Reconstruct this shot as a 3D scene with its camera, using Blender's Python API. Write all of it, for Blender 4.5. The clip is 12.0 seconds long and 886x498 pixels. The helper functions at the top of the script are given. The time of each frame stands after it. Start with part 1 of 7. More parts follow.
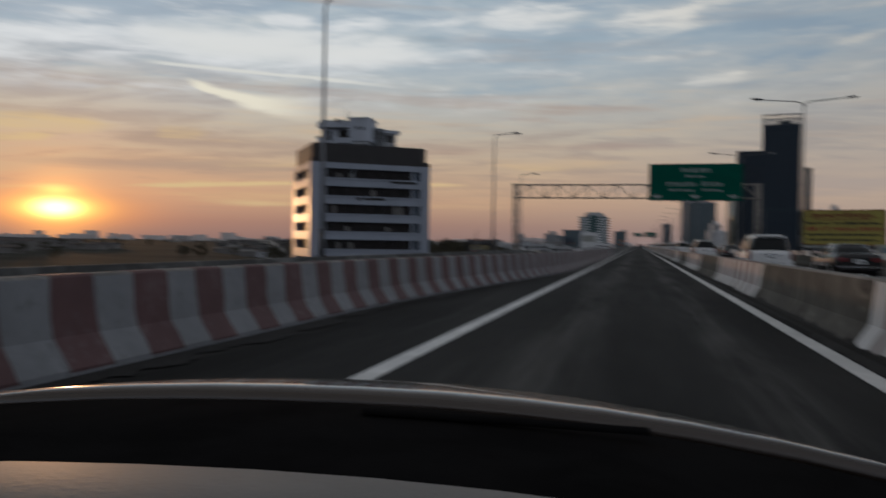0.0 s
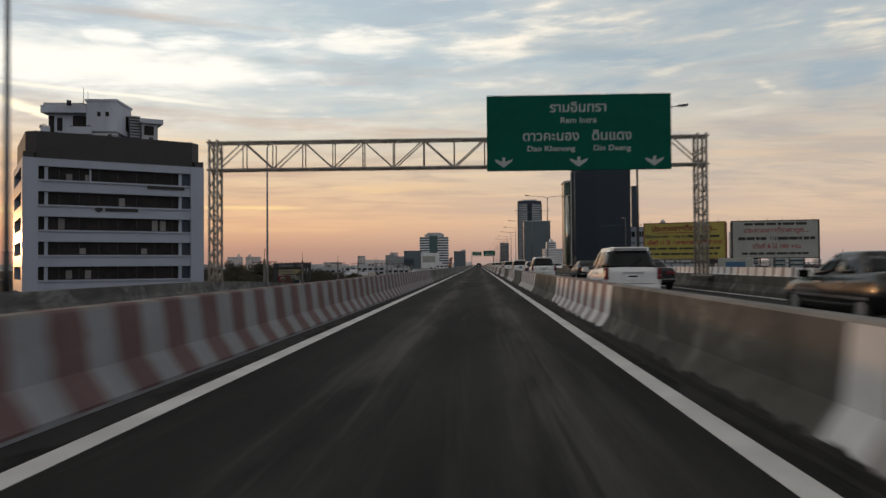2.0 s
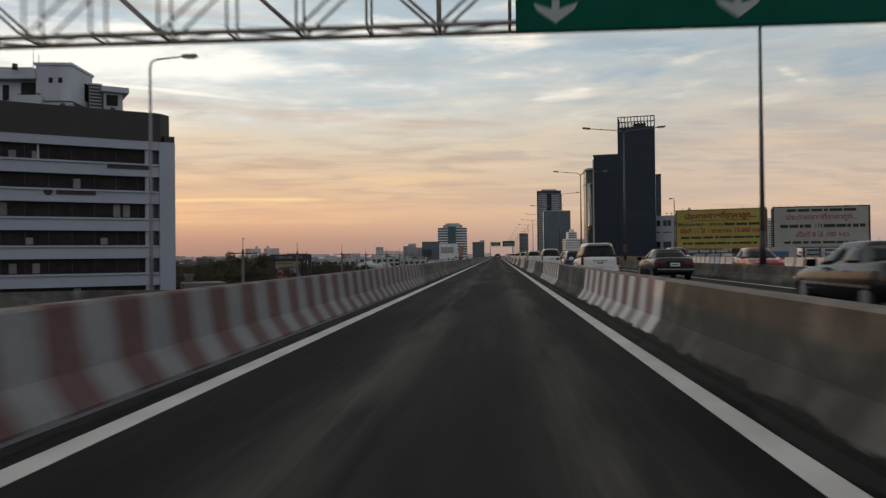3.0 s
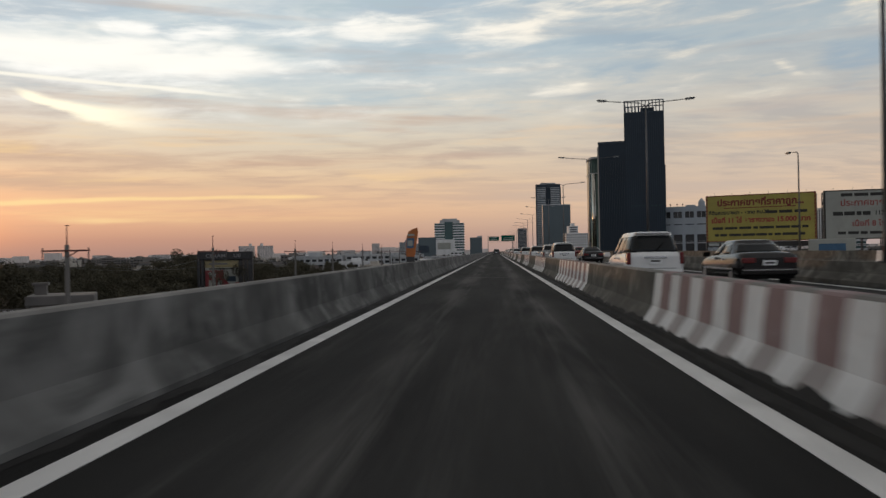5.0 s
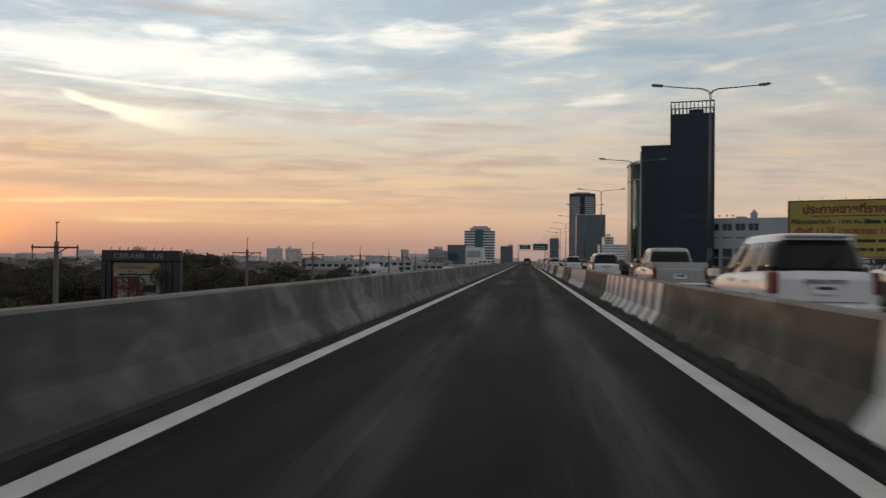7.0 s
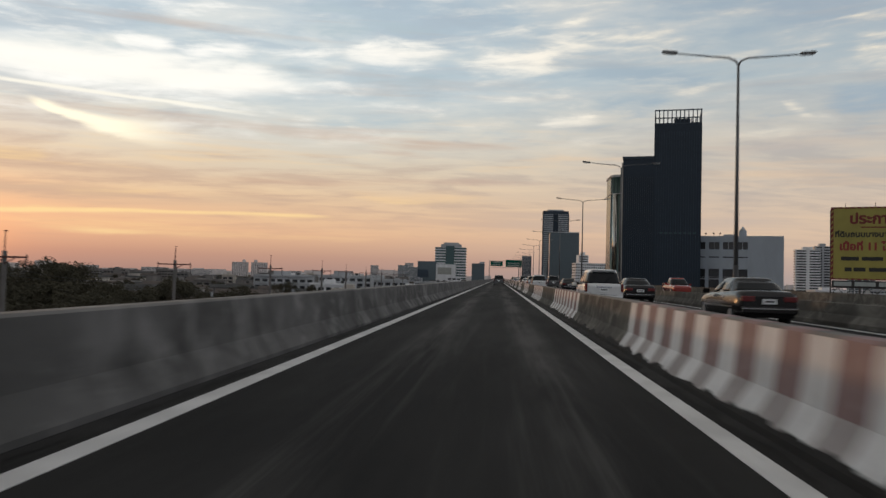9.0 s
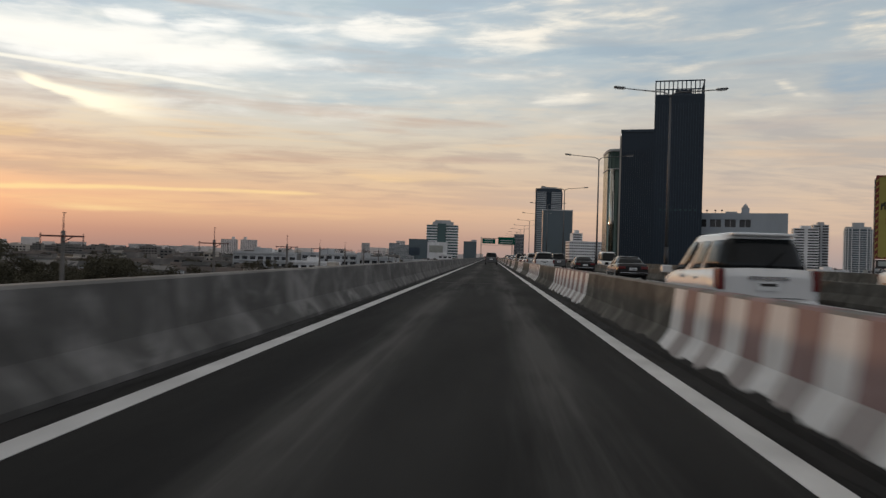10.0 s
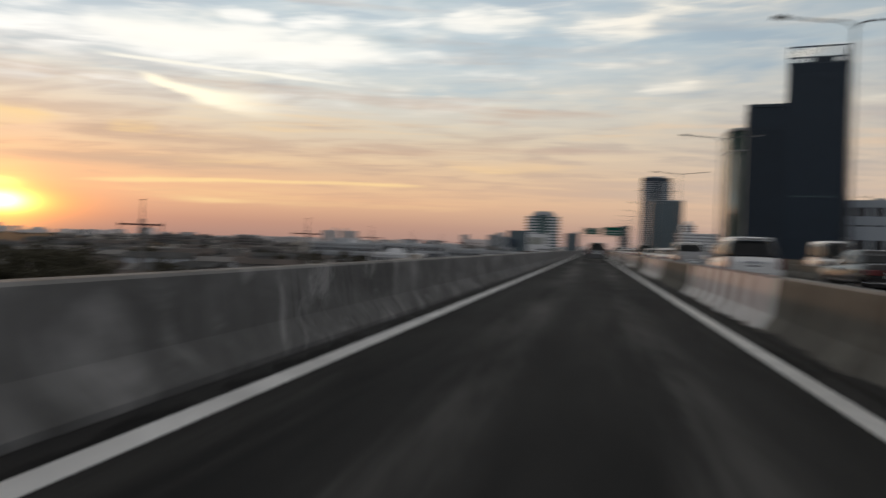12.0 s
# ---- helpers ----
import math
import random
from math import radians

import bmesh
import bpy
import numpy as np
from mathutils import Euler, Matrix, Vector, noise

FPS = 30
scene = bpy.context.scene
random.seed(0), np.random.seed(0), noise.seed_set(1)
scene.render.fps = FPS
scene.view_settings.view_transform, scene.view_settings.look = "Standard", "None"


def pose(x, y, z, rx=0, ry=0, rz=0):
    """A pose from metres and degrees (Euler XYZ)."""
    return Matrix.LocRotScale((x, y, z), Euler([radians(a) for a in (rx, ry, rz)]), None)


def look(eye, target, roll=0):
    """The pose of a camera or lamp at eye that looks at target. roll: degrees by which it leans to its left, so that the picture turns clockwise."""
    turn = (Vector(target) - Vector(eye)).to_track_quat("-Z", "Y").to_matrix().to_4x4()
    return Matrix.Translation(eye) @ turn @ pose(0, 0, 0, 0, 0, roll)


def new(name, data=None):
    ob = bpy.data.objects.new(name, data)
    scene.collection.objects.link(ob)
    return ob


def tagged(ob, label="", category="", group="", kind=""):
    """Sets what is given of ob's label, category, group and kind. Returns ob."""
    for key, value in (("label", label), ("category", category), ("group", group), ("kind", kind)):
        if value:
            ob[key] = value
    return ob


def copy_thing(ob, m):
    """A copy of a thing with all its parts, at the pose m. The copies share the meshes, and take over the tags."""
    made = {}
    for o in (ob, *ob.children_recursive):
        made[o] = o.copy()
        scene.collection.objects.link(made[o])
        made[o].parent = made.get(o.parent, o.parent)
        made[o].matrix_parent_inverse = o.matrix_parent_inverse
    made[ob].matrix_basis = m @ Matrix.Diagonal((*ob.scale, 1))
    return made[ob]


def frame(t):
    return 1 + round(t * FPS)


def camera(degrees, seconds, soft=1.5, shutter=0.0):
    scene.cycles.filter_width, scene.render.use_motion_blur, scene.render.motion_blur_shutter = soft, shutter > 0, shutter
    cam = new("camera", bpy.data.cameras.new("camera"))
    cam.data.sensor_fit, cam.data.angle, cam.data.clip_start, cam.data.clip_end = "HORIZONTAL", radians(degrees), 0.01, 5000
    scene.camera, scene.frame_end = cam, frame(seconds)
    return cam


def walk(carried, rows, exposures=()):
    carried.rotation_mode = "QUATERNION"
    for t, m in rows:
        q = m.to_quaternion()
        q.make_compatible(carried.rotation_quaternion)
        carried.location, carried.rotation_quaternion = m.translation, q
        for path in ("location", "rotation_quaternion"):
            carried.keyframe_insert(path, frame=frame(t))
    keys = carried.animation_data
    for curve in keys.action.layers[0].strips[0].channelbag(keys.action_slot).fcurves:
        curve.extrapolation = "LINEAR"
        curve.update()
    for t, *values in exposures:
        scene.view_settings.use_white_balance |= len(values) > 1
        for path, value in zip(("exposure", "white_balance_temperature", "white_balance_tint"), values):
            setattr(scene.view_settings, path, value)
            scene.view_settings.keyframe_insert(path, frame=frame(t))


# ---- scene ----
cam = camera(60.03, 12.0, soft=1.4, shutter=0.4)
walk(cam, [
    (0.0, pose(-0.269, 0.000, 1.204, 89.473, -0.997, 14.323)),
    (0.04, pose(-0.269, 0.000, 1.204, 89.15, -0.80, 12.90)),
    (0.1, pose(-0.250, 2.000, 1.202, 88.45, -0.40, 8.30)),
    (0.2, pose(-0.230, 4.006, 1.199, 88.00, -0.05, 3.30)),
    (0.3, pose(-0.211, 6.010, 1.195, 87.12, -0.08, 0.55)),
    (0.4, pose(-0.191, 8.015, 1.191, 86.95, -0.11, -0.55)),
    (0.5, pose(-0.172, 10.021, 1.187, 87.040, -0.149, -1.019)),
    (1.0, pose(-0.072, 20.077, 1.203, 91.559, 1.212, -0.546)),
    (1.2, pose(-0.031, 24.110, 1.212, 91.55, 1.05, -0.45)),
    (1.5, pose(0.030, 30.185, 1.225, 91.770, 0.702, 0.869)),
    (2.0, pose(0.117, 40.261, 1.208, 91.186, 0.405, 2.625)),
    (2.5, pose(0.157, 50.340, 1.191, 90.258, 0.380, 3.787)),
    (3.0, pose(0.155, 60.545, 1.203, 90.526, 0.587, 4.035)),
    (3.2, pose(0.141, 64.733, 1.197, 90.581, 0.491, 4.107)),
    (4.8, pose(-0.046, 99.405, 1.216, 90.540, 1.216, 3.978)),
    (5.0, pose(-0.054, 103.559, 1.211, 90.229, 1.052, 3.891)),
    (5.5, pose(-0.041, 113.669, 1.203, 89.774, 0.587, 3.840)),
    (6.0, pose(-0.021, 123.900, 1.181, 89.676, 0.462, 4.161)),
    (6.5, pose(0.004, 134.508, 1.208, 89.881, 0.342, 4.150)),
    (7.0, pose(0.015, 145.447, 1.211, 90.809, -0.635, 6.180)),
    (7.2, pose(0.022, 149.886, 1.203, 91.189, -0.770, 7.013)),
    (8.8, pose(0.088, 185.789, 1.204, 92.538, -1.553, 4.502)),
    (9.0, pose(0.091, 190.213, 1.185, 92.109, -1.505, 4.079)),
    (9.5, pose(0.087, 201.079, 1.170, 90.824, -1.644, 3.565)),
    (10.0, pose(0.079, 211.546, 1.157, 90.486, -1.695, 3.494)),
    (10.5, pose(0.055, 221.914, 1.143, 90.459, -1.818, 3.421)),
    (11.0, pose(0.018, 232.406, 1.122, 90.170, -1.780, 3.012)),
    (11.5, pose(-0.035, 243.029, 1.140, 90.269, -1.629, 3.100)),
    (11.7, pose(-0.063, 247.275, 1.144, 90.15, -1.65, 4.20)),
    (11.8, pose(-0.077, 249.400, 1.146, 90.00, -1.72, 5.60)),
    (11.9, pose(-0.092, 251.520, 1.148, 89.85, -1.85, 7.30)),
    (11.96, pose(-0.101, 252.796, 1.149, 89.74, -1.95, 9.30)),
    (11.985, pose(-0.105, 253.327, 1.150, 89.68, -2.01, 10.38)),
    (12.0, pose(-0.107, 253.646, 1.150, 89.640, -2.05, 11.044)),
], exposures=[(0.0, -0.55, 6000, 10), (0.3, -0.2, 6250, 10), (0.6, 0.2, 6500, 10), (1.5, 0.2, 6650, 10), (2.2, 0.0, 6650, 10), (3.2, 0.02, 6550, 10), (5.0, 0.0, 6500, 10), (12.0, 0.0, 6500, 10)])

# ---- sky, sun ----
SUN_LEFT, SUN_UP = radians(41.0), radians(1.75)
SUN_DIR = Vector((-math.sin(SUN_LEFT) * math.cos(SUN_UP), math.cos(SUN_LEFT) * math.cos(SUN_UP), math.sin(SUN_UP)))


def lin(r, g, b):
    """Linear colour from 0..255 display values."""
    return tuple((c / 255 / 12.92) if c / 255 <= 0.04045 else ((c / 255 + 0.055) / 1.055) ** 2.4 for c in (r, g, b)) + (1.0,)


class Nodes:
    """Short way to write node trees."""

    def __init__(self, tree):
        self.t = tree
        tree.nodes.clear()

    def add(self, kind, inputs=None):
        n = self.t.nodes.new(kind)
        for name, val in (inputs or {}).items():
            self.put(n.inputs[name], val)
        return n

    def put(self, socket, val):
        if isinstance(val, bpy.types.NodeSocket):
            self.t.links.new(val, socket)
        else:
            socket.default_value = val

    def math(self, op, a, b=0.0, c=0.0, clamp=False):
        n = self.t.nodes.new("ShaderNodeMath")
        n.operation, n.use_clamp = op, clamp
        for s, v in zip(n.inputs, (a, b, c)):
            self.put(s, v)
        return n.outputs[0]

    def vmath(self, op, a, b=(0, 0, 0)):
        n = self.t.nodes.new("ShaderNodeVectorMath")
        n.operation = op
        self.put(n.inputs[0], a)
        self.put(n.inputs[1], b)
        return n.outputs["Value"] if op in ("DOT_PRODUCT", "LENGTH") else n.outputs["Vector"]

    def ramp(self, fac, stops, mode="LINEAR"):
        n = self.t.nodes.new("ShaderNodeValToRGB")
        n.color_ramp.interpolation = mode
        e = n.color_ramp.elements
        while len(e) < len(stops):
            e.new(0.5)
        for el, (p, c) in zip(e, stops):
            el.position = p
            el.color = c if len(c) == 4 else (*c, 1)
        self.put(n.inputs[0], fac)
        return n.outputs["Color"]

    def step(self, v, lo, hi):
        n = self.t.nodes.new("ShaderNodeMapRange")
        n.interpolation_type = "SMOOTHSTEP"
        for name, val in (("Value", v), ("From Min", lo), ("From Max", hi), ("To Min", 0.0), ("To Max", 1.0)):
            self.put(n.inputs[name], val)
        return n.outputs["Result"]

    def mix(self, fac, a, b, blend="MIX"):
        n = self.t.nodes.new("ShaderNodeMix")
        n.data_type, n.blend_type = "RGBA", blend
        self.put(n.inputs[0], fac)
        self.put(n.inputs[6], a)
        self.put(n.inputs[7], b)
        return n.outputs[2]

    def noise(self, vec, scale, detail=4.0, rough=0.55, distort=0.0):
        n = self.t.nodes.new("ShaderNodeTexNoise")
        self.put(n.inputs["Vector"], vec)
        for k, v in (("Scale", scale), ("Detail", detail), ("Roughness", rough), ("Distortion", distort)):
            n.inputs[k].default_value = v
        return n.outputs["Fac"]


def make_world():
    world = bpy.data.worlds.new("sunset_sky")
    scene.world = world
    world.use_nodes = True
    n = Nodes(world.node_tree)
    d = n.add("ShaderNodeTexCoord").outputs["Generated"]
    d = n.vmath("NORMALIZE", d)
    xyz = n.add("ShaderNodeSeparateXYZ", inputs={0: d})
    x, y, z = xyz.outputs
    up = n.math("MULTIPLY", n.math("ARCSINE", z), 180 / math.pi)
    sunward = n.vmath("DOT_PRODUCT", d, tuple(SUN_DIR))
    flat = n.math("DIVIDE", n.math("ADD", n.math("MULTIPLY", x, SUN_DIR.x), n.math("MULTIPLY", y, SUN_DIR.y)), n.math("SQRT", n.math("MAXIMUM", n.math("SUBTRACT", 1.0, n.math("MULTIPLY", z, z)), 0.001)))
    near_sun = n.step(flat, 0.5, 1.0)
    # clear air: one gradient under the sun, one away from it
    h = n.math("DIVIDE", n.math("MAXIMUM", up, 0.0), 40.0)
    warm = n.ramp(h, [(0.0, lin(170, 136, 125)), (0.03, lin(188, 148, 129)), (0.075, lin(226, 182, 146)), (0.14, lin(222, 192, 160)), (0.2, lin(216, 204, 184)), (0.26, lin(210, 212, 206)), (0.34, lin(196, 212, 220)), (0.6, lin(160, 186, 206)), (1.0, lin(160, 152, 145))])
    cool = n.ramp(h, [(0.0, lin(172, 156, 152)), (0.03, lin(190, 166, 154)), (0.09, lin(216, 190, 166)), (0.16, lin(206, 190, 174)), (0.25, lin(194, 191, 184)), (0.36, lin(176, 188, 194)), (0.6, lin(154, 171, 186)), (1.0, lin(154, 148, 142))])
    air = n.mix(near_sun, cool, warm)
    east = n.ramp(h, [(0.0, lin(148, 154, 165)), (0.15, lin(170, 176, 188)), (0.4, lin(156, 166, 182)), (1.0, lin(154, 150, 146))])
    air = n.mix(n.step(flat, 0.25, -0.5), air, east)
    sky = n.add("ShaderNodeTexSky")
    sky.sky_type, sky.sun_disc, sky.sun_elevation, sky.sun_rotation = "NISHITA", False, SUN_UP, -SUN_LEFT
    sky.air_density, sky.dust_density = 1.4, 2.5
    air = n.mix(0.015, air, sky.outputs[0])
    # clouds on a flat layer above
    over = n.math("ADD", z, 0.09)
    u, v = n.math("DIVIDE", x, over), n.math("DIVIDE", y, over)
    place = n.add("ShaderNodeCombineXYZ", inputs={0: n.math("MULTIPLY", u, 0.5), 1: n.math("SUBTRACT", v, n.math("MULTIPLY", u, 0.06)), 2: 0.0}).outputs[0]
    broad = n.noise(place, 0.8, 7.0, 0.58, 0.35)
    fine = n.noise(place, 3.6, 6.0, 0.6, 0.35)
    band = n.noise(place, 0.5, 3.0, 0.5, 0.2)
    lump = n.math("ADD", n.math("MULTIPLY", broad, 0.62), n.math("MULTIPLY", fine, 0.38))
    az = n.math("MULTIPLY", n.math("ARCTAN2", n.math("MULTIPLY", x, -1.0), y), 180 / math.pi)
    # cloud strokes: from degrees left and up, to degrees left and up, half width, strength, raggedness
    white_strokes = ((35.8, 13.60, 12.8, 13.60, 1.25, 1.0, 0.3), (36.5, 13.2, 21.6, 13.7, 1.6, 1.0, 0.2), (28.5, 15.35, 23.6, 15.65, 0.46, 0.9, 1.0),
                     (24.0, 15.39, 18.0, 15.82, 0.71, 1.0, 1.0), (18.2, 15.65, 11.7, 16.18, 0.33, 0.7, 1.1), (12.1, 16.00, 3.3, 16.18, 0.71, 0.75, 1.0),
                     (16.5, 10.89, 9.9, 10.96, 0.50, 0.6, 0.7), (4.1, 15.92, -5.5, 15.30, 1.00, 0.75, 1.2), (-0.9, 17.87, -15.4, 16.74, 0.91, 0.6, 1.1),
                     (-7.6, 14.64, -15.9, 13.88, 0.54, 0.5, 1.1), (-2.1, 11.36, -8.3, 11.79, 0.46, 0.75, 0.8), (-19.6, 12.55, -21.7, 11.31, 0.33, 0.7, 0.7),
                     (-15.9, 10.52, -28.6, 9.79, 0.42, 0.55, 0.6), (-23.3, 15.93, -28.4, 14.67, 0.75, 0.6, 0.9))
    blue_strokes = ((-3.9, 15.78, -15.9, 13.96, 0.91, 0.8, 0.9), (-6.0, 13.17, -13.2, 12.93, 0.75, 0.8, 0.8), (-22.0, 12.46, -28.5, 11.59, 1.00, 0.7, 0.8),
                    (18.2, 14.51, 13.3, 14.43, 0.66, 0.5, 0.7), (13.3, 14.12, 2.4, 14.23, 1.16, 0.6, 0.8), (14.0, 11.29, 2.3, 11.33, 0.50, 0.55, 0.7),
                    (23.5, 11.68, 16.9, 11.96, 0.37, 0.4, 0.5), (15.9, 17.61, 5.1, 18.06, 0.58, 0.6, 0.8))
    grey_strokes = ((27.7, 7.76, 15.6, 8.21, 0.33, 0.6, 0.6), (34.9, 4.18, 9.7, 5.70, 0.42, 0.55, 0.5), (35.0, 8.59, 29.8, 8.75, 0.37, 0.4, 0.5),
                    (-17.1, 9.48, -28.6, 8.59, 0.58, 0.45, 0.6), (11.5, 8.19, -1.2, 8.11, 0.42, 0.4, 0.6), (35.0, 6.39, 27.0, 6.68, 0.50, 0.4, 0.6),
                    (-5.4, 7.01, -24.2, 6.47, 0.37, 0.3, 0.6), (9.9, 9.70, -3.2, 9.78, 0.37, 0.35, 0.6))
    gold_strokes = ((38.0, 3.46, 22.1, 4.28, 0.19, 1.0, 0.3), (23.3, 4.21, 9.7, 4.28, 0.15, 0.8, 0.3), (32.4, 5.11, 22.2, 5.63, 0.42, 0.65, 0.5),
                    (35.6, 7.32, 30.8, 7.46, 0.58, 0.6, 0.5), (23.3, 6.57, 7.3, 7.05, 0.33, 0.45, 0.5), (11.4, 5.38, -1.2, 5.62, 0.21, 0.4, 0.4),
                    (4.6, 4.71, -11.5, 4.61, 0.33, 0.35, 0.4), (35.5, 2.24, 25.1, 2.54, 0.33, 0.45, 0.4))
    west_white = ((46.9, 12.68, 23.5, 13.89, 1.25, 0.9, 0.25), (46.9, 11.60, 33.0, 12.74, 0.91, 0.8, 0.25), (43.2, 10.70, 33.0, 10.37, 0.17, 0.5, 0.1))
    west_grey = ((40.1, 6.99, 21.3, 6.82, 0.66, 0.9, 0.4), (46.3, 4.9, 20.4, 5.05, 0.45, 1.0, 0.4), (46.0, 2.55, 20.0, 3.0, 0.3, 0.6, 0.4))
    west_gold = ((46.9, 7.37, 36.3, 7.66, 0.83, 0.9, 0.35), (46.9, 6.14, 40.5, 6.67, 0.37, 1.0, 0.3), (31.0, 3.9, 13.0, 4.4, 0.16, 0.9, 0.3), (35.9, 3.81, 23.8, 3.85, 0.25, 0.5, 0.3), (46.2, 3.00, 39.1, 3.43, 0.21, 0.9, 0.2))
    sweep_place = n.add("ShaderNodeCombineXYZ", {0: n.math("MULTIPLY", az, 0.13), 1: n.math("MULTIPLY", up, 0.75), 2: 1.3}).outputs[0]
    puff_place = n.add("ShaderNodeCombineXYZ", {0: n.math("MULTIPLY", az, 0.3), 1: n.math("ADD", n.math("MULTIPLY", up, 1.25), n.math("MULTIPLY", az, 0.05)), 2: 8.1}).outputs[0]
    long_warp = n.math("SUBTRACT", n.noise(sweep_place, 1.0, 5.0, 0.6, 0.3), 0.5)
    puff = n.noise(puff_place, 1.0, 5.0, 0.58, 0.3)
    puff_warp = n.math("SUBTRACT", puff, 0.5)

    def strokes(rows):
        """How much of the sky each stroke of cloud covers, the strongest one counting."""
        total = 0.0
        for a0, e0, a1, e1, half, strength, ragged in rows:
            length = math.hypot(a1 - a0, e1 - e0)
            ca, ce = (a1 - a0) / length, (e1 - e0) / length
            da, de = n.math("SUBTRACT", az, a0), n.math("SUBTRACT", up, e0)
            along = n.math("DIVIDE", n.math("ADD", n.math("MULTIPLY", da, ca), n.math("MULTIPLY", de, ce)), length)
            off = n.math("SUBTRACT", n.math("MULTIPLY", de, ca), n.math("MULTIPLY", da, ce))
            bend = n.math("ADD", n.math("MULTIPLY", long_warp, 2.2 * ragged * half), n.math("MULTIPLY", puff_warp, 1.2 * ragged * half))
            ends = n.math("MULTIPLY", n.step(along, -0.08, 0.28), n.math("SUBTRACT", 1.0, n.step(along, 0.66, 1.08)))
            reach = n.math("ADD", 0.3 * half, n.math("MULTIPLY", ends, 0.75 * half))
            cover = n.math("SUBTRACT", 1.0, n.step(n.math("DIVIDE", n.math("ABSOLUTE", n.math("ADD", off, bend)), reach), 0.0, 1.7))
            total = n.math("MAXIMUM", total, n.math("MULTIPLY", n.math("MULTIPLY", cover, ends), strength))
        return total

    lit = n.math("MULTIPLY", n.step(lump, 0.47, 0.62), 0.5)
    wave = n.add("ShaderNodeCombineXYZ", {0: n.math("MULTIPLY", az, 0.035), 1: n.math("MULTIPLY", up, 0.55), 2: 3.7}).outputs[0]
    layer = n.noise(wave, 1.0, 5.0, 0.55, 0.25)
    layer_band = n.math("MULTIPLY", n.step(up, 1.2, 3.2), n.math("SUBTRACT", 1.0, n.step(up, 8.5, 12.5)))
    dim = n.step(n.math("SUBTRACT", 1.0, n.math("ADD", n.math("MULTIPLY", band, 0.55), n.math("MULTIPLY", fine, 0.45))), 0.48, 0.60)
    lit_warm = n.ramp(h, [(0.0, lin(206, 160, 134)), (0.08, lin(242, 202, 154)), (0.2, lin(240, 218, 184)), (0.32, lin(255, 252, 238)), (0.6, lin(250, 240, 226))])
    lit_cool = n.ramp(h, [(0.0, lin(200, 168, 150)), (0.1, lin(232, 200, 166)), (0.24, lin(222, 206, 184)), (0.4, lin(228, 224, 214)), (0.7, lin(216, 208, 200))])
    lit_col = n.mix(n.step(flat, 0.25, -0.5), n.mix(near_sun, lit_cool, lit_warm), lin(196, 198, 208))
    dim_col = n.mix(near_sun, n.ramp(h, [(0.0, lin(168, 150, 144)), (0.2, lin(172, 166, 162)), (0.36, lin(152, 166, 182))]), n.ramp(h, [(0.0, lin(190, 150, 130)), (0.2, lin(198, 172, 152)), (0.36, lin(180, 190, 198))]))
    low = n.step(up, 1.0, 6.0)
    col = n.mix(n.math("MULTIPLY", n.math("MULTIPLY", dim, 0.5), low), air, dim_col)
    col = n.mix(n.math("MULTIPLY", n.math("MULTIPLY", lit, 0.9), low), col, lit_col)
    bright_layer = n.mix(near_sun, lin(226, 196, 166), lin(250, 208, 152))
    dull_layer = n.mix(near_sun, lin(190, 172, 162), lin(204, 166, 142))
    col = n.mix(n.math("MULTIPLY", n.math("MULTIPLY", n.step(layer, 0.53, 0.68), layer_band), 0.45), col, bright_layer)
    col = n.mix(n.math("MULTIPLY", n.math("MULTIPLY", n.step(layer, 0.47, 0.34), layer_band), 0.4), col, dull_layer)
    # the strokes thicken or thin one streaky cloud sheet
    sheet_place = n.add("ShaderNodeCombineXYZ", {0: n.math("MULTIPLY", az, 0.11), 1: n.math("ADD", n.math("MULTIPLY", up, 0.8), n.math("MULTIPLY", az, 0.035)), 2: 5.2}).outputs[0]
    sheet = n.math("ADD", n.math("MULTIPLY", n.noise(sheet_place, 1.0, 7.0, 0.54, 0.45), 0.66), n.math("MULTIPLY", puff, 0.34))
    white, blue = strokes(white_strokes + west_white), strokes(blue_strokes)
    high = n.step(up, 8.0, 12.5)
    blue_col = n.mix(near_sun, lin(156, 174, 188), lin(186, 202, 208))
    clear = n.step(n.math("ADD", n.math("SUBTRACT", 1.0, sheet), n.math("MULTIPLY", blue, 0.24)), 0.5, 0.74)
    col = n.mix(n.math("MULTIPLY", n.math("MULTIPLY", clear, high), 0.85), col, blue_col)
    grey = n.step(n.math("ADD", n.math("SUBTRACT", 1.0, layer), n.math("MULTIPLY", strokes(grey_strokes + west_grey), 0.3)), 0.52, 0.86)
    col = n.mix(n.math("MULTIPLY", grey, n.math("MULTIPLY", low, 0.75)), col, n.mix(near_sun, lin(188, 180, 174), lin(200, 170, 148)))
    gold = n.step(n.math("ADD", n.math("ADD", n.math("MULTIPLY", layer, 0.6), n.math("MULTIPLY", sheet, 0.4)), n.math("MULTIPLY", strokes(gold_strokes + west_gold), 0.24)), 0.56, 0.82)
    col = n.mix(n.math("MULTIPLY", gold, n.step(up, 1.0, 3.0)), col, n.mix(near_sun, lin(234, 208, 172), lin(255, 218, 158)))
    cloud = n.math("SUBTRACT", n.math("ADD", sheet, n.math("MULTIPLY", white, 0.2)), n.math("MULTIPLY", blue, 0.14))
    thick = n.step(n.math("ADD", cloud, n.math("MULTIPLY", near_sun, 0.1)), 0.5, 0.74)
    white_col = n.mix(thick, n.mix(near_sun, lin(204, 202, 198), lin(226, 222, 212)), n.mix(near_sun, lin(244, 234, 214), (1.06, 1.04, 0.98, 1)))
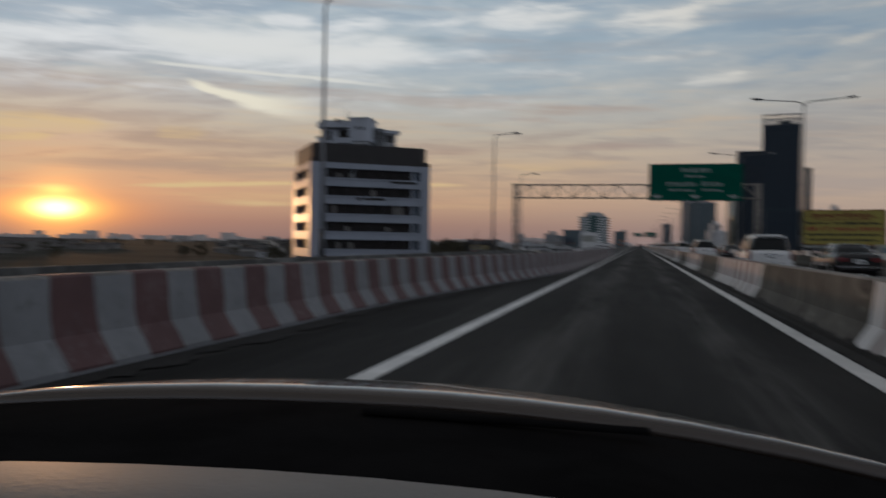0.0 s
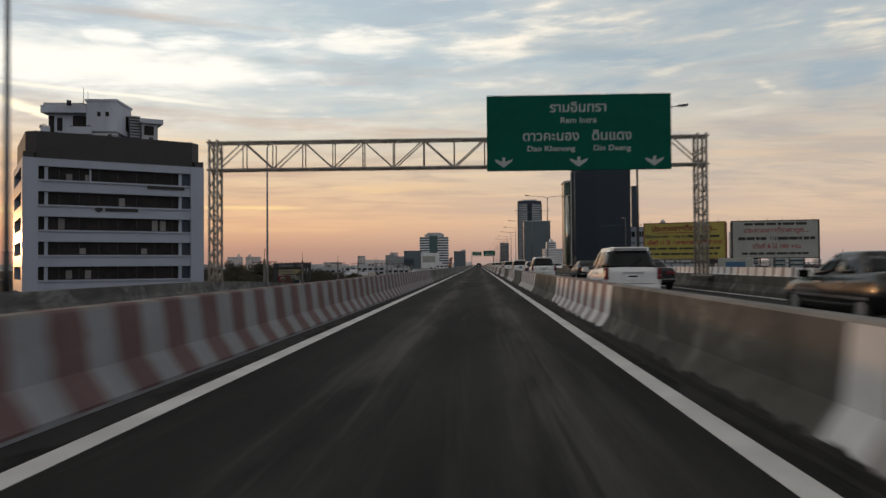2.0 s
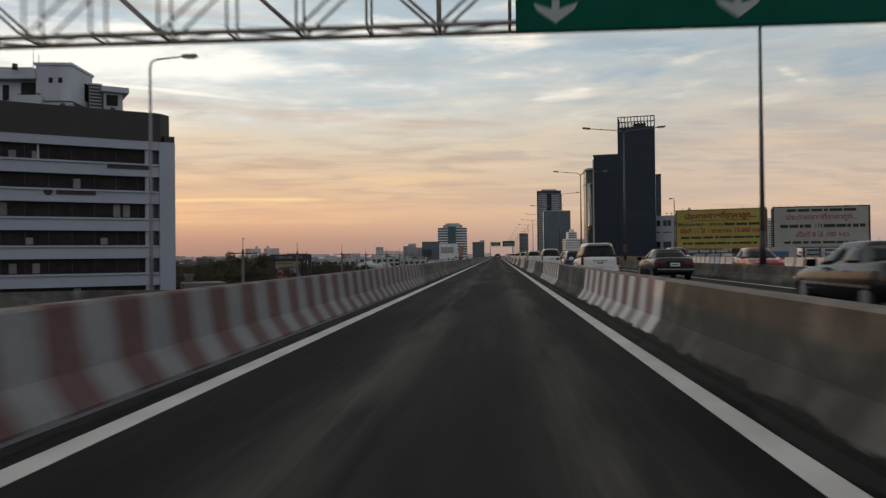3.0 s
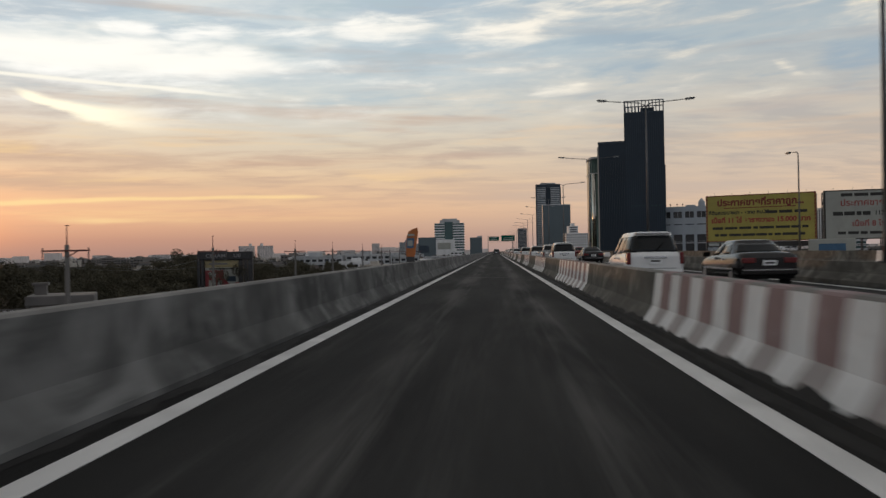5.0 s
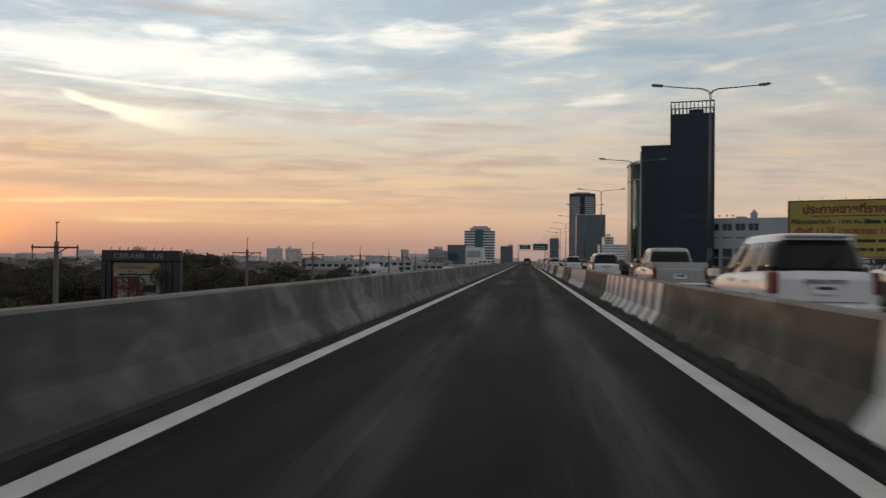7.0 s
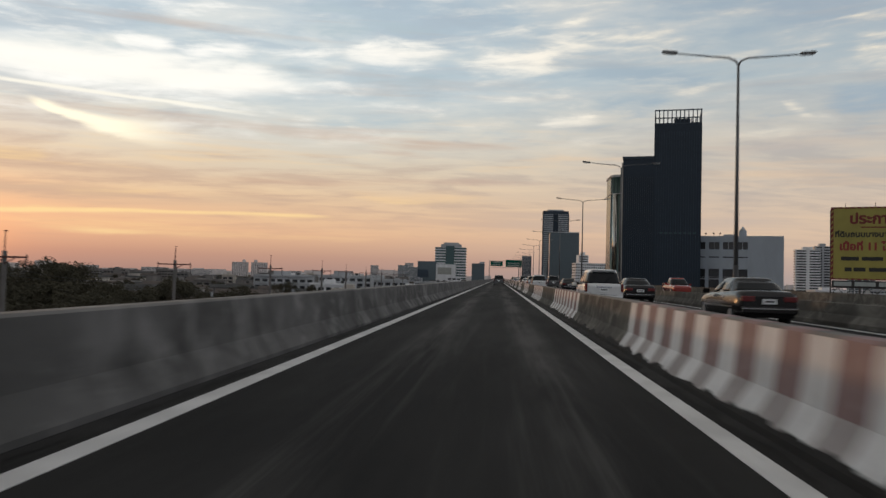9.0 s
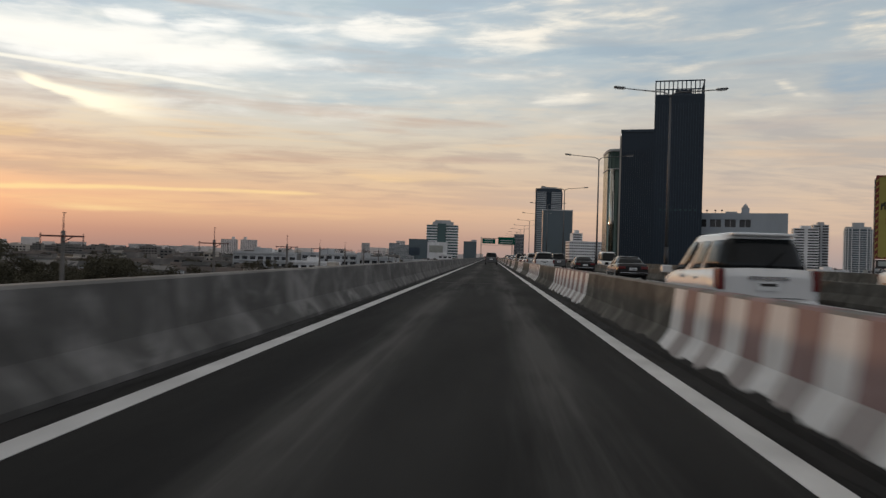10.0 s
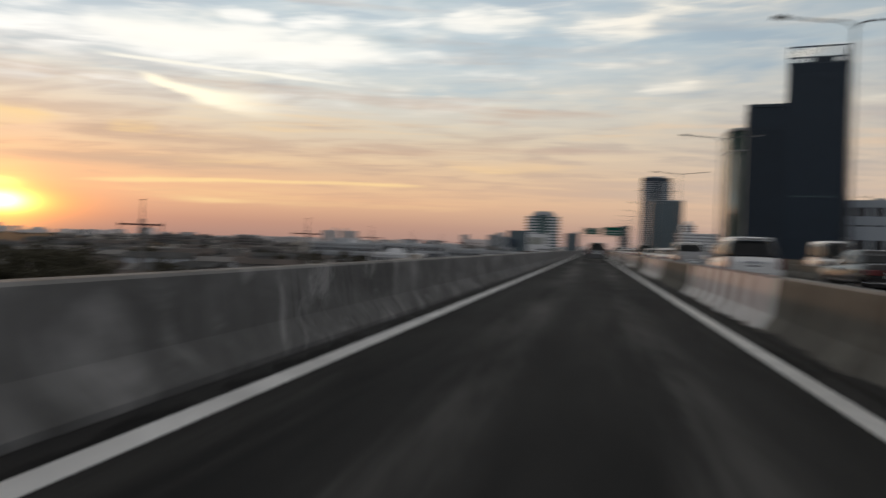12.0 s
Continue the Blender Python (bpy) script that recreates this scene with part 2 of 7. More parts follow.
    col = n.mix(n.math("MULTIPLY", n.step(cloud, 0.46, 0.78), high), col, white_col)
    glare = strokes(((38.0, 13.4, 12.5, 13.75, 0.95, 0.95, 0.55), (38.0, 13.9, 20.0, 14.2, 0.9, 0.9, 0.5)))
    col = n.mix(glare, col, (1.05, 1.02, 0.93, 1))
    # the sky dims overhead and away from the sunset
    dusk = n.math("MULTIPLY", n.math("SUBTRACT", 1.0, n.math("MULTIPLY", n.step(up, 22.0, 60.0), 0.3)), n.math("ADD", 1.15, n.math("MULTIPLY", n.step(flat, -0.5, 0.4), -0.15)))
    col = n.mix(1.0, col, n.add("ShaderNodeCombineColor", {0: dusk, 1: dusk, 2: dusk}).outputs[0], "MULTIPLY")
    # vapour trail
    a = Vector((-math.sin(radians(33.7)) * math.cos(radians(12.0)), math.cos(radians(33.7)) * math.cos(radians(12.0)), math.sin(radians(12.0))))
    b = Vector((-math.sin(radians(18.4)) * math.cos(radians(11.35)), math.cos(radians(18.4)) * math.cos(radians(11.35)), math.sin(radians(11.35))))
    side = a.cross(b).normalized()
    off = n.math("ABSOLUTE", n.math("ADD", n.vmath("DOT_PRODUCT", d, tuple(side)), n.math("MULTIPLY", n.math("SUBTRACT", fine, 0.5), 0.006)))
    trail = n.math("MULTIPLY", n.math("SUBTRACT", 1.0, n.step(off, 0.0006, 0.0034)), n.step(n.vmath("DOT_PRODUCT", d, tuple(a)), 0.958, 0.985))
    trail = n.math("MULTIPLY", trail, n.math("SUBTRACT", 1.0, n.step(az, 34.0, 36.5)))
    col = n.mix(n.math("MULTIPLY", trail, 0.95), col, (1.0, 0.96, 0.84, 1))
    # bright comet-shaped wisp under the trail
    da, de = n.math("SUBTRACT", az, 33.0), n.math("SUBTRACT", up, 11.03)
    along = n.math("DIVIDE", n.math("ADD", n.math("MULTIPLY", da, -0.9865), n.math("MULTIPLY", de, -0.1640)), 9.022)
    off2 = n.math("ADD", n.math("SUBTRACT", n.math("MULTIPLY", de, 0.9865), n.math("MULTIPLY", da, 0.1640)), n.math("MULTIPLY", n.math("SUBTRACT", fine, 0.5), 0.9))
    off2 = n.math("ADD", off2, n.math("MULTIPLY", n.math("MULTIPLY", along, n.math("SUBTRACT", 1.0, along)), 1.6))
    wide = n.math("ADD", 0.26, n.math("MULTIPLY", n.math("MAXIMUM", along, 0.0), 1.0))
    wisp = n.math("MULTIPLY", n.math("SUBTRACT", 1.0, n.step(n.math("DIVIDE", n.math("ABSOLUTE", off2), wide), 0.25, 1.0)), n.math("MULTIPLY", n.step(along, -0.03, 0.12), n.math("SUBTRACT", 1.0, n.step(along, 0.5, 1.2))))
    col = n.mix(n.math("MULTIPLY", wisp, 0.95), col, (1.2, 1.08, 0.82, 1))
    # the sun itself, low in haze, with its glow
    ang = n.math("MULTIPLY", n.math("ARCCOSINE", n.math("MINIMUM", sunward, 0.9999999)), 180 / math.pi)
    glow = n.math("POWER", 2.718, n.math("MULTIPLY", n.math("DIVIDE", ang, 2.8), -1.0))
    core = n.math("POWER", 2.718, n.math("MULTIPLY", n.math("POWER", n.math("DIVIDE", ang, 2.1), 2.0), -1.0))
    def oval(wide, tall, up_at):
        """A soft glow round the sun, wider than it is tall."""
        q = n.math("ADD", n.math("POWER", n.math("ABSOLUTE", n.math("DIVIDE", n.math("SUBTRACT", az, 41.1), wide)), 2.0), n.math("POWER", n.math("ABSOLUTE", n.math("DIVIDE", n.math("SUBTRACT", up, up_at), tall)), 2.0))
        return n.math("POWER", 2.718, n.math("MULTIPLY", q, -1.0))

    col = n.mix(1.0, col, n.mix(1.0, n.mix(glow, (0, 0, 0, 1), (0.3, 0.1, 0.0, 1)), n.mix(core, (0, 0, 0, 1), (0.9, 0.36, 0.02, 1)), "ADD"), "ADD")
    col = n.mix(n.math("MULTIPLY", oval(4.6, 1.25, 1.75), 0.8), col, (1.75, 0.62, 0.13, 1))
    col = n.mix(1.0, col, n.mix(oval(2.2, 0.7, 1.85), (0, 0, 0, 1), (2.2, 1.2, 0.2, 1)), "ADD")
    col = n.mix(1.0, col, n.mix(oval(1.0, 0.28, 3.05), (0, 0, 0, 1), (1.0, 0.55, 0.1, 1)), "ADD")
    col = n.mix(1.0, col, n.mix(oval(1.15, 0.5, 1.85), (0, 0, 0, 1), (4.5, 3.4, 1.2, 1)), "ADD")
    # below the horizon: dull ground light
    col = n.mix(n.step(up, -0.6, -0.1), lin(92, 80, 76), col)
    bg = n.add("ShaderNodeBackground", inputs={"Color": col, "Strength": 1.0})
    out = n.add("ShaderNodeOutputWorld")
    n.t.links.new(bg.outputs[0], out.inputs[0])


make_world()
sun = new("sun", bpy.data.lights.new("sun", "SUN"))
sun.data.energy, sun.data.angle, sun.data.color = 0.55, radians(1.0), (1.0, 0.52, 0.23)
sun.matrix_world = look((0, 0, 60), Vector((0, 0, 60)) - SUN_DIR)

# ---- materials ----
def surface(name, colour, rough=0.7, metal=0.0, spread=0.18, scale=1.2, bump=0.15, grain=40.0, spec=0.5, stains=0.0, stain_colour=(0.03, 0.028, 0.025, 1), streak=False):
    """A worn surface: two scales of colour change, stains and fine relief."""
    m = bpy.data.materials.new(name)
    m.use_nodes = True
    n = Nodes(m.node_tree)
    p = n.add("ShaderNodeTexCoord").outputs["Object"]
    if streak:
        p2 = n.vmath("MULTIPLY", p, (1.0, 1.0, 0.18))
    else:
        p2 = p
    big = n.noise(p2, scale, 5.0, 0.6, 0.4)
    small = n.noise(p, grain, 4.0, 0.6)
    rnd = n.add("ShaderNodeObjectInfo").outputs["Random"]
    c = colour if len(colour) == 4 else (*colour, 1)
    dark = tuple(v * (1 - spread) for v in c[:3]) + (1,)
    pale = tuple(min(1, v * (1 + spread)) for v in c[:3]) + (1,)
    col = n.mix(n.step(big, 0.32, 0.68), dark, pale)
    col = n.mix(n.math("MULTIPLY", n.step(small, 0.3, 0.75), 0.3), col, n.mix(0.5, col, pale))
    col = n.mix(n.math("MULTIPLY", rnd, 0.12), col, dark)
    if stains:
        spot = n.noise(n.vmath("MULTIPLY", p, (1.0, 1.0, 0.35)), scale * 2.3, 7.0, 0.68, 0.8)
        col = n.mix(n.math("MULTIPLY", n.step(spot, 0.5, 0.72), stains), col, stain_colour)
    b = n.add("ShaderNodeBsdfPrincipled", {"Base Color": col, "Metallic": metal, "Specular IOR Level": spec})
    n.put(b.inputs["Roughness"], n.math("ADD", rough - 0.08, n.math("MULTIPLY", big, 0.16), clamp=True))
    if bump:
        bp = n.add("ShaderNodeBump", {"Strength": bump, "Distance": 0.01, "Height": small})
        n.put(b.inputs["Normal"], bp.outputs[0])
    out = n.add("ShaderNodeOutputMaterial")
    n.t.links.new(b.outputs[0], out.inputs[0])
    return m


def asphalt_material():
    """Dark asphalt with pale polished wheel paths, patches and grit."""
    m = bpy.data.materials.new("asphalt")
    m.use_nodes = True
    n = Nodes(m.node_tree)
    p = n.add("ShaderNodeTexCoord").outputs["Object"]
    x, y, z = n.add("ShaderNodeSeparateXYZ", {0: p}).outputs
    long = n.vmath("MULTIPLY", p, (1.0, 0.06, 1.0))
    wander = n.math("MULTIPLY", n.math("SUBTRACT", n.noise(long, 0.5, 2.0), 0.5), 0.7)
    xs = n.math("ADD", x, wander)
    path1 = n.math("SUBTRACT", 1.0, n.step(n.math("ABSOLUTE", n.math("ADD", xs, 1.1)), 0.05, 0.55))
    path2 = n.math("SUBTRACT", 1.0, n.step(n.math("ABSOLUTE", n.math("SUBTRACT", xs, 0.75)), 0.05, 0.5))
    wheel = n.math("MAXIMUM", path1, path2)
    blotch = n.noise(n.vmath("MULTIPLY", p, (1.0, 0.14, 1.0)), 0.7, 6.0, 0.62, 0.2)
    streaks = n.noise(n.vmath("MULTIPLY", p, (6.0, 0.12, 1.0)), 1.0, 5.0, 0.6)
    grit = n.noise(p, 90.0, 3.0, 0.7)
    worn = n.math("MULTIPLY", wheel, n.math("ADD", n.step(blotch, 0.36, 0.7), n.math("MULTIPLY", n.step(streaks, 0.45, 0.7), 0.5)), clamp=True)
    col = n.mix(n.step(blotch, 0.3, 0.75), (0.014, 0.0138, 0.0136, 1), (0.036, 0.035, 0.0335, 1))
    haze = n.noise(n.vmath("MULTIPLY", p, (1.0, 0.05, 1.0)), 1.3, 6.0, 0.66, 0.3)
    col = n.mix(n.math("MULTIPLY", worn, 0.8), col, (0.105, 0.101, 0.095, 1))
    col = n.mix(n.math("MULTIPLY", n.step(haze, 0.5, 0.74), 0.4), col, (0.1, 0.097, 0.091, 1))
    col = n.mix(n.math("MULTIPLY", n.step(grit, 0.55, 0.8), 0.35), col, (0.13, 0.125, 0.12, 1))
    b = n.add("ShaderNodeBsdfPrincipled", {"Base Color": col, "Roughness": 0.9, "Specular IOR Level": 0.12})
    n.put(b.inputs["Normal"], n.add("ShaderNodeBump", {"Strength": 0.5, "Distance": 0.006, "Height": grit}).outputs[0])
    out = n.add("ShaderNodeOutputMaterial")
    n.t.links.new(b.outputs[0], out.inputs[0])
    return m


def concrete_material(name, pale, dark, blotches=0.6, scuffs=0.75):
    """Old cast concrete: grey-brown, sooty blotches, pale scuffs along its length."""
    m = bpy.data.materials.new(name)
    m.use_nodes = True
    n = Nodes(m.node_tree)
    p = n.add("ShaderNodeTexCoord").outputs["Object"]
    big = n.noise(n.vmath("MULTIPLY", p, (1.0, 0.5, 1.0)), 0.9, 6.0, 0.62, 0.7)
    drip = n.noise(n.vmath("MULTIPLY", p, (2.0, 2.2, 0.25)), 1.4, 5.0, 0.6, 0.3)
    scuff = n.noise(n.vmath("MULTIPLY", p, (1.0, 0.75, 0.8)), 0.95, 8.0, 0.66, 1.6)
    fine = n.noise(p, 28.0, 5.0, 0.65)
    col = n.mix(n.step(big, 0.3, 0.7), dark, pale)
    col = n.mix(n.math("MULTIPLY", n.step(drip, 0.5, 0.75), blotches), col, tuple(v * 0.45 for v in dark[:3]) + (1,))
    col = n.mix(n.math("MULTIPLY", n.step(scuff, 0.48, 0.68), scuffs), col, tuple(min(1, v * 2.1) for v in pale[:3]) + (1,))
    col = n.mix(n.math("MULTIPLY", fine, 0.25), col, tuple(v * 0.7 for v in pale[:3]) + (1,))
    b = n.add("ShaderNodeBsdfPrincipled", {"Base Color": col, "Roughness": 0.92, "Specular IOR Level": 0.12})
    n.put(b.inputs["Normal"], n.add("ShaderNodeBump", {"Strength": 0.35, "Distance": 0.012, "Height": n.math("ADD", fine, n.math("MULTIPLY", scuff, 0.6))}).outputs[0])
    out = n.add("ShaderNodeOutputMaterial")
    n.t.links.new(b.outputs[0], out.inputs[0])
    return m


def paint_material(name, colour, under, wear=0.5):
    """Road paint, dirty and flaking to the surface under it."""
    m = bpy.data.materials.new(name)
    m.use_nodes = True
    n = Nodes(m.node_tree)
    p = n.add("ShaderNodeTexCoord").outputs["Object"]
    big = n.noise(p, 1.1, 6.0, 0.65, 0.5)
    flake = n.noise(n.vmath("MULTIPLY", p, (1.0, 1.0, 0.6)), 9.0, 6.0, 0.7, 0.4)
    fine = n.noise(p, 45.0, 4.0, 0.6)
    col = n.mix(n.step(big, 0.3, 0.75), tuple(v * 0.72 for v in colour[:3]) + (1,), colour)
    col = n.mix(n.math("MULTIPLY", n.step(n.math("ADD", n.math("MULTIPLY", flake, 0.7), n.math("MULTIPLY", big, 0.3)), 0.52, 0.7), wear), col, under)
    col = n.mix(n.math("MULTIPLY", fine, 0.14), col, (0.1, 0.09, 0.08, 1))
    b = n.add("ShaderNodeBsdfPrincipled", {"Base Color": col, "Roughness": 0.72, "Specular IOR Level": 0.35})
    n.put(b.inputs["Normal"], n.add("ShaderNodeBump", {"Strength": 0.25, "Distance": 0.006, "Height": n.math("ADD", flake, fine)}).outputs[0])
    out = n.add("ShaderNodeOutputMaterial")
    n.t.links.new(b.outputs[0], out.inputs[0])
    return m


def lamp_material(name, colour, strength):
    m = bpy.data.materials.new(name)
    m.use_nodes = True
    n = Nodes(m.node_tree)
    b = n.add("ShaderNodeBsdfPrincipled", {"Base Color": colour, "Roughness": 0.25, "Emission Color": colour, "Emission Strength": strength})
    out = n.add("ShaderNodeOutputMaterial")
    n.t.links.new(b.outputs[0], out.inputs[0])
    return m


def gloss(name, colour, rough=0.12, metal=0.0, coat=0.0, spread=0.1, dusty=0.12, spec=0.5):
    """Car paint, glass seen from outside, enamel."""
    m = bpy.data.materials.new(name)
    m.use_nodes = True
    n = Nodes(m.node_tree)
    p = n.add("ShaderNodeTexCoord").outputs["Object"]
    big = n.noise(p, 0.9, 4.0, 0.6)
    dust = n.noise(p, 14.0, 5.0, 0.65)
    c = colour if len(colour) == 4 else (*colour, 1)
    col = n.mix(n.step(big, 0.3, 0.7), tuple(v * (1 - spread) for v in c[:3]) + (1,), c)
    col = n.mix(n.math("MULTIPLY", n.step(dust, 0.5, 0.8), dusty), col, (0.3, 0.27, 0.24, 1))
    b = n.add("ShaderNodeBsdfPrincipled", {"Base Color": col, "Metallic": metal, "Coat Weight": coat, "Coat Roughness": 0.05, "Specular IOR Level": spec})
    n.put(b.inputs["Roughness"], n.math("ADD", rough, n.math("MULTIPLY", dust, 0.1)))
    out = n.add("ShaderNodeOutputMaterial")
    n.t.links.new(b.outputs[0], out.inputs[0])
    return m


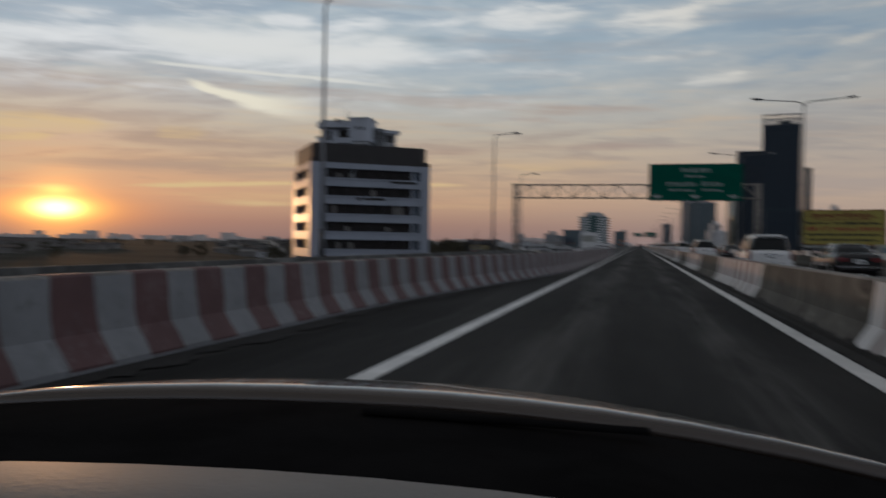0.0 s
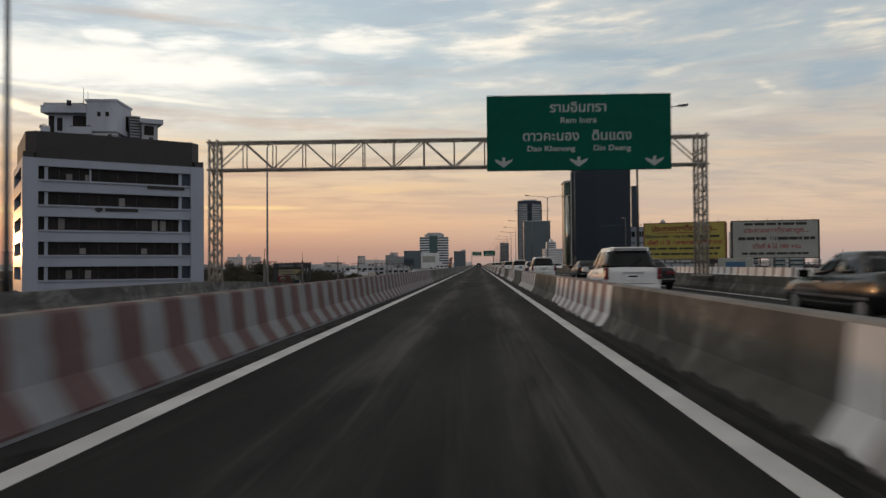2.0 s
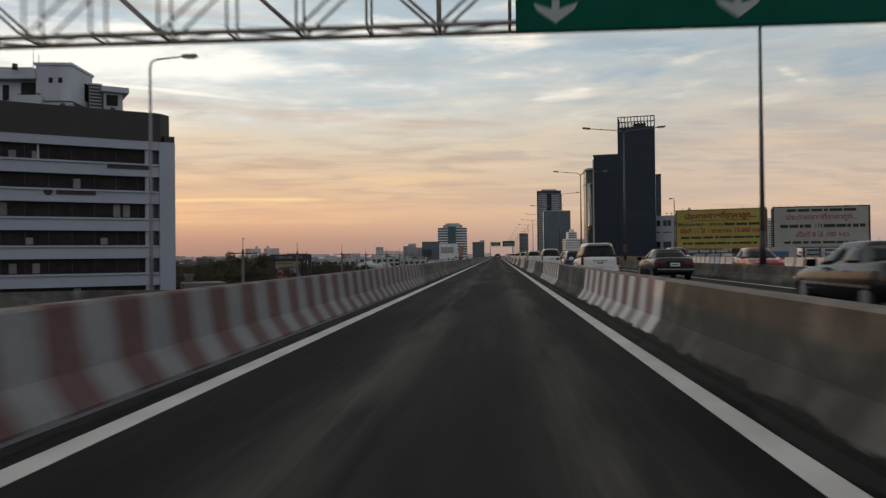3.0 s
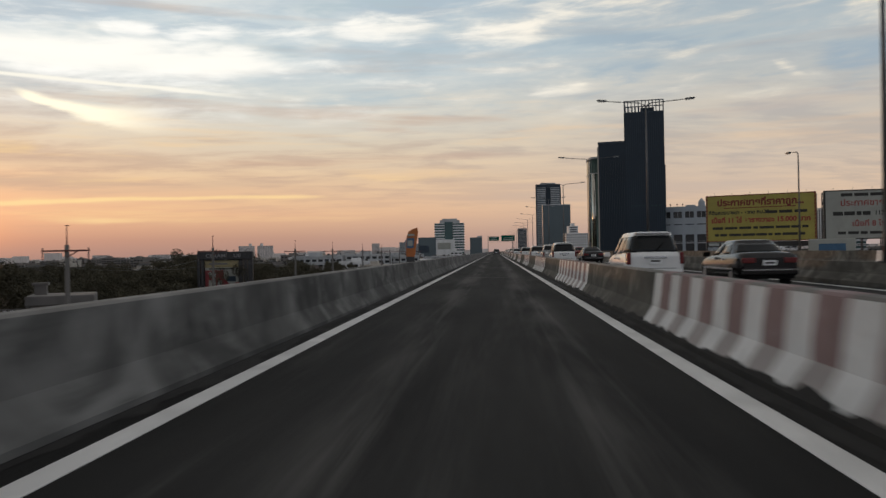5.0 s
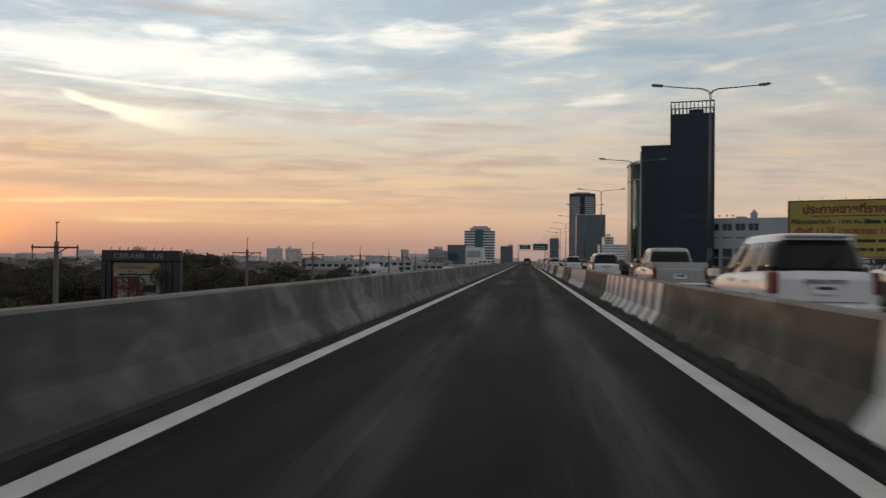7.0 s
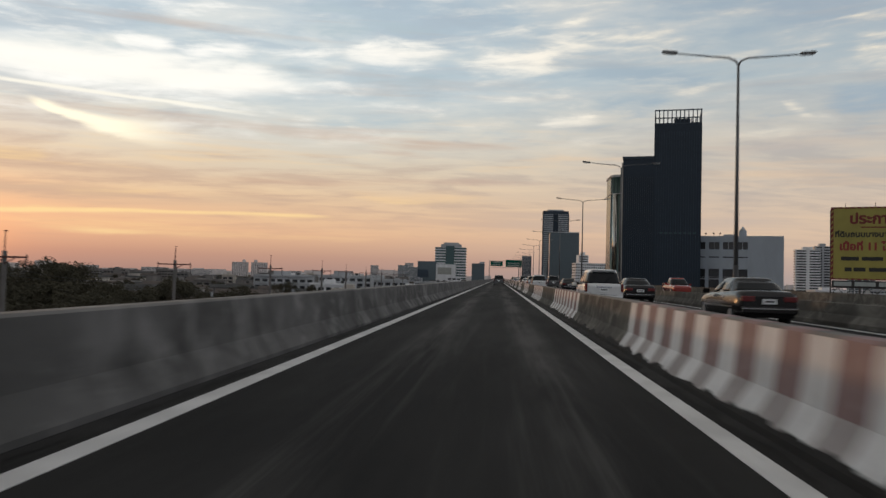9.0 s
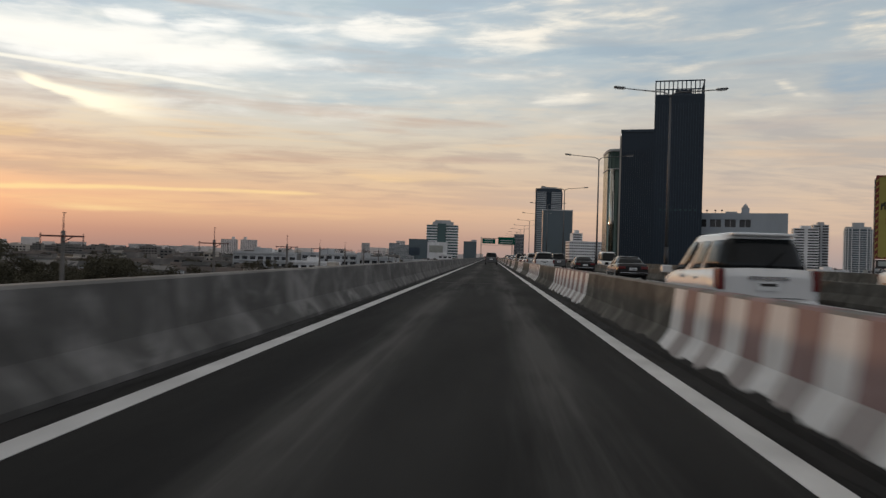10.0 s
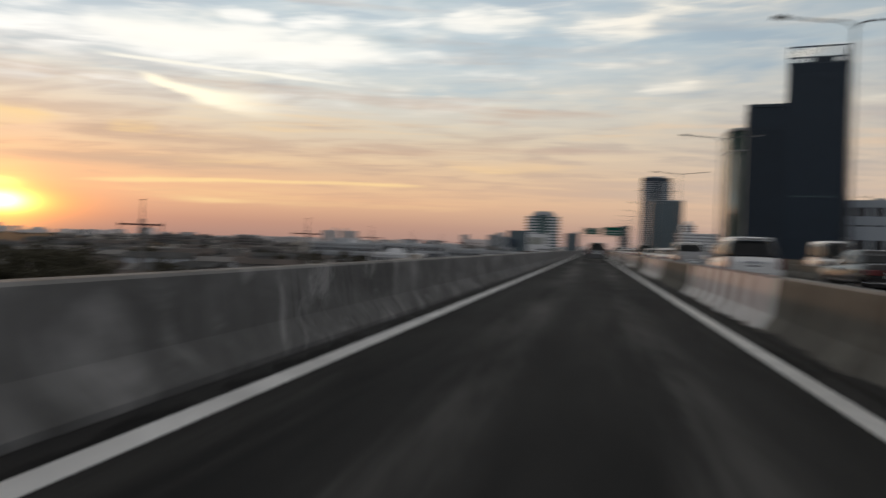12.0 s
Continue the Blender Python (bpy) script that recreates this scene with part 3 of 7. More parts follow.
M = {
    "asphalt": asphalt_material(),
    "concrete": concrete_material("barrier_concrete", (0.136, 0.129, 0.116, 1), (0.074, 0.07, 0.063, 1), 0.55, 0.65),
    "concrete_left": concrete_material("sooty_concrete", (0.155, 0.154, 0.148, 1), (0.068, 0.068, 0.066, 1), 0.75, 0.62),
    "concrete_pale": concrete_material("pale_scuffed_concrete", (0.172, 0.168, 0.163, 1), (0.086, 0.084, 0.081, 1), 0.6, 0.65),
    # Barrier tops: brighter sky light is put into a paler concrete colour.
    "skylit_top": concrete_material("skylit_barrier_top", (0.27, 0.26, 0.245, 1), (0.17, 0.165, 0.155, 1), 0.35, 0.3),
    "deck": concrete_material("deck_concrete", (0.3, 0.28, 0.25, 1), (0.2, 0.185, 0.17, 1)),
    "white_paint": paint_material("white_barrier_paint", (0.84, 0.835, 0.83, 1), (0.44, 0.43, 0.42, 1), 0.55),
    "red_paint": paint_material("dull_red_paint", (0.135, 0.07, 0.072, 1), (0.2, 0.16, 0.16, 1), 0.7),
    "pale_red_paint": paint_material("faded_red_paint", (0.32, 0.215, 0.212, 1), (0.5, 0.44, 0.435, 1), 0.7),
    "worn_red_paint": paint_material("worn_red_paint", (0.42, 0.38, 0.37, 1), (0.52, 0.5, 0.49, 1), 0.8),
    # Ramp-side white: much darker and bluer than white_barrier_paint, with heavier flaking.
    "grey_white_paint": paint_material("bluish_grey_white_paint", (0.275, 0.284, 0.3, 1), (0.11, 0.105, 0.105, 1), 0.8),
    "line_paint": paint_material("white_line_paint", (0.92, 0.91, 0.89, 1), (0.3, 0.3, 0.3, 1), 0.25),
    "dirt": surface("gutter_dirt", (0.015, 0.0135, 0.0125), 0.95, spread=0.5, scale=3.0, bump=0.6, grain=30),
    "joint": surface("joint_concrete", (0.075, 0.073, 0.07), 0.8, spread=0.3, scale=5.0),
    "truss": surface("weathered_truss_steel", (0.3, 0.27, 0.235), 0.6, 0.1, 0.3, 2.0, 0.08),
    "pole": surface("painted_pole_steel", (0.12, 0.12, 0.12), 0.55, 0.3, 0.2, 1.0, 0.05),
    "pale_pole": surface("pale_galvanised_pole", (0.3, 0.3, 0.31), 0.6, 0.2, 0.2, 1.0, 0.05),
    "dark_steel": surface("dark_steel", (0.05, 0.05, 0.052), 0.5, 0.4, 0.25, 2.0, 0.05),
    "sign_green": surface("green_sign_sheet", (0.0, 0.088, 0.058), 0.6, 0.0, 0.1, 0.8, 0.02, spec=0.1),
    "sign_white": surface("reflective_white", (0.38, 0.41, 0.39), 0.55, 0.0, 0.08, 2.0, 0.02),
    "dim_letter": surface("unlit_grey_letters", (0.2, 0.2, 0.205), 0.5, 0.0, 0.1, 1.0, 0.0),
    "poster_yellow": surface("faded_yellow_print", (0.3, 0.25, 0.13), 0.6, 0.0, 0.12, 0.6, 0.0),
    "poster_red": surface("faded_red_print", (0.24, 0.035, 0.04), 0.6, 0.0, 0.15, 0.6, 0.0),
    # Power poles: backlight is put into the colour as darkened concrete.
    "pole_concrete": surface("backlit_pole_concrete", (0.12, 0.112, 0.105), 0.85, 0.0, 0.22, 0.4, 0.05, 6.0),
    "rusty_arm": surface("rust_red_primer", (0.13, 0.055, 0.045), 0.75, 0.0, 0.25, 2.0, 0.05),
    "lens": surface("lamp_lens", (0.5, 0.5, 0.48), 0.3, 0.0, 0.05, 3.0, 0.0),
    "ground": surface("city_ground", (0.045, 0.043, 0.036), 0.95, 0.0, 0.5, 0.012, 0.1, 0.4, spec=0.03, stains=0.6, stain_colour=(0.02, 0.026, 0.015, 1)),
    "hall_panel": surface("pale_blue_grey_panel", (0.34, 0.375, 0.41), 0.7, 0.0, 0.07, 0.15, 0.02, 6.0, stains=0.15, stain_colour=(0.25, 0.25, 0.25, 1), streak=True),
    "mirror_glass": gloss("mirror_column_glass", (0.52, 0.5, 0.44), 0.02, 0.95),
    "white_wall": surface("white_render", (0.7, 0.7, 0.7), 0.8, 0.0, 0.1, 0.12, 0.05, 6.0, stains=0.18, stain_colour=(0.28, 0.27, 0.25, 1), streak=True),
    "gloss_tile": surface("white_glazed_tile", (0.33, 0.36, 0.42), 0.39, 0.0, 0.08, 0.15, 0.0, 6.0, stains=0.12, stain_colour=(0.3, 0.29, 0.27, 1), streak=True),
    "penthouse_wall": surface("dull_white_render", (0.48, 0.51, 0.57), 0.8, 0.0, 0.1, 0.12, 0.05, 6.0, stains=0.2, stain_colour=(0.2, 0.19, 0.18, 1), streak=True),
    "grey_wall": surface("grey_render", (0.42, 0.43, 0.44), 0.82, 0.0, 0.14, 0.1, 0.05, 6.0, stains=0.2, stain_colour=(0.18, 0.17, 0.16, 1), streak=True),
    "beige_wall": surface("beige_render", (0.46, 0.42, 0.37), 0.82, 0.0, 0.16, 0.1, 0.05, 6.0, stains=0.25, stain_colour=(0.2, 0.18, 0.15, 1), streak=True),
    "weathered_wall": surface("weathered_render", (0.2, 0.185, 0.172), 0.85, 0.0, 0.22, 0.1, 0.05, 6.0, stains=0.35, stain_colour=(0.12, 0.11, 0.1, 1), streak=True),
    # Far walls: distance haze is put into this pale, warm base colour.
    "far_wall": surface("haze_paled_wall", (0.68, 0.62, 0.59), 0.85, 0.0, 0.08, 0.1, 0.0, 6.0, streak=True),
    "dark_cladding": surface("dark_brown_cladding", (0.03, 0.026, 0.025), 0.55, 0.1, 0.2, 0.3, 0.03, 6.0),
    "brown_glazing": surface("brown_tinted_glazing", (0.022, 0.018, 0.017), 0.5, 0.0, 0.3, 0.6, 0.0, 6.0, spec=0.15),
    "dark_glass": gloss("dark_window_glass", (0.022, 0.024, 0.027), 0.12, 0.0),
    "navy_glass": gloss("navy_curtain_wall", (0.0125, 0.026, 0.042), 0.3, 0.0, 0.0, 0.3, 0.02, 0.3),
    "navy_fin": surface("dark_blue_fins", (0.021, 0.037, 0.056), 0.5, 0.1, 0.25, 0.1, 0.02, 4.0),
    "green_glass": gloss("green_curtain_wall", (0.07, 0.115, 0.1), 0.15, 0.3, 0.0, 0.2),
    "blue_glass": gloss("blue_grey_glass", (0.1, 0.135, 0.15), 0.18, 0.15, 0.0, 0.25),
    "teal_band": gloss("teal_window_band", (0.05, 0.1, 0.1), 0.18, 0.1),
    "yellow": surface("yellow_vinyl", (0.34, 0.29, 0.062), 0.6, 0.0, 0.12, 0.2, 0.03, 5.0),
    "cream": surface("white_vinyl", (0.33, 0.335, 0.3), 0.6, 0.0, 0.1, 0.2, 0.03, 5.0),
    "maroon": surface("dark_red_print", (0.17, 0.022, 0.016), 0.6, 0.0, 0.1, 0.5, 0.0),
    "ink": surface("black_print", (0.02, 0.018, 0.015), 0.6, 0.0, 0.1, 0.5, 0.0),
    "red_print": surface("red_print", (0.27, 0.032, 0.026), 0.6, 0.0, 0.1, 0.5, 0.0),
    "blue_print": surface("blue_print", (0.04, 0.11, 0.2), 0.5, 0.0, 0.1, 0.8, 0.0),
    "orange": surface("orange_banner_sheet", (0.42, 0.125, 0.025), 0.55, 0.0, 0.15, 1.5, 0.03),
    "tile_roof": surface("rusty_sheet_roof", (0.085, 0.065, 0.055), 0.9, 0.1, 0.3, 0.15, 0.1, 4.0),
    "zinc_roof": surface("grey_sheet_roof", (0.07, 0.068, 0.066), 0.85, 0.1, 0.35, 0.15, 0.1, 4.0, spec=0.15),
    "bark": surface("tree_bark", (0.09, 0.07, 0.05), 0.95, 0.0, 0.3, 4.0, 0.6, 20.0),
    "leaf": surface("dusty_leaves", (0.074, 0.067, 0.044), 0.8, 0.0, 0.45, 0.35, 0.0, 8.0, spec=0.2),
    "rubber": surface("tyre_rubber", (0.018, 0.018, 0.018), 0.85, 0.0, 0.2, 8.0, 0.1),
    "chrome": surface("chrome", (0.6, 0.6, 0.6), 0.18, 1.0, 0.05, 4.0, 0.0),
    "alloy": surface("alloy_rim", (0.4, 0.4, 0.41), 0.35, 0.8, 0.1, 6.0, 0.0),
    "black_plastic": surface("black_plastic", (0.012, 0.0115, 0.0115), 0.85, 0.0, 0.2, 5.0, 0.1, 120.0, spec=0.0),
    "dash_plastic": surface("grey_dash_plastic", (0.15, 0.146, 0.142), 0.6, 0.0, 0.15, 5.0, 0.1, 120.0),
    "car_glass": gloss("tinted_car_glass", (0.01, 0.012, 0.013), 0.04, 0.0, 0.0, 0.1, 0.02, 0.22),
    "tail_red": gloss("red_lamp_lens", (0.13, 0.01, 0.01), 0.15),
    "tail_lit": lamp_material("lit_brake_lamp", (1.0, 0.14, 0.04, 1), 3.2),
    "head_lens": gloss("clear_lamp_lens", (0.55, 0.55, 0.52), 0.1, 0.3),
    "plate": surface("number_plate", (0.75, 0.76, 0.75), 0.5, 0.0, 0.05, 6.0, 0.0),
}
for key, colour, metal in (("white_car", (0.74, 0.74, 0.73), 0.0), ("black_car", (0.012, 0.011, 0.011), 0.0), ("silver_car", (0.42, 0.42, 0.41), 0.6), ("blue_car", (0.02, 0.075, 0.2), 0.2), ("red_car", (0.3, 0.03, 0.02), 0.1), ("grey_car", (0.09, 0.09, 0.09), 0.4), ("brown_car", (0.055, 0.042, 0.034), 0.3)):
    M[key] = gloss(key + "_paint", colour, 0.2, metal, 0.35 if key == "black_car" else 0.8, 0.1, 0.015, 0.3 if key == "black_car" else 0.5)


# ---- mesh helpers ----
def part(name, bm, material, parent=None, label=""):
    """Links a bmesh as one mesh object, under a thing or a part."""
    me = bpy.data.meshes.new(name)
    bm.to_mesh(me)
    bm.free()
    for m in material if isinstance(material, (list, tuple)) else [material]:
        me.materials.append(m)
    ob = new(name, me)
    if parent is not None:
        ob.parent = parent
    if label:
        tagged(ob, label)
    return ob


def share(name, mesh, parent, m=None):
    """Another object on the same mesh."""
    ob = new(name, mesh)
    ob.parent = parent
    if m is not None:
        ob.matrix_basis = m
    return ob


def thing(name, m, label, category, group="", kind=""):
    ob = new(name)
    ob.matrix_basis = m
    return tagged(ob, label, category, group, kind)


def box(bm, x0, x1, y0, y1, z0, z1, mi=0):
    v = [bm.verts.new(c) for c in ((x0, y0, z0), (x1, y0, z0), (x1, y1, z0), (x0, y1, z0), (x0, y0, z1), (x1, y0, z1), (x1, y1, z1), (x0, y1, z1))]
    for f in ((3, 2, 1, 0), (4, 5, 6, 7), (0, 1, 5, 4), (1, 2, 6, 5), (2, 3, 7, 6), (3, 0, 4, 7)):
        bm.faces.new([v[i] for i in f]).material_index = mi
    return v


def bmbox(*a):
    bm = bmesh.new()
    box(bm, *a)
    return bm


def bevel(bm, w, seg=2):
    bmesh.ops.bevel(bm, geom=bm.edges[:], offset=w, segments=seg, affect="EDGES", profile=0.6)
    return bm


def tube(bm, p, q, r0, r1=None, n=8, cap=True, mi=0):
    """A straight tapered tube from p to q."""
    p, q = Vector(p), Vector(q)
    r1 = r0 if r1 is None else r1
    d = (q - p).normalized()
    a = d.orthogonal().normalized()
    b = d.cross(a)
    rings = []
    for c, r in ((p, r0), (q, r1)):
        rings.append([bm.verts.new(c + (a * math.cos(2 * math.pi * i / n) + b * math.sin(2 * math.pi * i / n)) * r) for i in range(n)])
    for i in range(n):
        f = bm.faces.new((rings[0][i], rings[0][(i + 1) % n], rings[1][(i + 1) % n], rings[1][i]))
        f.smooth, f.material_index = True, mi
    if cap:
        bm.faces.new(rings[0][::-1]).material_index = mi
        bm.faces.new(rings[1]).material_index = mi


def sweep(bm, pts, radii, n=8):
    """A smooth tube along points."""
    pts = [Vector(p) for p in pts]
    rings = []
    ref = None
    for i, p in enumerate(pts):
        d = (pts[min(i + 1, len(pts) - 1)] - pts[max(i - 1, 0)]).normalized()
        ref = d.orthogonal().normalized() if ref is None else (ref - d * ref.dot(d)).normalized()
        b = d.cross(ref)
        rings.append([bm.verts.new(p + (ref * math.cos(2 * math.pi * k / n) + b * math.sin(2 * math.pi * k / n)) * radii[i]) for k in range(n)])
    for r0, r1 in zip(rings, rings[1:]):
        for k in range(n):
            bm.faces.new((r0[k], r0[(k + 1) % n], r1[(k + 1) % n], r1[k])).smooth = True
    bm.faces.new(rings[0][::-1])
    bm.faces.new(rings[-1])


def profile_run(bm, profile, ys, shift, materials=None, drop=None):
    """Extrudes an (x, z) profile along y; shift(y) moves it in x; materials(i) names the slot of each length; drop(y) lowers it."""
    rings = []
    for y in ys:
        fall = drop(y) if drop else 0.0
        rings.append([bm.verts.new((x + shift(y), y, z - fall)) for x, z in profile])
    k = len(profile)
    for i, (a, b) in enumerate(zip(rings, rings[1:])):
        for j in range(k):
            f = bm.faces.new((a[j], a[(j + 1) % k], b[(j + 1) % k], b[j]))
            f.material_index = materials(i) if materials else 0
    bm.faces.new(rings[0])
    bm.faces.new(rings[-1][::-1])
    bmesh.ops.recalc_face_normals(bm, faces=bm.faces[:])


GROUND = -12.0
END = 1500.0



def ramp_fall(y):
    """The neighbouring ramp dips away and runs down to the streets."""
    a = min(max(y - 66.0, 0.0), 27.0)
    return 0.0012 * a * a + 0.065 * max(y - 93.0, 0.0)


RAMP_YS = [-80, 0, 60] + [66 + 3 * i for i in range(10)] + [110, 140, 180, 220, 258]

# ---- ground and roads ----
bm = bmesh.new()
box(bm, -5200, 5200, -1500, 5600, GROUND - 1, GROUND)
tagged(part("ground", bm, M["ground"]), "flat dusty city ground far below the elevated road", "ground", kind="structure")

bm = bmesh.new()
box(bm, -3.35, 3.0, -80, END, -0.25, 0.0)
tagged(part("road", bm, M["asphalt"]), "dark worn asphalt lane between concrete barriers", "road", kind="structure")
bm = bmesh.new()
box(bm, 3.0, 22.6, -80, END, -0.25, -0.004)
tagged(part("main_road", bm, M["asphalt"]), "dark asphalt of the wide main carriageways", "road", kind="structure")
bm = bmesh.new()
profile_run(bm, [(-11.3, -0.25), (-3.35, -0.25), (-3.35, -0.006), (-11.3, -0.03)], RAMP_YS, lambda y: 0, None, ramp_fall)
tagged(part("side_road", bm, M["asphalt"]), "dark asphalt of the neighbouring ramp", "road", kind="structure")
bm = bmesh.new()
box(bm, -3.6, 22.9, -80, END, -2.0, -0.252)
tagged(part("road_deck", bm, M["deck"]), "grey concrete deck of the elevated road", "bridge deck", kind="structure")
bm = bmesh.new()
profile_run(bm, [(-11.6, -1.8), (-3.605, -1.8), (-3.605, -0.255), (-11.6, -0.255)], RAMP_YS, lambda y: 0, None, ramp_fall)
tagged(part("ramp_deck", bm, M["deck"]), "grey concrete deck of the neighbouring ramp", "bridge deck", kind="structure")
col = thing("bridge_pier", pose(9.5, -40, GROUND), "round grey concrete pier with a wide crosshead", "pier", "piers under the elevated road")
bm = bmesh.new()
tube(bm, (0, 0, 0), (0, 0, 8.4), 1.3, n=20)
part("column", bm, M["deck"], col)
bm = bmesh.new()
box(bm, -9, 9, -1.1, 1.1, 8.4, 10.0)
part("crosshead", bm, M["deck"], col)
for k in range(1, 18):
    copy_thing(col, pose(9.5, -40 + 36 * k, GROUND))
for k in range(4):
    side = copy_thing(col, pose(-7.6, -40 + 60 * k, GROUND))
    side.scale = (0.42, 1, (10.2 - ramp_fall(-41 + 60 * k)) / 10.0 - 0.004 * k)

lines = thing("road_marking", pose(0, 0, 0), "white painted edge lines and lane dashes", "road marking", kind="structure")
rng = random.Random(4)
for x0, x1 in ((-2.69, -2.48), (1.76, 1.97)):
    bm = bmesh.new()
    box(bm, x0, x1, -80, END, 0.0, 0.005)
    part("edge_line", bm, M["line_paint"], lines)
for x0, x1 in ((3.35, 3.5), (10.0, 10.15), (11.6, 11.75), (21.6, 21.75)):
    bm = bmesh.new()
    box(bm, x0, x1, -80, END, -0.004, 0.002)
    part("edge_line", bm, M["line_paint"], lines)
dash = bmbox(-0.06, 0.06, 0, 4, -0.004, 0.002)
dash_ob = part("lane_dash", dash, M["line_paint"], lines)
dash_ob.location = (6.7, -40, 0)
for x in (6.7, 15.0, 18.4):
    for k in range(34):
        if (x, k) != (6.7, 0):
            share("lane_dash", dash_ob.data, lines, Matrix.Translation((x, -40 + 12 * k, 0)))

# joints across the lane
for y, x0, x1 in ((95.5, -1.2, 1.2), (138.8, -1.5, 1.6), (244.6, -2.48, 1.76)):
    bm = bmesh.new()
    box(bm, x0, x1, y - 0.09, y + 0.09, 0.0, 0.004)
    tagged(part("expansion_joint", bm, M["joint"]), "pale worn joint strip across the asphalt", "road joint", kind="structure")

# ---- barriers ----
# (x outward from the lane, z) of a cast safety barrier
FACE = [(0.0, 0.0), (0.0, 0.075), (0.17, 0.33), (0.235, 0.835), (0.255, 0.86), (0.43, 0.86), (0.45, 0.835), (0.515, 0.33), (0.685, 0.075), (0.685, 0.0)]


def stripe_skin(y0, y1, x_of, sign, seed):
    """A painted stripe with wavering edges over the toe, face and top of a barrier."""
    r = random.Random(seed)
    skin = [(-0.003, 0.05), (-0.003, 0.076), (0.085, 0.206), (0.167, 0.333), (0.19, 0.5), (0.212, 0.68), (0.232, 0.838), (0.254, 0.863), (0.34, 0.8632), (0.43, 0.863)]
    bm = bmesh.new()
    rows = []
    for x, z in skin:
        lo, hi = y0 + r.uniform(-0.025, 0.025), y1 + r.uniform(-0.025, 0.025)
        rows.append([bm.verts.new((sign * x + x_of(q), q, z)) for q in (lo, (lo + hi) / 2, hi)])
    for i, (p, q) in enumerate(zip(rows, rows[1:])):
        for j in range(2):
            f = bm.faces.new((p[j], p[j + 1], q[j + 1], q[j]))
            f.material_index = 1 if i < 3 else 0
    bmesh.ops.recalc_face_normals(bm, faces=bm.faces[:])
    return bm


def barrier_unit(y0, y1, x_of, sign, striped, group, label, plain_mat, step=0.55, reds=None, white=None):
    """One cast length; sign -1 turns it to face the other way."""
    prof = [(sign * x, z) for x, z in FACE]
    n = max(1, round((y1 - y0) / step))
    ys = [y0 + (y1 - y0) * i / n for i in range(n + 1)]
    ob = thing("concrete_barrier", pose(0, 0, 0), label, "barrier", group)
    for name, keep in (("foot", (0, 1, 2, 7, 8, 9)), ("upright", (2, 3, 4, 5, 6, 7))):
        bm = bmesh.new()
        profile_run(bm, [prof[i] for i in keep], ys, x_of)
        # Upward faces get the paler tone that stands in for sky light.
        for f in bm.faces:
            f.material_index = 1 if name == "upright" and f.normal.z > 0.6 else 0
        part(name, bm, [white if striped else plain_mat, M["skylit_top"]], ob)
    if not striped:
        return ob
    for i in range(1, n, 2):
        skin = stripe_skin(ys[i], ys[i + 1], x_of, sign, int(y0 * 7) + i)
        part("red_stripe", skin, reds, ob)
    return ob


def right_x(y):
    return 2.18


PERIOD, STRIPED = 17.62, 9.2
for k in range(-3, 24):
    e = 27.5 + PERIOD * k
    barrier_unit(e - STRIPED, e - 0.004, right_x, 1, True, "barrier beside the main road", "concrete safety barrier painted in faded red and white stripes", None, 0.54, [M["pale_red_paint"], M["worn_red_paint"]], M["white_paint"])
    barrier_unit(e + 0.004, e + PERIOD - STRIPED - 0.004, right_x, 1, False, "barrier beside the main road", "bare stained grey-brown concrete safety barrier", M["concrete"], step=2.0)
barrier_unit(27.5 + PERIOD * 24 - STRIPED, END, right_x, 1, False, "barrier beside the main road", "bare grey concrete barrier running into the distance", M["concrete"], step=20)


def left_x(y):
    """The foot of the near barrier closes in on the lane line after the merge."""
    s = min(1.0, max(0.0, (y - 11.0) / 26.0))
    s = s * s * (3 - 2 * s)
    far = min(1.0, max(0.0, (y - 30) / 40.0))
    return -4.85 + s * 1.75 + far * 0.14


y = -38.0
while y < 93:
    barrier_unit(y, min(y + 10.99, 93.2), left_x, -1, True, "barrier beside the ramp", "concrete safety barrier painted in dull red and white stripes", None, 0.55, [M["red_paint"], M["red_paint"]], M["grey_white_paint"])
    y += 11.0
y = 93.2
while y < 420:
    barrier_unit(y + 0.003, y + 11.997, left_x, -1, False, "bare parapet", "bare concrete parapet with soot and pale scuffs" if y < 150 else "pale bare concrete parapet with scuffs and drips", M["concrete_left"] if y < 150 else M["concrete_pale"], step=2.0)
    y += 12.0
barrier_unit(y, END, left_x, -1, False, "bare parapet", "bare concrete parapet running into the distance", M["concrete_pale"], step=20)

def gutter_dirt(x_of, sign, line_x, y0, y1, seed, climb, skirt=0.078):
    """Ragged dirt: out on the asphalt, against the foot and a little way up the sloping toe."""
    r = random.Random(seed)
    bm = bmesh.new()
    prev, y, up, out = None, y0, 0.3, 0.6
    while y < y1:
        up = min(1.0, max(0.02, up + r.uniform(-0.2, 0.2) + (0.4 - up) * 0.25))
        out = min(1.0, max(0.25, out + r.uniform(-0.22, 0.22)))
        x = x_of(y)
        t = up * climb
        edge = x + max(-0.42, min(0.42, line_x - x)) * out
        cols = [(edge, 0.0045), (x - sign * 0.01, min(0.02, skirt * 0.7)), (x - sign * 0.005, skirt), (x + sign * (0.17 * t - 0.005), skirt + 0.001 + 0.255 * t)]
        cur = [bm.verts.new((cx, y, cz)) for cx, cz in cols]
        if prev:
            for j in range(3):
                bm.faces.new((prev[j], prev[j + 1], cur[j + 1], cur[j]))
        prev = cur
        y += r.uniform(0.03, 0.09) if y < 300 else 0.6
    bmesh.ops.recalc_face_normals(bm, faces=bm.faces[:])
    tagged(part("gutter_dirt", bm, M["dirt"]), "dark ragged dirt gathered at the foot of the barrier", "dirt", kind="stuff")


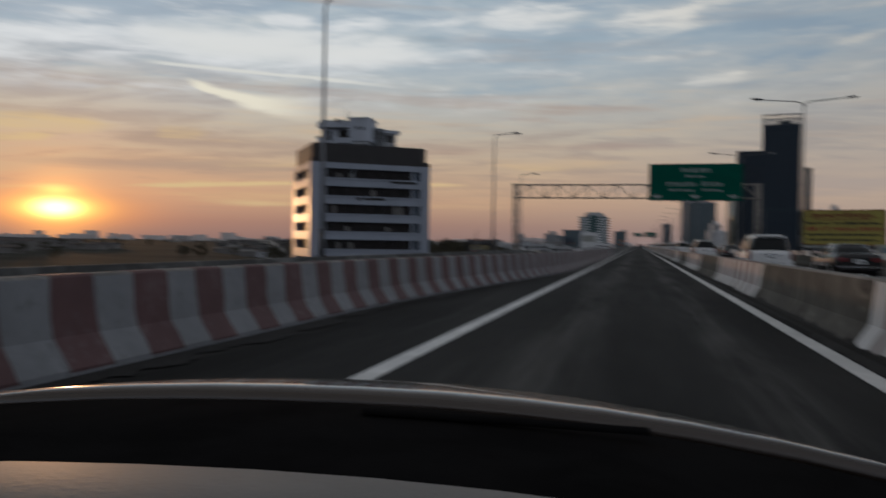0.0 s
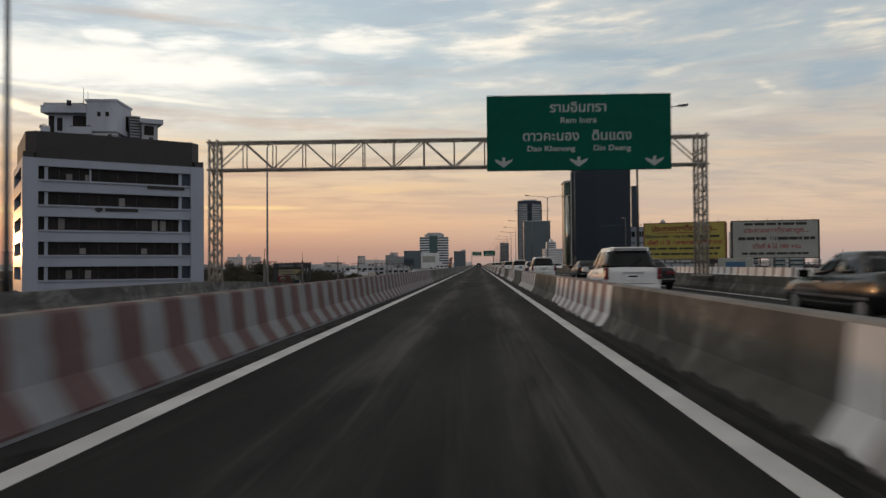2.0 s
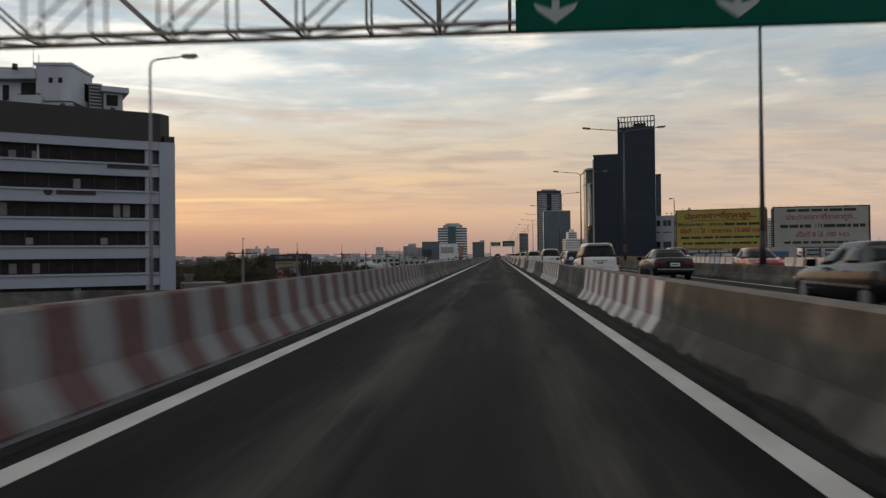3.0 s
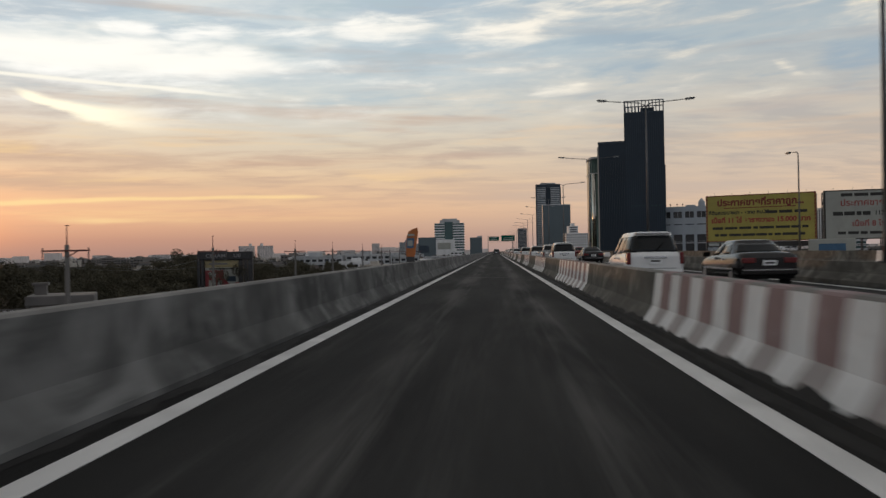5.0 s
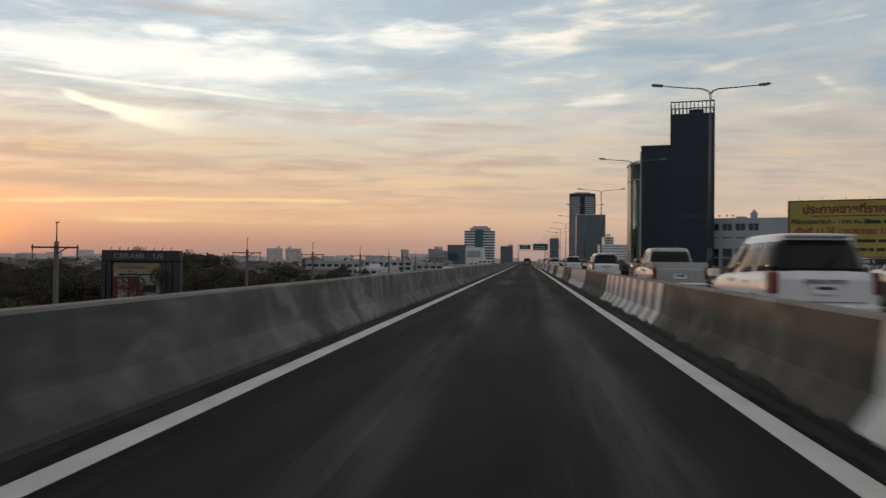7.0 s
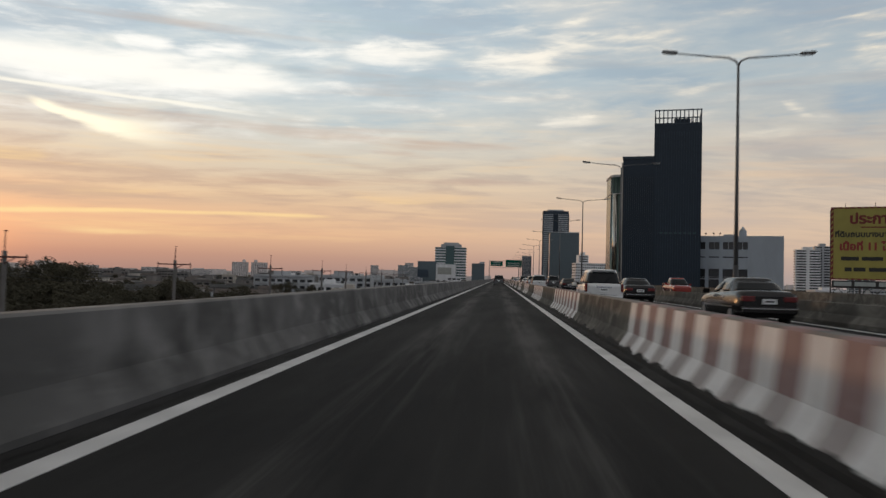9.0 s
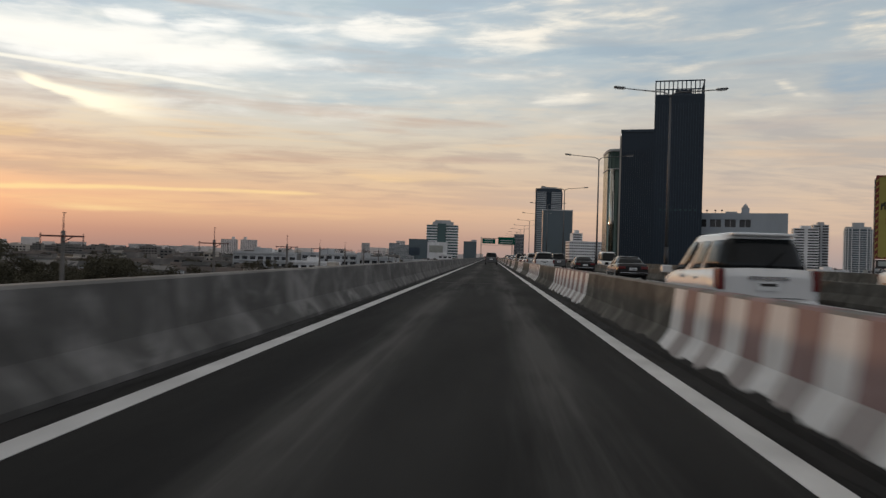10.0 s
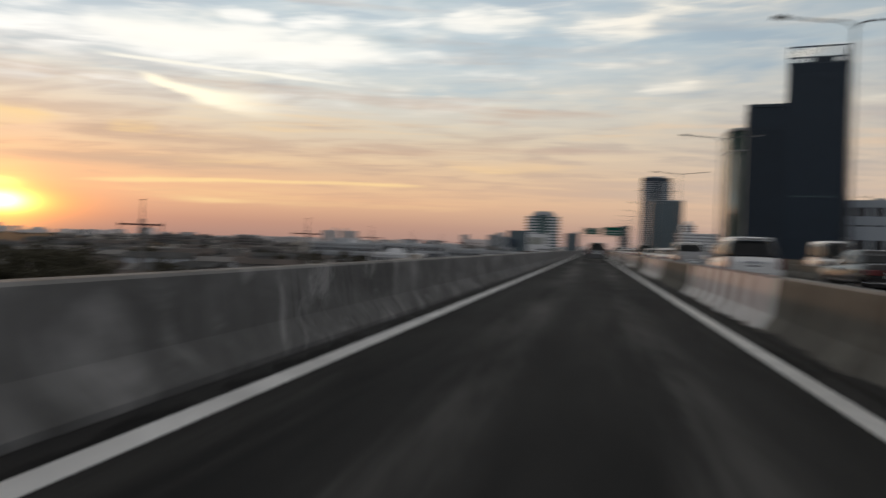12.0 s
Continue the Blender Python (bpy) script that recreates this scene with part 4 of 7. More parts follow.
gutter_dirt(right_x, 1, 1.98, -15, 420, 5, 0.42)
gutter_dirt(left_x, -1, -2.7, -15, 420, 6, 0.0, 0.02)

# median wall, outer striped wall, ramp wall
WALL = [(-0.3, -0.01), (-0.3, 0.12), (-0.14, 0.36), (-0.1, 0.7), (0.1, 0.7), (0.14, 0.36), (0.3, 0.12), (0.3, -0.01)]
y = -40.0
while y < 440:
    bm = bmesh.new()
    profile_run(bm, WALL, [y + 0.01, y + 7.99, y + 15.99], lambda q: 10.86)
    tagged(part("median_barrier", bm, M["concrete"]), "stained brown concrete median barrier between carriageways", "barrier", "median barrier")
    y += 16.0
bm = bmesh.new()
profile_run(bm, WALL, [y, END], lambda q: 10.86)
tagged(part("median_barrier", bm, M["concrete"]), "stained concrete median barrier running into the distance", "barrier", "median barrier")
y = 0.0
while y < 420:
    bm = bmesh.new()
    striped = y < 150
    if striped:
        profile_run(bm, [(22.0, -0.01), (22.15, 0.3), (22.2, 0.84), (22.45, 0.84), (22.6, -0.01)], [y + 0.6 * i for i in range(26)], lambda q: 0, lambda i: (0, 0, 1)[i % 3])
        ob = part("outer_barrier", bm, [M["white_paint"], M["worn_red_paint"]])
        tagged(ob, "white outer concrete barrier with faint worn stripes", "barrier", "outer barrier")
    else:
        profile_run(bm, [(22.0, -0.01), (22.15, 0.3), (22.2, 0.84), (22.45, 0.84), (22.6, -0.01)], [y, y + 7, y + 15], lambda q: 0)
        tagged(part("outer_barrier", bm, M["concrete"]), "bare brown outer concrete barrier", "barrier", "outer barrier")
    y += 15.0
bm = bmesh.new()
profile_run(bm, [(22.0, -0.01), (22.15, 0.3), (22.2, 0.84), (22.45, 0.84), (22.6, -0.01)], [y, END], lambda q: 0)
tagged(part("outer_barrier", bm, M["concrete"]), "bare outer concrete barrier running into the distance", "barrier", "outer barrier")
y = -38.0
while y < 214:
    bm = bmesh.new()
    profile_run(bm, [(-11.2, -0.05), (-10.75, -0.05), (-10.72, 0.1), (-10.82, 0.3), (-10.86, 0.62), (-11.1, 0.62)], [y, y + 3, y + 6, y + 9, y + 11.99], lambda q: 0, None, ramp_fall)
    tagged(part("ramp_wall", bm, M["concrete_left"]), "dark stained concrete wall along the ramp", "wall", "ramp wall")
    y += 12.0


# ---- lamps and gantry ----
def double_lamp():
    ob = thing("street_lamp", pose(10.86, 58.94, 0.69), "tall grey double-arm street lamp standing on the median", "street lamp", "median lamps")
    bm = bmesh.new()
    box(bm, -0.2, 0.2, -0.2, 0.2, 0, 0.05)
    tube(bm, (0, 0, 0.05), (0, 0, 1.4), 0.13, 0.12, 10)
    part("base", bm, M["dark_steel"], ob)
    bm = bmesh.new()
    tube(bm, (0, 0, 1.4), (0, 0, 10.6), 0.1, 0.055, 10)
    part("pole", bm, M["pole"], ob)
    for s in (-1, 1):
        bm = bmesh.new()
        sweep(bm, [(0, 0, 10.55), (s * 0.12, 0, 10.76), (s * 0.45, 0, 10.9), (s * 1.2, 0, 10.95), (s * 2.95, 0, 11.1)], [0.05, 0.045, 0.04, 0.036, 0.03], 7)
        arm = part("arm", bm, M["pole"], ob)
        bm = bmesh.new()
        box(bm, -0.36, 0.36, -0.13, 0.13, -0.05, 0.07)
        bmesh.ops.bevel(bm, geom=bm.edges[:], offset=0.045, segments=2, affect="EDGES")
        head = part("lamp_head", bm, M["pole"], arm)
        head.matrix_basis = pose(s * 3.1, 0, 11.13, 0, -s * 5, 0)
        lens = part("lens", bmbox(-0.26, 0.26, -0.1, 0.1, -0.075, -0.045), M["lens"], arm)
        lens.matrix_basis = head.matrix_basis.copy()
    return ob


lamp = double_lamp()
for k in range(-1, 17):
    if k:
        copy_thing(lamp, pose(10.86, 58.94 + 33.39 * k - (2.5 if k == 7 else 0), 0.69))


def single_lamp(x, y, z, h, turn, label, group, steel=M["pole"]):
    ob = thing("street_lamp", pose(x, y, z, 0, 0, turn), label, "street lamp", group)
    bm = bmesh.new()
    box(bm, -0.17, 0.17, -0.17, 0.17, 0, 0.05)
    tube(bm, (0, 0, 0.05), (0, 0, 1.0), 0.1, 0.1, 10)
    part("base", bm, M["dark_steel"], ob)
    bm = bmesh.new()
    sweep(bm, [(0, 0, 1.0), (0, 0, h * 0.6), (0, 0, h - 0.35), (0.05, 0, h - 0.12), (0.25, 0, h), (1.5, 0, h + 0.1)], [0.085, 0.065, 0.05, 0.045, 0.04, 0.03], 8)
    part("pole", bm, steel, ob)
    bm = bmesh.new()
    box(bm, 1.35, 2.0, -0.13, 0.13, h + 0.04, h + 0.17)
    bmesh.ops.bevel(bm, geom=bm.edges[:], offset=0.04, segments=2, affect="EDGES")
    head = part("lamp_head", bm, steel, ob)
    part("lens", bmbox(1.5, 1.9, -0.1, 0.1, h + 0.015, h + 0.045), M["lens"], head)
    return ob


single_lamp(-11.0, 24.9, 0.6, 9.0, 0, "grey single-arm street lamp rising from the ramp wall", "ramp lamps", M["pale_pole"])
single_lamp(-11.15, 58.1, 0.6, 8.9, 0, "grey single-arm street lamp rising from the ramp wall", "ramp lamps", M["pale_pole"])
single_lamp(-14.0, 91.1, -2.2, 11.6, 0, "grey single-arm street lamp beside the ramp", "ramp lamps", M["pale_pole"])


def gantry(x0, x1, y, z0, z1, base_l, base_r, label):
    """Truss bridge over the road: two lattice columns and a boxed lattice beam."""
    ob = thing("sign_gantry", pose(0, y, 0), label, "gantry")
    d = 0.62
    for sx, base in ((x0, base_l), (x1, base_r)):
        bm = bmesh.new()
        for dx in (-0.19, 0.19):
            for dy in (0, d):
                tube(bm, (sx + dx, dy, base), (sx + dx, dy, z1 + 0.12), 0.062, n=8)
        z = base + 0.4
        k = 0
        while z < z1 - 0.5:
            for dy in (0, d):
                a, b = (-0.19, 0.19) if k % 2 else (0.19, -0.19)
                tube(bm, (sx + a, dy, z), (sx + b, dy, z + 0.55), 0.028, n=6)
            for dx in (-0.19, 0.19):
                tube(bm, (sx + dx, 0 if k % 2 else d, z), (sx + dx, d if k % 2 else 0, z + 0.55), 0.028, n=6)
            z += 0.55
            k += 1
        box(bm, sx - 0.35, sx + 0.35, -0.2, d + 0.2, base - 0.06, base)
        part("column", bm, M["truss"], ob)
    for dy in (0, d):
        for z in (z0, z1):
            bm = bmesh.new()
            tube(bm, (x0 - 0.3, dy, z), (x1 + 0.3, dy, z), 0.055, n=8)
            part("chord", bm, M["truss"], ob)
    n = 2 * round((x1 - x0) / 1.35 / 2)
    dx = (x1 - x0) / n
    for i in range(n):
        a, b = x0 + dx * i, x0 + dx * (i + 1)
        bm = bmesh.new()
        for dy in (0, d):
            tube(bm, (a, dy, z1 if i % 2 else z0), (b, dy, z0 if i % 2 else z1), 0.03, n=6)
            tube(bm, (b, dy, z0), (b, dy, z1), 0.03, n=6)
        for z in (z0, z1):
            tube(bm, (b, 0, z), (b, d, z), 0.026, n=6)
            tube(bm, (a, 0 if i % 2 else d, z), (b, d if i % 2 else 0, z), 0.02, n=6)
        part("lattice_bay", bm, M["truss"], ob)
    return ob


gantry(-12.2, 10.3, 75.45, 5.72, 7.0, -1.6, 0.68, "weathered steel lattice gantry spanning both roads")


def text_mesh(body, size, material, parent, name, m, label="", bold=0.0, wide=1.0):
    cu = bpy.data.curves.new(name, "FONT")
    cu.body, cu.size, cu.align_x, cu.align_y, cu.extrude, cu.offset = body, size, "CENTER", "CENTER", 0.002, bold
    tmp = new("tmp", cu)
    dg = bpy.context.evaluated_depsgraph_get()
    dg.update()
    me = bpy.data.meshes.new_from_object(tmp.evaluated_get(dg))
    bpy.data.objects.remove(tmp)
    me.materials.clear()
    me.materials.append(material)
    ob = new(name, me)
    ob.parent = parent
    ob.matrix_basis = m @ Matrix.Diagonal((wide, 1, 1, 1))
    if label:
        tagged(ob, label)
    return ob


def face(x, y, z):
    """Upright lettering that faces back along the road."""
    return pose(x, y, z, 90, 0, 0)


sign = thing("road_sign", pose(4.72, 75.3, 5.46), "large green overhead direction sign with white lettering on a gantry", "road sign")
bm = bmesh.new()
box(bm, -4.16, 4.16, -0.05, 0.0, 0, 3.46)
bevel(bm, 0.02, 1)
part("panel", bm, M["sign_green"], sign)
for x in (-4.13, 4.13):
    part("border", bmbox(x - 0.03, x + 0.03, -0.062, -0.052, 0.03, 3.43), M["sign_green"], sign)
for z in (0.02, 3.38):
    part("border", bmbox(-4.1, 4.1, -0.062, -0.052, z, z + 0.06), M["sign_green"], sign)
text_mesh("รามอินทรา", 0.62, M["sign_white"], sign, "lettering", face(0, -0.056, 2.86), "", 0.008)
text_mesh("Ram Intra", 0.36, M["sign_white"], sign, "lettering", face(0, -0.056, 2.28), "", 0.006, 1.15)
text_mesh("ดาวคะนอง", 0.62, M["sign_white"], sign, "lettering", face(-1.25, -0.056, 1.56), "", 0.008)
text_mesh("ดินแดง", 0.62, M["sign_white"], sign, "lettering", face(1.5, -0.056, 1.56), "", 0.008)
text_mesh("Dao Khanong", 0.34, M["sign_white"], sign, "lettering", face(-1.25, -0.056, 1.0), "", 0.006, 1.15)
text_mesh("Din Daeng", 0.34, M["sign_white"], sign, "lettering", face(1.5, -0.056, 1.0), "", 0.006, 1.15)
for x in (-3.4, 0.0, 3.4):
    bm = bmesh.new()
    pts = [(-0.07, 0.62), (0.07, 0.62), (0.07, 0.43), (0.42, 0.55), (0.36, 0.42), (0, 0.16), (-0.36, 0.42), (-0.42, 0.55), (-0.07, 0.43)]
    f = bm.faces.new([bm.verts.new((x + a, -0.056, b)) for a, b in pts])
    r = bmesh.ops.extrude_face_region(bm, geom=[f])
    bmesh.ops.translate(bm, verts=[v for v in r["geom"] if isinstance(v, bmesh.types.BMVert)], vec=(0, -0.004, 0))
    bmesh.ops.recalc_face_normals(bm, faces=bm.faces[:])
    part("lane_arrow", bm, M["sign_white"], sign)
for x in (-3, 0, 3):
    part("bracket", bmbox(x - 0.05, x + 0.05, 0.0, 0.11, 0.1, 3.3), M["truss"], sign)

# ---- buildings ----
def block(x, y, turn, label, category="building", name="building", group=""):
    """The root of a building: its front left corner, front along its own x, depth along its own y."""
    return thing(name, pose(x, y, GROUND, 0, 0, turn), label, category, group)


def banded(ob, x0, x1, d0, d1, h, floors, wall, glass, solid=0.5, inset=0.35, base=0.0, parapet=0.8, bands=True):
    """Floors as solid bands round a set-back glass core."""
    part("window_glazing", bmbox(x0 + inset, x1 - inset, d0 + inset, d1 - inset, base, h - 0.1), glass, ob)
    fh = (h - base) / floors
    b = part("floor_band", bmbox(x0, x1, d0, d1, 0, fh * solid), wall, ob)
    b.location = (0, 0, base)
    for k in range(1, floors):
        share("floor_band", b.data, ob, Matrix.Translation((0, 0, base + fh * k)))
    part("parapet", bmbox(x0, x1, d0, d1, h - 0.1, h + parapet), wall, ob)


def punched(ob, x0, x1, d0, d1, h, floors, bays, wall, glass, fill=0.55, tall=0.5, base=0.0, sides=True):
    """A solid block with rows of windows let into shallow frames."""
    part("wall", bmbox(x0, x1, d0, d1, 0, h), wall, ob)
    part("parapet", bmbox(x0 - 0.15, x1 + 0.15, d0 - 0.15, d1 + 0.15, h, h + 0.5), wall, ob)
    fh, bw = (h - base) / floors, (x1 - x0) / bays
    bm = bmesh.new()
    box(bm, 0, bw * fill, -0.06, 0.3, 0, fh * tall, 0)
    w = part("window", bm, glass, ob)
    first = True
    for i in range(floors):
        for j in range(bays):
            m = Matrix.Translation((x0 + bw * (j + (1 - fill) / 2), d0, base + fh * (i + 0.3)))
            if first:
                w.matrix_basis, first = m, False
            else:
                share("window", w.data, ob, m)
    if sides:
        for i in range(floors):
            for s, xx in ((0, x0 - 0.05), (1, x1 - 0.25)):
                bmx = bmbox(xx, xx + 0.3, d0 + 1.5, d1 - 1.5, base + fh * (i + 0.3), base + fh * (i + 0.3 + tall))
                part("side_window", bmx, glass, ob)


# white office block with recessed window strips and a dark crown
office = block(-70.05, 155.25, 35.0, "white office block with dark window strips and brown crown", "office building", "office_building")
W, D, TOP = 27.7, 22.0, 30.4


def chamfered(x0, x1, d0, d1, z0, z1, c):
    bm = bmesh.new()
    ring = [(x0 + c, d0), (x1 - c, d0), (x1, d0 + c), (x1, d1 - c), (x1 - c, d1), (x0 + c, d1), (x0, d1 - c), (x0, d0 + c)]
    lo = [bm.verts.new((a, b, z0)) for a, b in ring]
    hi = [bm.verts.new((a, b, z1)) for a, b in ring]
    for i in range(8):
        bm.faces.new((lo[i], lo[(i + 1) % 8], hi[(i + 1) % 8], hi[i]))
    bm.faces.new(lo[::-1])
    bm.faces.new(hi)
    return bm


part("core", bmbox(1.0, W - 1.0, 1.0, D - 1.0, 0, TOP), M["brown_glazing"], office, "dark recessed window glazing")
fh = 3.95
for k in range(8):
    z = TOP - 1.25 - 2.1 - fh * k
    if z < 0:
        break
    part("floor_band", bmbox(0.02, W - 0.02, 0.15, D - 0.15, max(0, z - (fh - 2.1)), z), M["gloss_tile"], office)
    part("sill", bmbox(2.3, W - 2.3, -0.12, 0.16, z - 0.25, z), M["gloss_tile"], office)
    for xx in (9.6,) if k == 0 else ():
        part("mullion", bmbox(xx, xx + 0.25, 0.6, 1.02, z, z + 2.1), M["gloss_tile"], office)
    for xx in (3.1, W - 4.1):
        part("window_post", bmbox(xx, xx + 0.5, 0.55, 0.98, z, z + 2.1), M["gloss_tile"], office)
    # Dark pane beside the end post.
    part("blind", bmbox(W - 3.5, W - 2.3, 0.8, 0.98, z + 0.1, z + 2.05), M["navy_fin"], office, "dark window pane")
    # Pale boxes stand in for lit rooms; their light is only colour.
    for xx in ((6.2, 9.0), (14.1,), (19.3, 20.6, 5.1), (8.2, 17.6))[k % 4]:
        part("blind", bmbox(xx, xx + 0.9, 0.86, 0.98, z + 0.15, z + 1.1 + 0.4 * (k % 3)), M["weathered_wall"], office, "pale patch standing in for a lit window")
    for q in range(1, 8):
        part("mullion", bmbox(2.3 + q * 2.9, 2.36 + q * 2.9, 0.9, 0.985, z, z + 2.1), M["dark_steel"], office)
part("top_band", bmbox(0.02, W - 0.02, 0.15, D - 0.15, TOP - 1.25, TOP), M["gloss_tile"], office)
for x0 in (0.0, W - 2.2):
    part("corner_pier", bmbox(x0, x0 + 2.2, 0.0, 2.6, 0, TOP), M["gloss_tile"], office)
    part("corner_pier", bmbox(x0, x0 + 2.2, D - 2.6, D, 0, TOP), M["gloss_tile"], office)
part("crown", chamfered(0.5, W - 0.5, 0.1, D - 0.1, TOP + 0.004, TOP + 4.2, 1.5), M["dark_cladding"], office, "dark brown metal crown")
for xx in (0.05, W - 1.55):
    part("pier_cap", bmbox(xx, xx + 1.5, 0.05, 2.4, TOP + 0.006, TOP + 0.9), M["dark_cladding"], office)
ROOF = TOP + 4.2


def turned(u0, u1, v0, v1, z0, z1, soft=0.0):
    """A block of the penthouse, which stands at an angle to the front: u runs back to one side, v to the other."""
    bm = bmbox(u0 * 0.96, u1 * 0.96, v0, v1, ROOF + z0 * 1.1, ROOF + z1 * 1.1)
    if soft:
        bevel(bm, soft, 2)
    a = radians(28)
    m = Matrix(((-math.cos(a), math.sin(a), 0, 14.2), (math.sin(a), math.cos(a), 0, 4.0), (0, 0, 1, 0), (0, 0, 0, 1)))
    bmesh.ops.transform(bm, matrix=m, verts=bm.verts[:])
    bmesh.ops.recalc_face_normals(bm, faces=bm.faces[:])
    return bm


part("penthouse", turned(0.8, 12.0, 1.0, 9.0, 0.0, 4.3), M["penthouse_wall"], office)
part("penthouse_storey", turned(0.0, 5.2, 0.0, 7.6, 1.35, 6.1, 0.12), M["penthouse_wall"], office, "white projecting upper storey")
part("eave_slab", turned(5.1, 12.8, -0.4, 7.6, 4.15, 5.35, 0.15), M["penthouse_wall"], office)
part("roof_slab", turned(-0.15, 5.4, -0.15, 7.8, 6.0, 6.35), M["penthouse_wall"], office)
part("roof_parapet", turned(5.6, 12.3, 0.0, 7.0, 5.3, 5.75), M["grey_wall"], office)
part("overhang_beam", turned(-0.2, 4.4, -0.25, 0.2, 0.7, 1.1), M["grey_wall"], office)
for u0, u1 in ((4.0, 7.6), (11.0, 12.6)):
    part("balcony", turned(u0, u1, -0.7, 1.1, 0.9, 1.25), M["penthouse_wall"], office)
    part("balcony_rail", turned(u0, u1, -0.7, -0.58, 1.25, 2.0), M["penthouse_wall"], office)
    bm = bmesh.new()
    rp = random.Random(int(u0 * 10))
    for _ in range(160):
        c = Vector((rp.uniform(u0 + 0.2, u1 - 0.2), rp.uniform(-0.5, 0.1), ROOF + 2.0 + abs(rp.gauss(0, 0.25))))
        n3 = Vector((rp.gauss(0, 1), rp.gauss(0, 1), rp.gauss(0, 1))).normalized()
        p1 = n3.orthogonal().normalized() * 0.14
        p2 = n3.cross(p1).normalized() * 0.09
        bm.faces.new([bm.verts.new(c + q) for q in (p1, p2, -p1, -p2)])
    a2 = radians(28)
    bmesh.ops.transform(bm, matrix=Matrix(((-math.cos(a2), math.sin(a2), 0, 14.2), (math.sin(a2), math.cos(a2), 0, 4.0), (0, 0, 1, 0), (0, 0, 0, 1))), verts=bm.verts[:])
    part("balcony_plants", bm, M["leaf"], office, "dark potted plants on the balcony")
for u, v0, v1, z0, z1, w in ((1.3, -0.05, 0.1, 3.7, 4.4, 0.6), (2.7, -0.05, 0.1, 3.7, 4.4, 0.6), (5.4, 0.9, 1.1, 1.6, 3.9, 2.4), (9.6, 0.9, 1.1, 1.6, 3.6, 0.9), (11.0, 0.9, 1.1, 1.3, 3.9, 0.9)):
    part("penthouse_window", turned(u, u + w, v0, v1, z0, z1), M["brown_glazing"], office)
part("penthouse_window", turned(-0.05, 0.1, 4.6, 6.4, 2.2, 4.6), M["brown_glazing"], office)
part("lift_house", bmbox(17.0, 18.8, 8.0, 15.0, ROOF, ROOF + 5.2), M["grey_wall"], office, "grey louvred lift house")
for k in range(9):
    part("louvre", bmbox(17.05, 18.75, 7.86, 8.0, ROOF + 0.7 + 0.5 * k, ROOF + 0.92 + 0.5 * k), M["dark_steel"], office)
part("roof_house", bmbox(18.9, 21.6, 7.4, 15.0, ROOF, ROOF + 3.9), M["grey_wall"], office)
part("roof_slab", bmbox(18.5, 22.4, 6.7, 15.5, ROOF + 3.9, ROOF + 4.7), M["penthouse_wall"], office)
part("penthouse_window", bmbox(19.3, 20.9, 7.3, 7.45, ROOF + 1.9, ROOF + 3.5), M["brown_glazing"], office)
for xx, hh in ((9.6, 2.9), (10.3, 2.4), (11.6, 1.2), (3.6, 0.9), (24.8, 1.1)):
    bm = bmesh.new()
    base = ROOF + (6.3 if 8 < xx < 12 else (5.3 if xx < 8 else 0.0))
    tube(bm, (xx, 8, base), (xx, 8, base + hh), 0.06, 0.03, 6)
    part("aerial", bm, M["dark_steel"], office)
for xx, zz in ((7.2, 5.7), (19.6, 0.0), (13.0, 0.0)):
    bm = bmesh.new()
    tube(bm, (xx, 6.5 if zz > 1 else 3.0, ROOF + zz), (xx, 6.5 if zz > 1 else 3.0, ROOF + zz + 0.8), 0.4, 0.35, 10)
    part("roof_tank", bm, M["dark_steel"], office)
for xx, zz, ww in ((18.4, TOP - 4.15, 6.0), (11.9, TOP - 8.1, 5.0)):
    part("sign_bar", bmbox(xx, xx + ww, -0.02, 0.12, zz, zz + 0.75), M["ink"], office, "illegible dark lettering bar")
bm = bmesh.new()
tube(bm, (10.9, 0.12, TOP - 7.7), (10.9, 0.0, TOP - 7.7), 0.6, 0.6, 12)
part("sign_badge", bm, M["ink"], office, "round dark emblem")

# dark tower with a stepped shoulder and an open lattice crown
tower = block(79.3, 690.0, -12.0, "tall dark blue tower with stepped shoulder and lattice crown", "tower", "tower")
L1, L2, TD = 19.1, 48.0, 24.0
H1, H2 = 80.4 - GROUND, 102.3 - GROUND
part("shoulder", bmbox(0, L1, 0, TD, 0, H1), M["navy_glass"], tower)
part("shaft", bmbox(L1, L2, -0.5, TD, 0, H2), M["navy_glass"], tower)
part("side_wall", bmbox(-1.0, -0.02, 0.5, TD - 0.5, 0, H1 - 2), M["beige_wall"], tower, "pale concrete end wall")
part("shoulder_rim", bmbox(-0.5, L1 - 0.02, -0.6, TD + 0.4, H1, H1 + 1.6), M["navy_fin"], tower)
fin = part("fin", bmbox(-0.16, 0.16, -0.55, 0.0, 0, H1 - 14), M["navy_fin"], tower)
fin.location = (1.0, 0, 3)
for k in range(1, 15):
    share("fin", fin.data, tower, Matrix.Translation((1.0 + 1.25 * k, 0, 3)))
fin2 = part("fin", bmbox(-0.1, 0.1, -0.1, 0.0, 0, H2 - 8), M["navy_fin"], tower)
fin2.location = (L1 + 1.5, -0.5, 3)
for k in range(1, 18):
    share("fin", fin2.data, tower, Matrix.Translation((L1 + 1.5 + 1.52 * k, -0.5, 3)))
for z in (H2 + 0.05, H2 + 8.6):
    for yy in (-0.5, TD - 0.6):
        part("crown_rail", bmbox(L1, L2, yy, yy + 0.6, z, z + 0.7), M["navy_fin"], tower)
    for xx in (L1, L2 - 0.6):
        part("crown_rail", bmbox(xx, xx + 0.6, 0.12, TD - 0.62, z, z + 0.7), M["navy_fin"], tower)
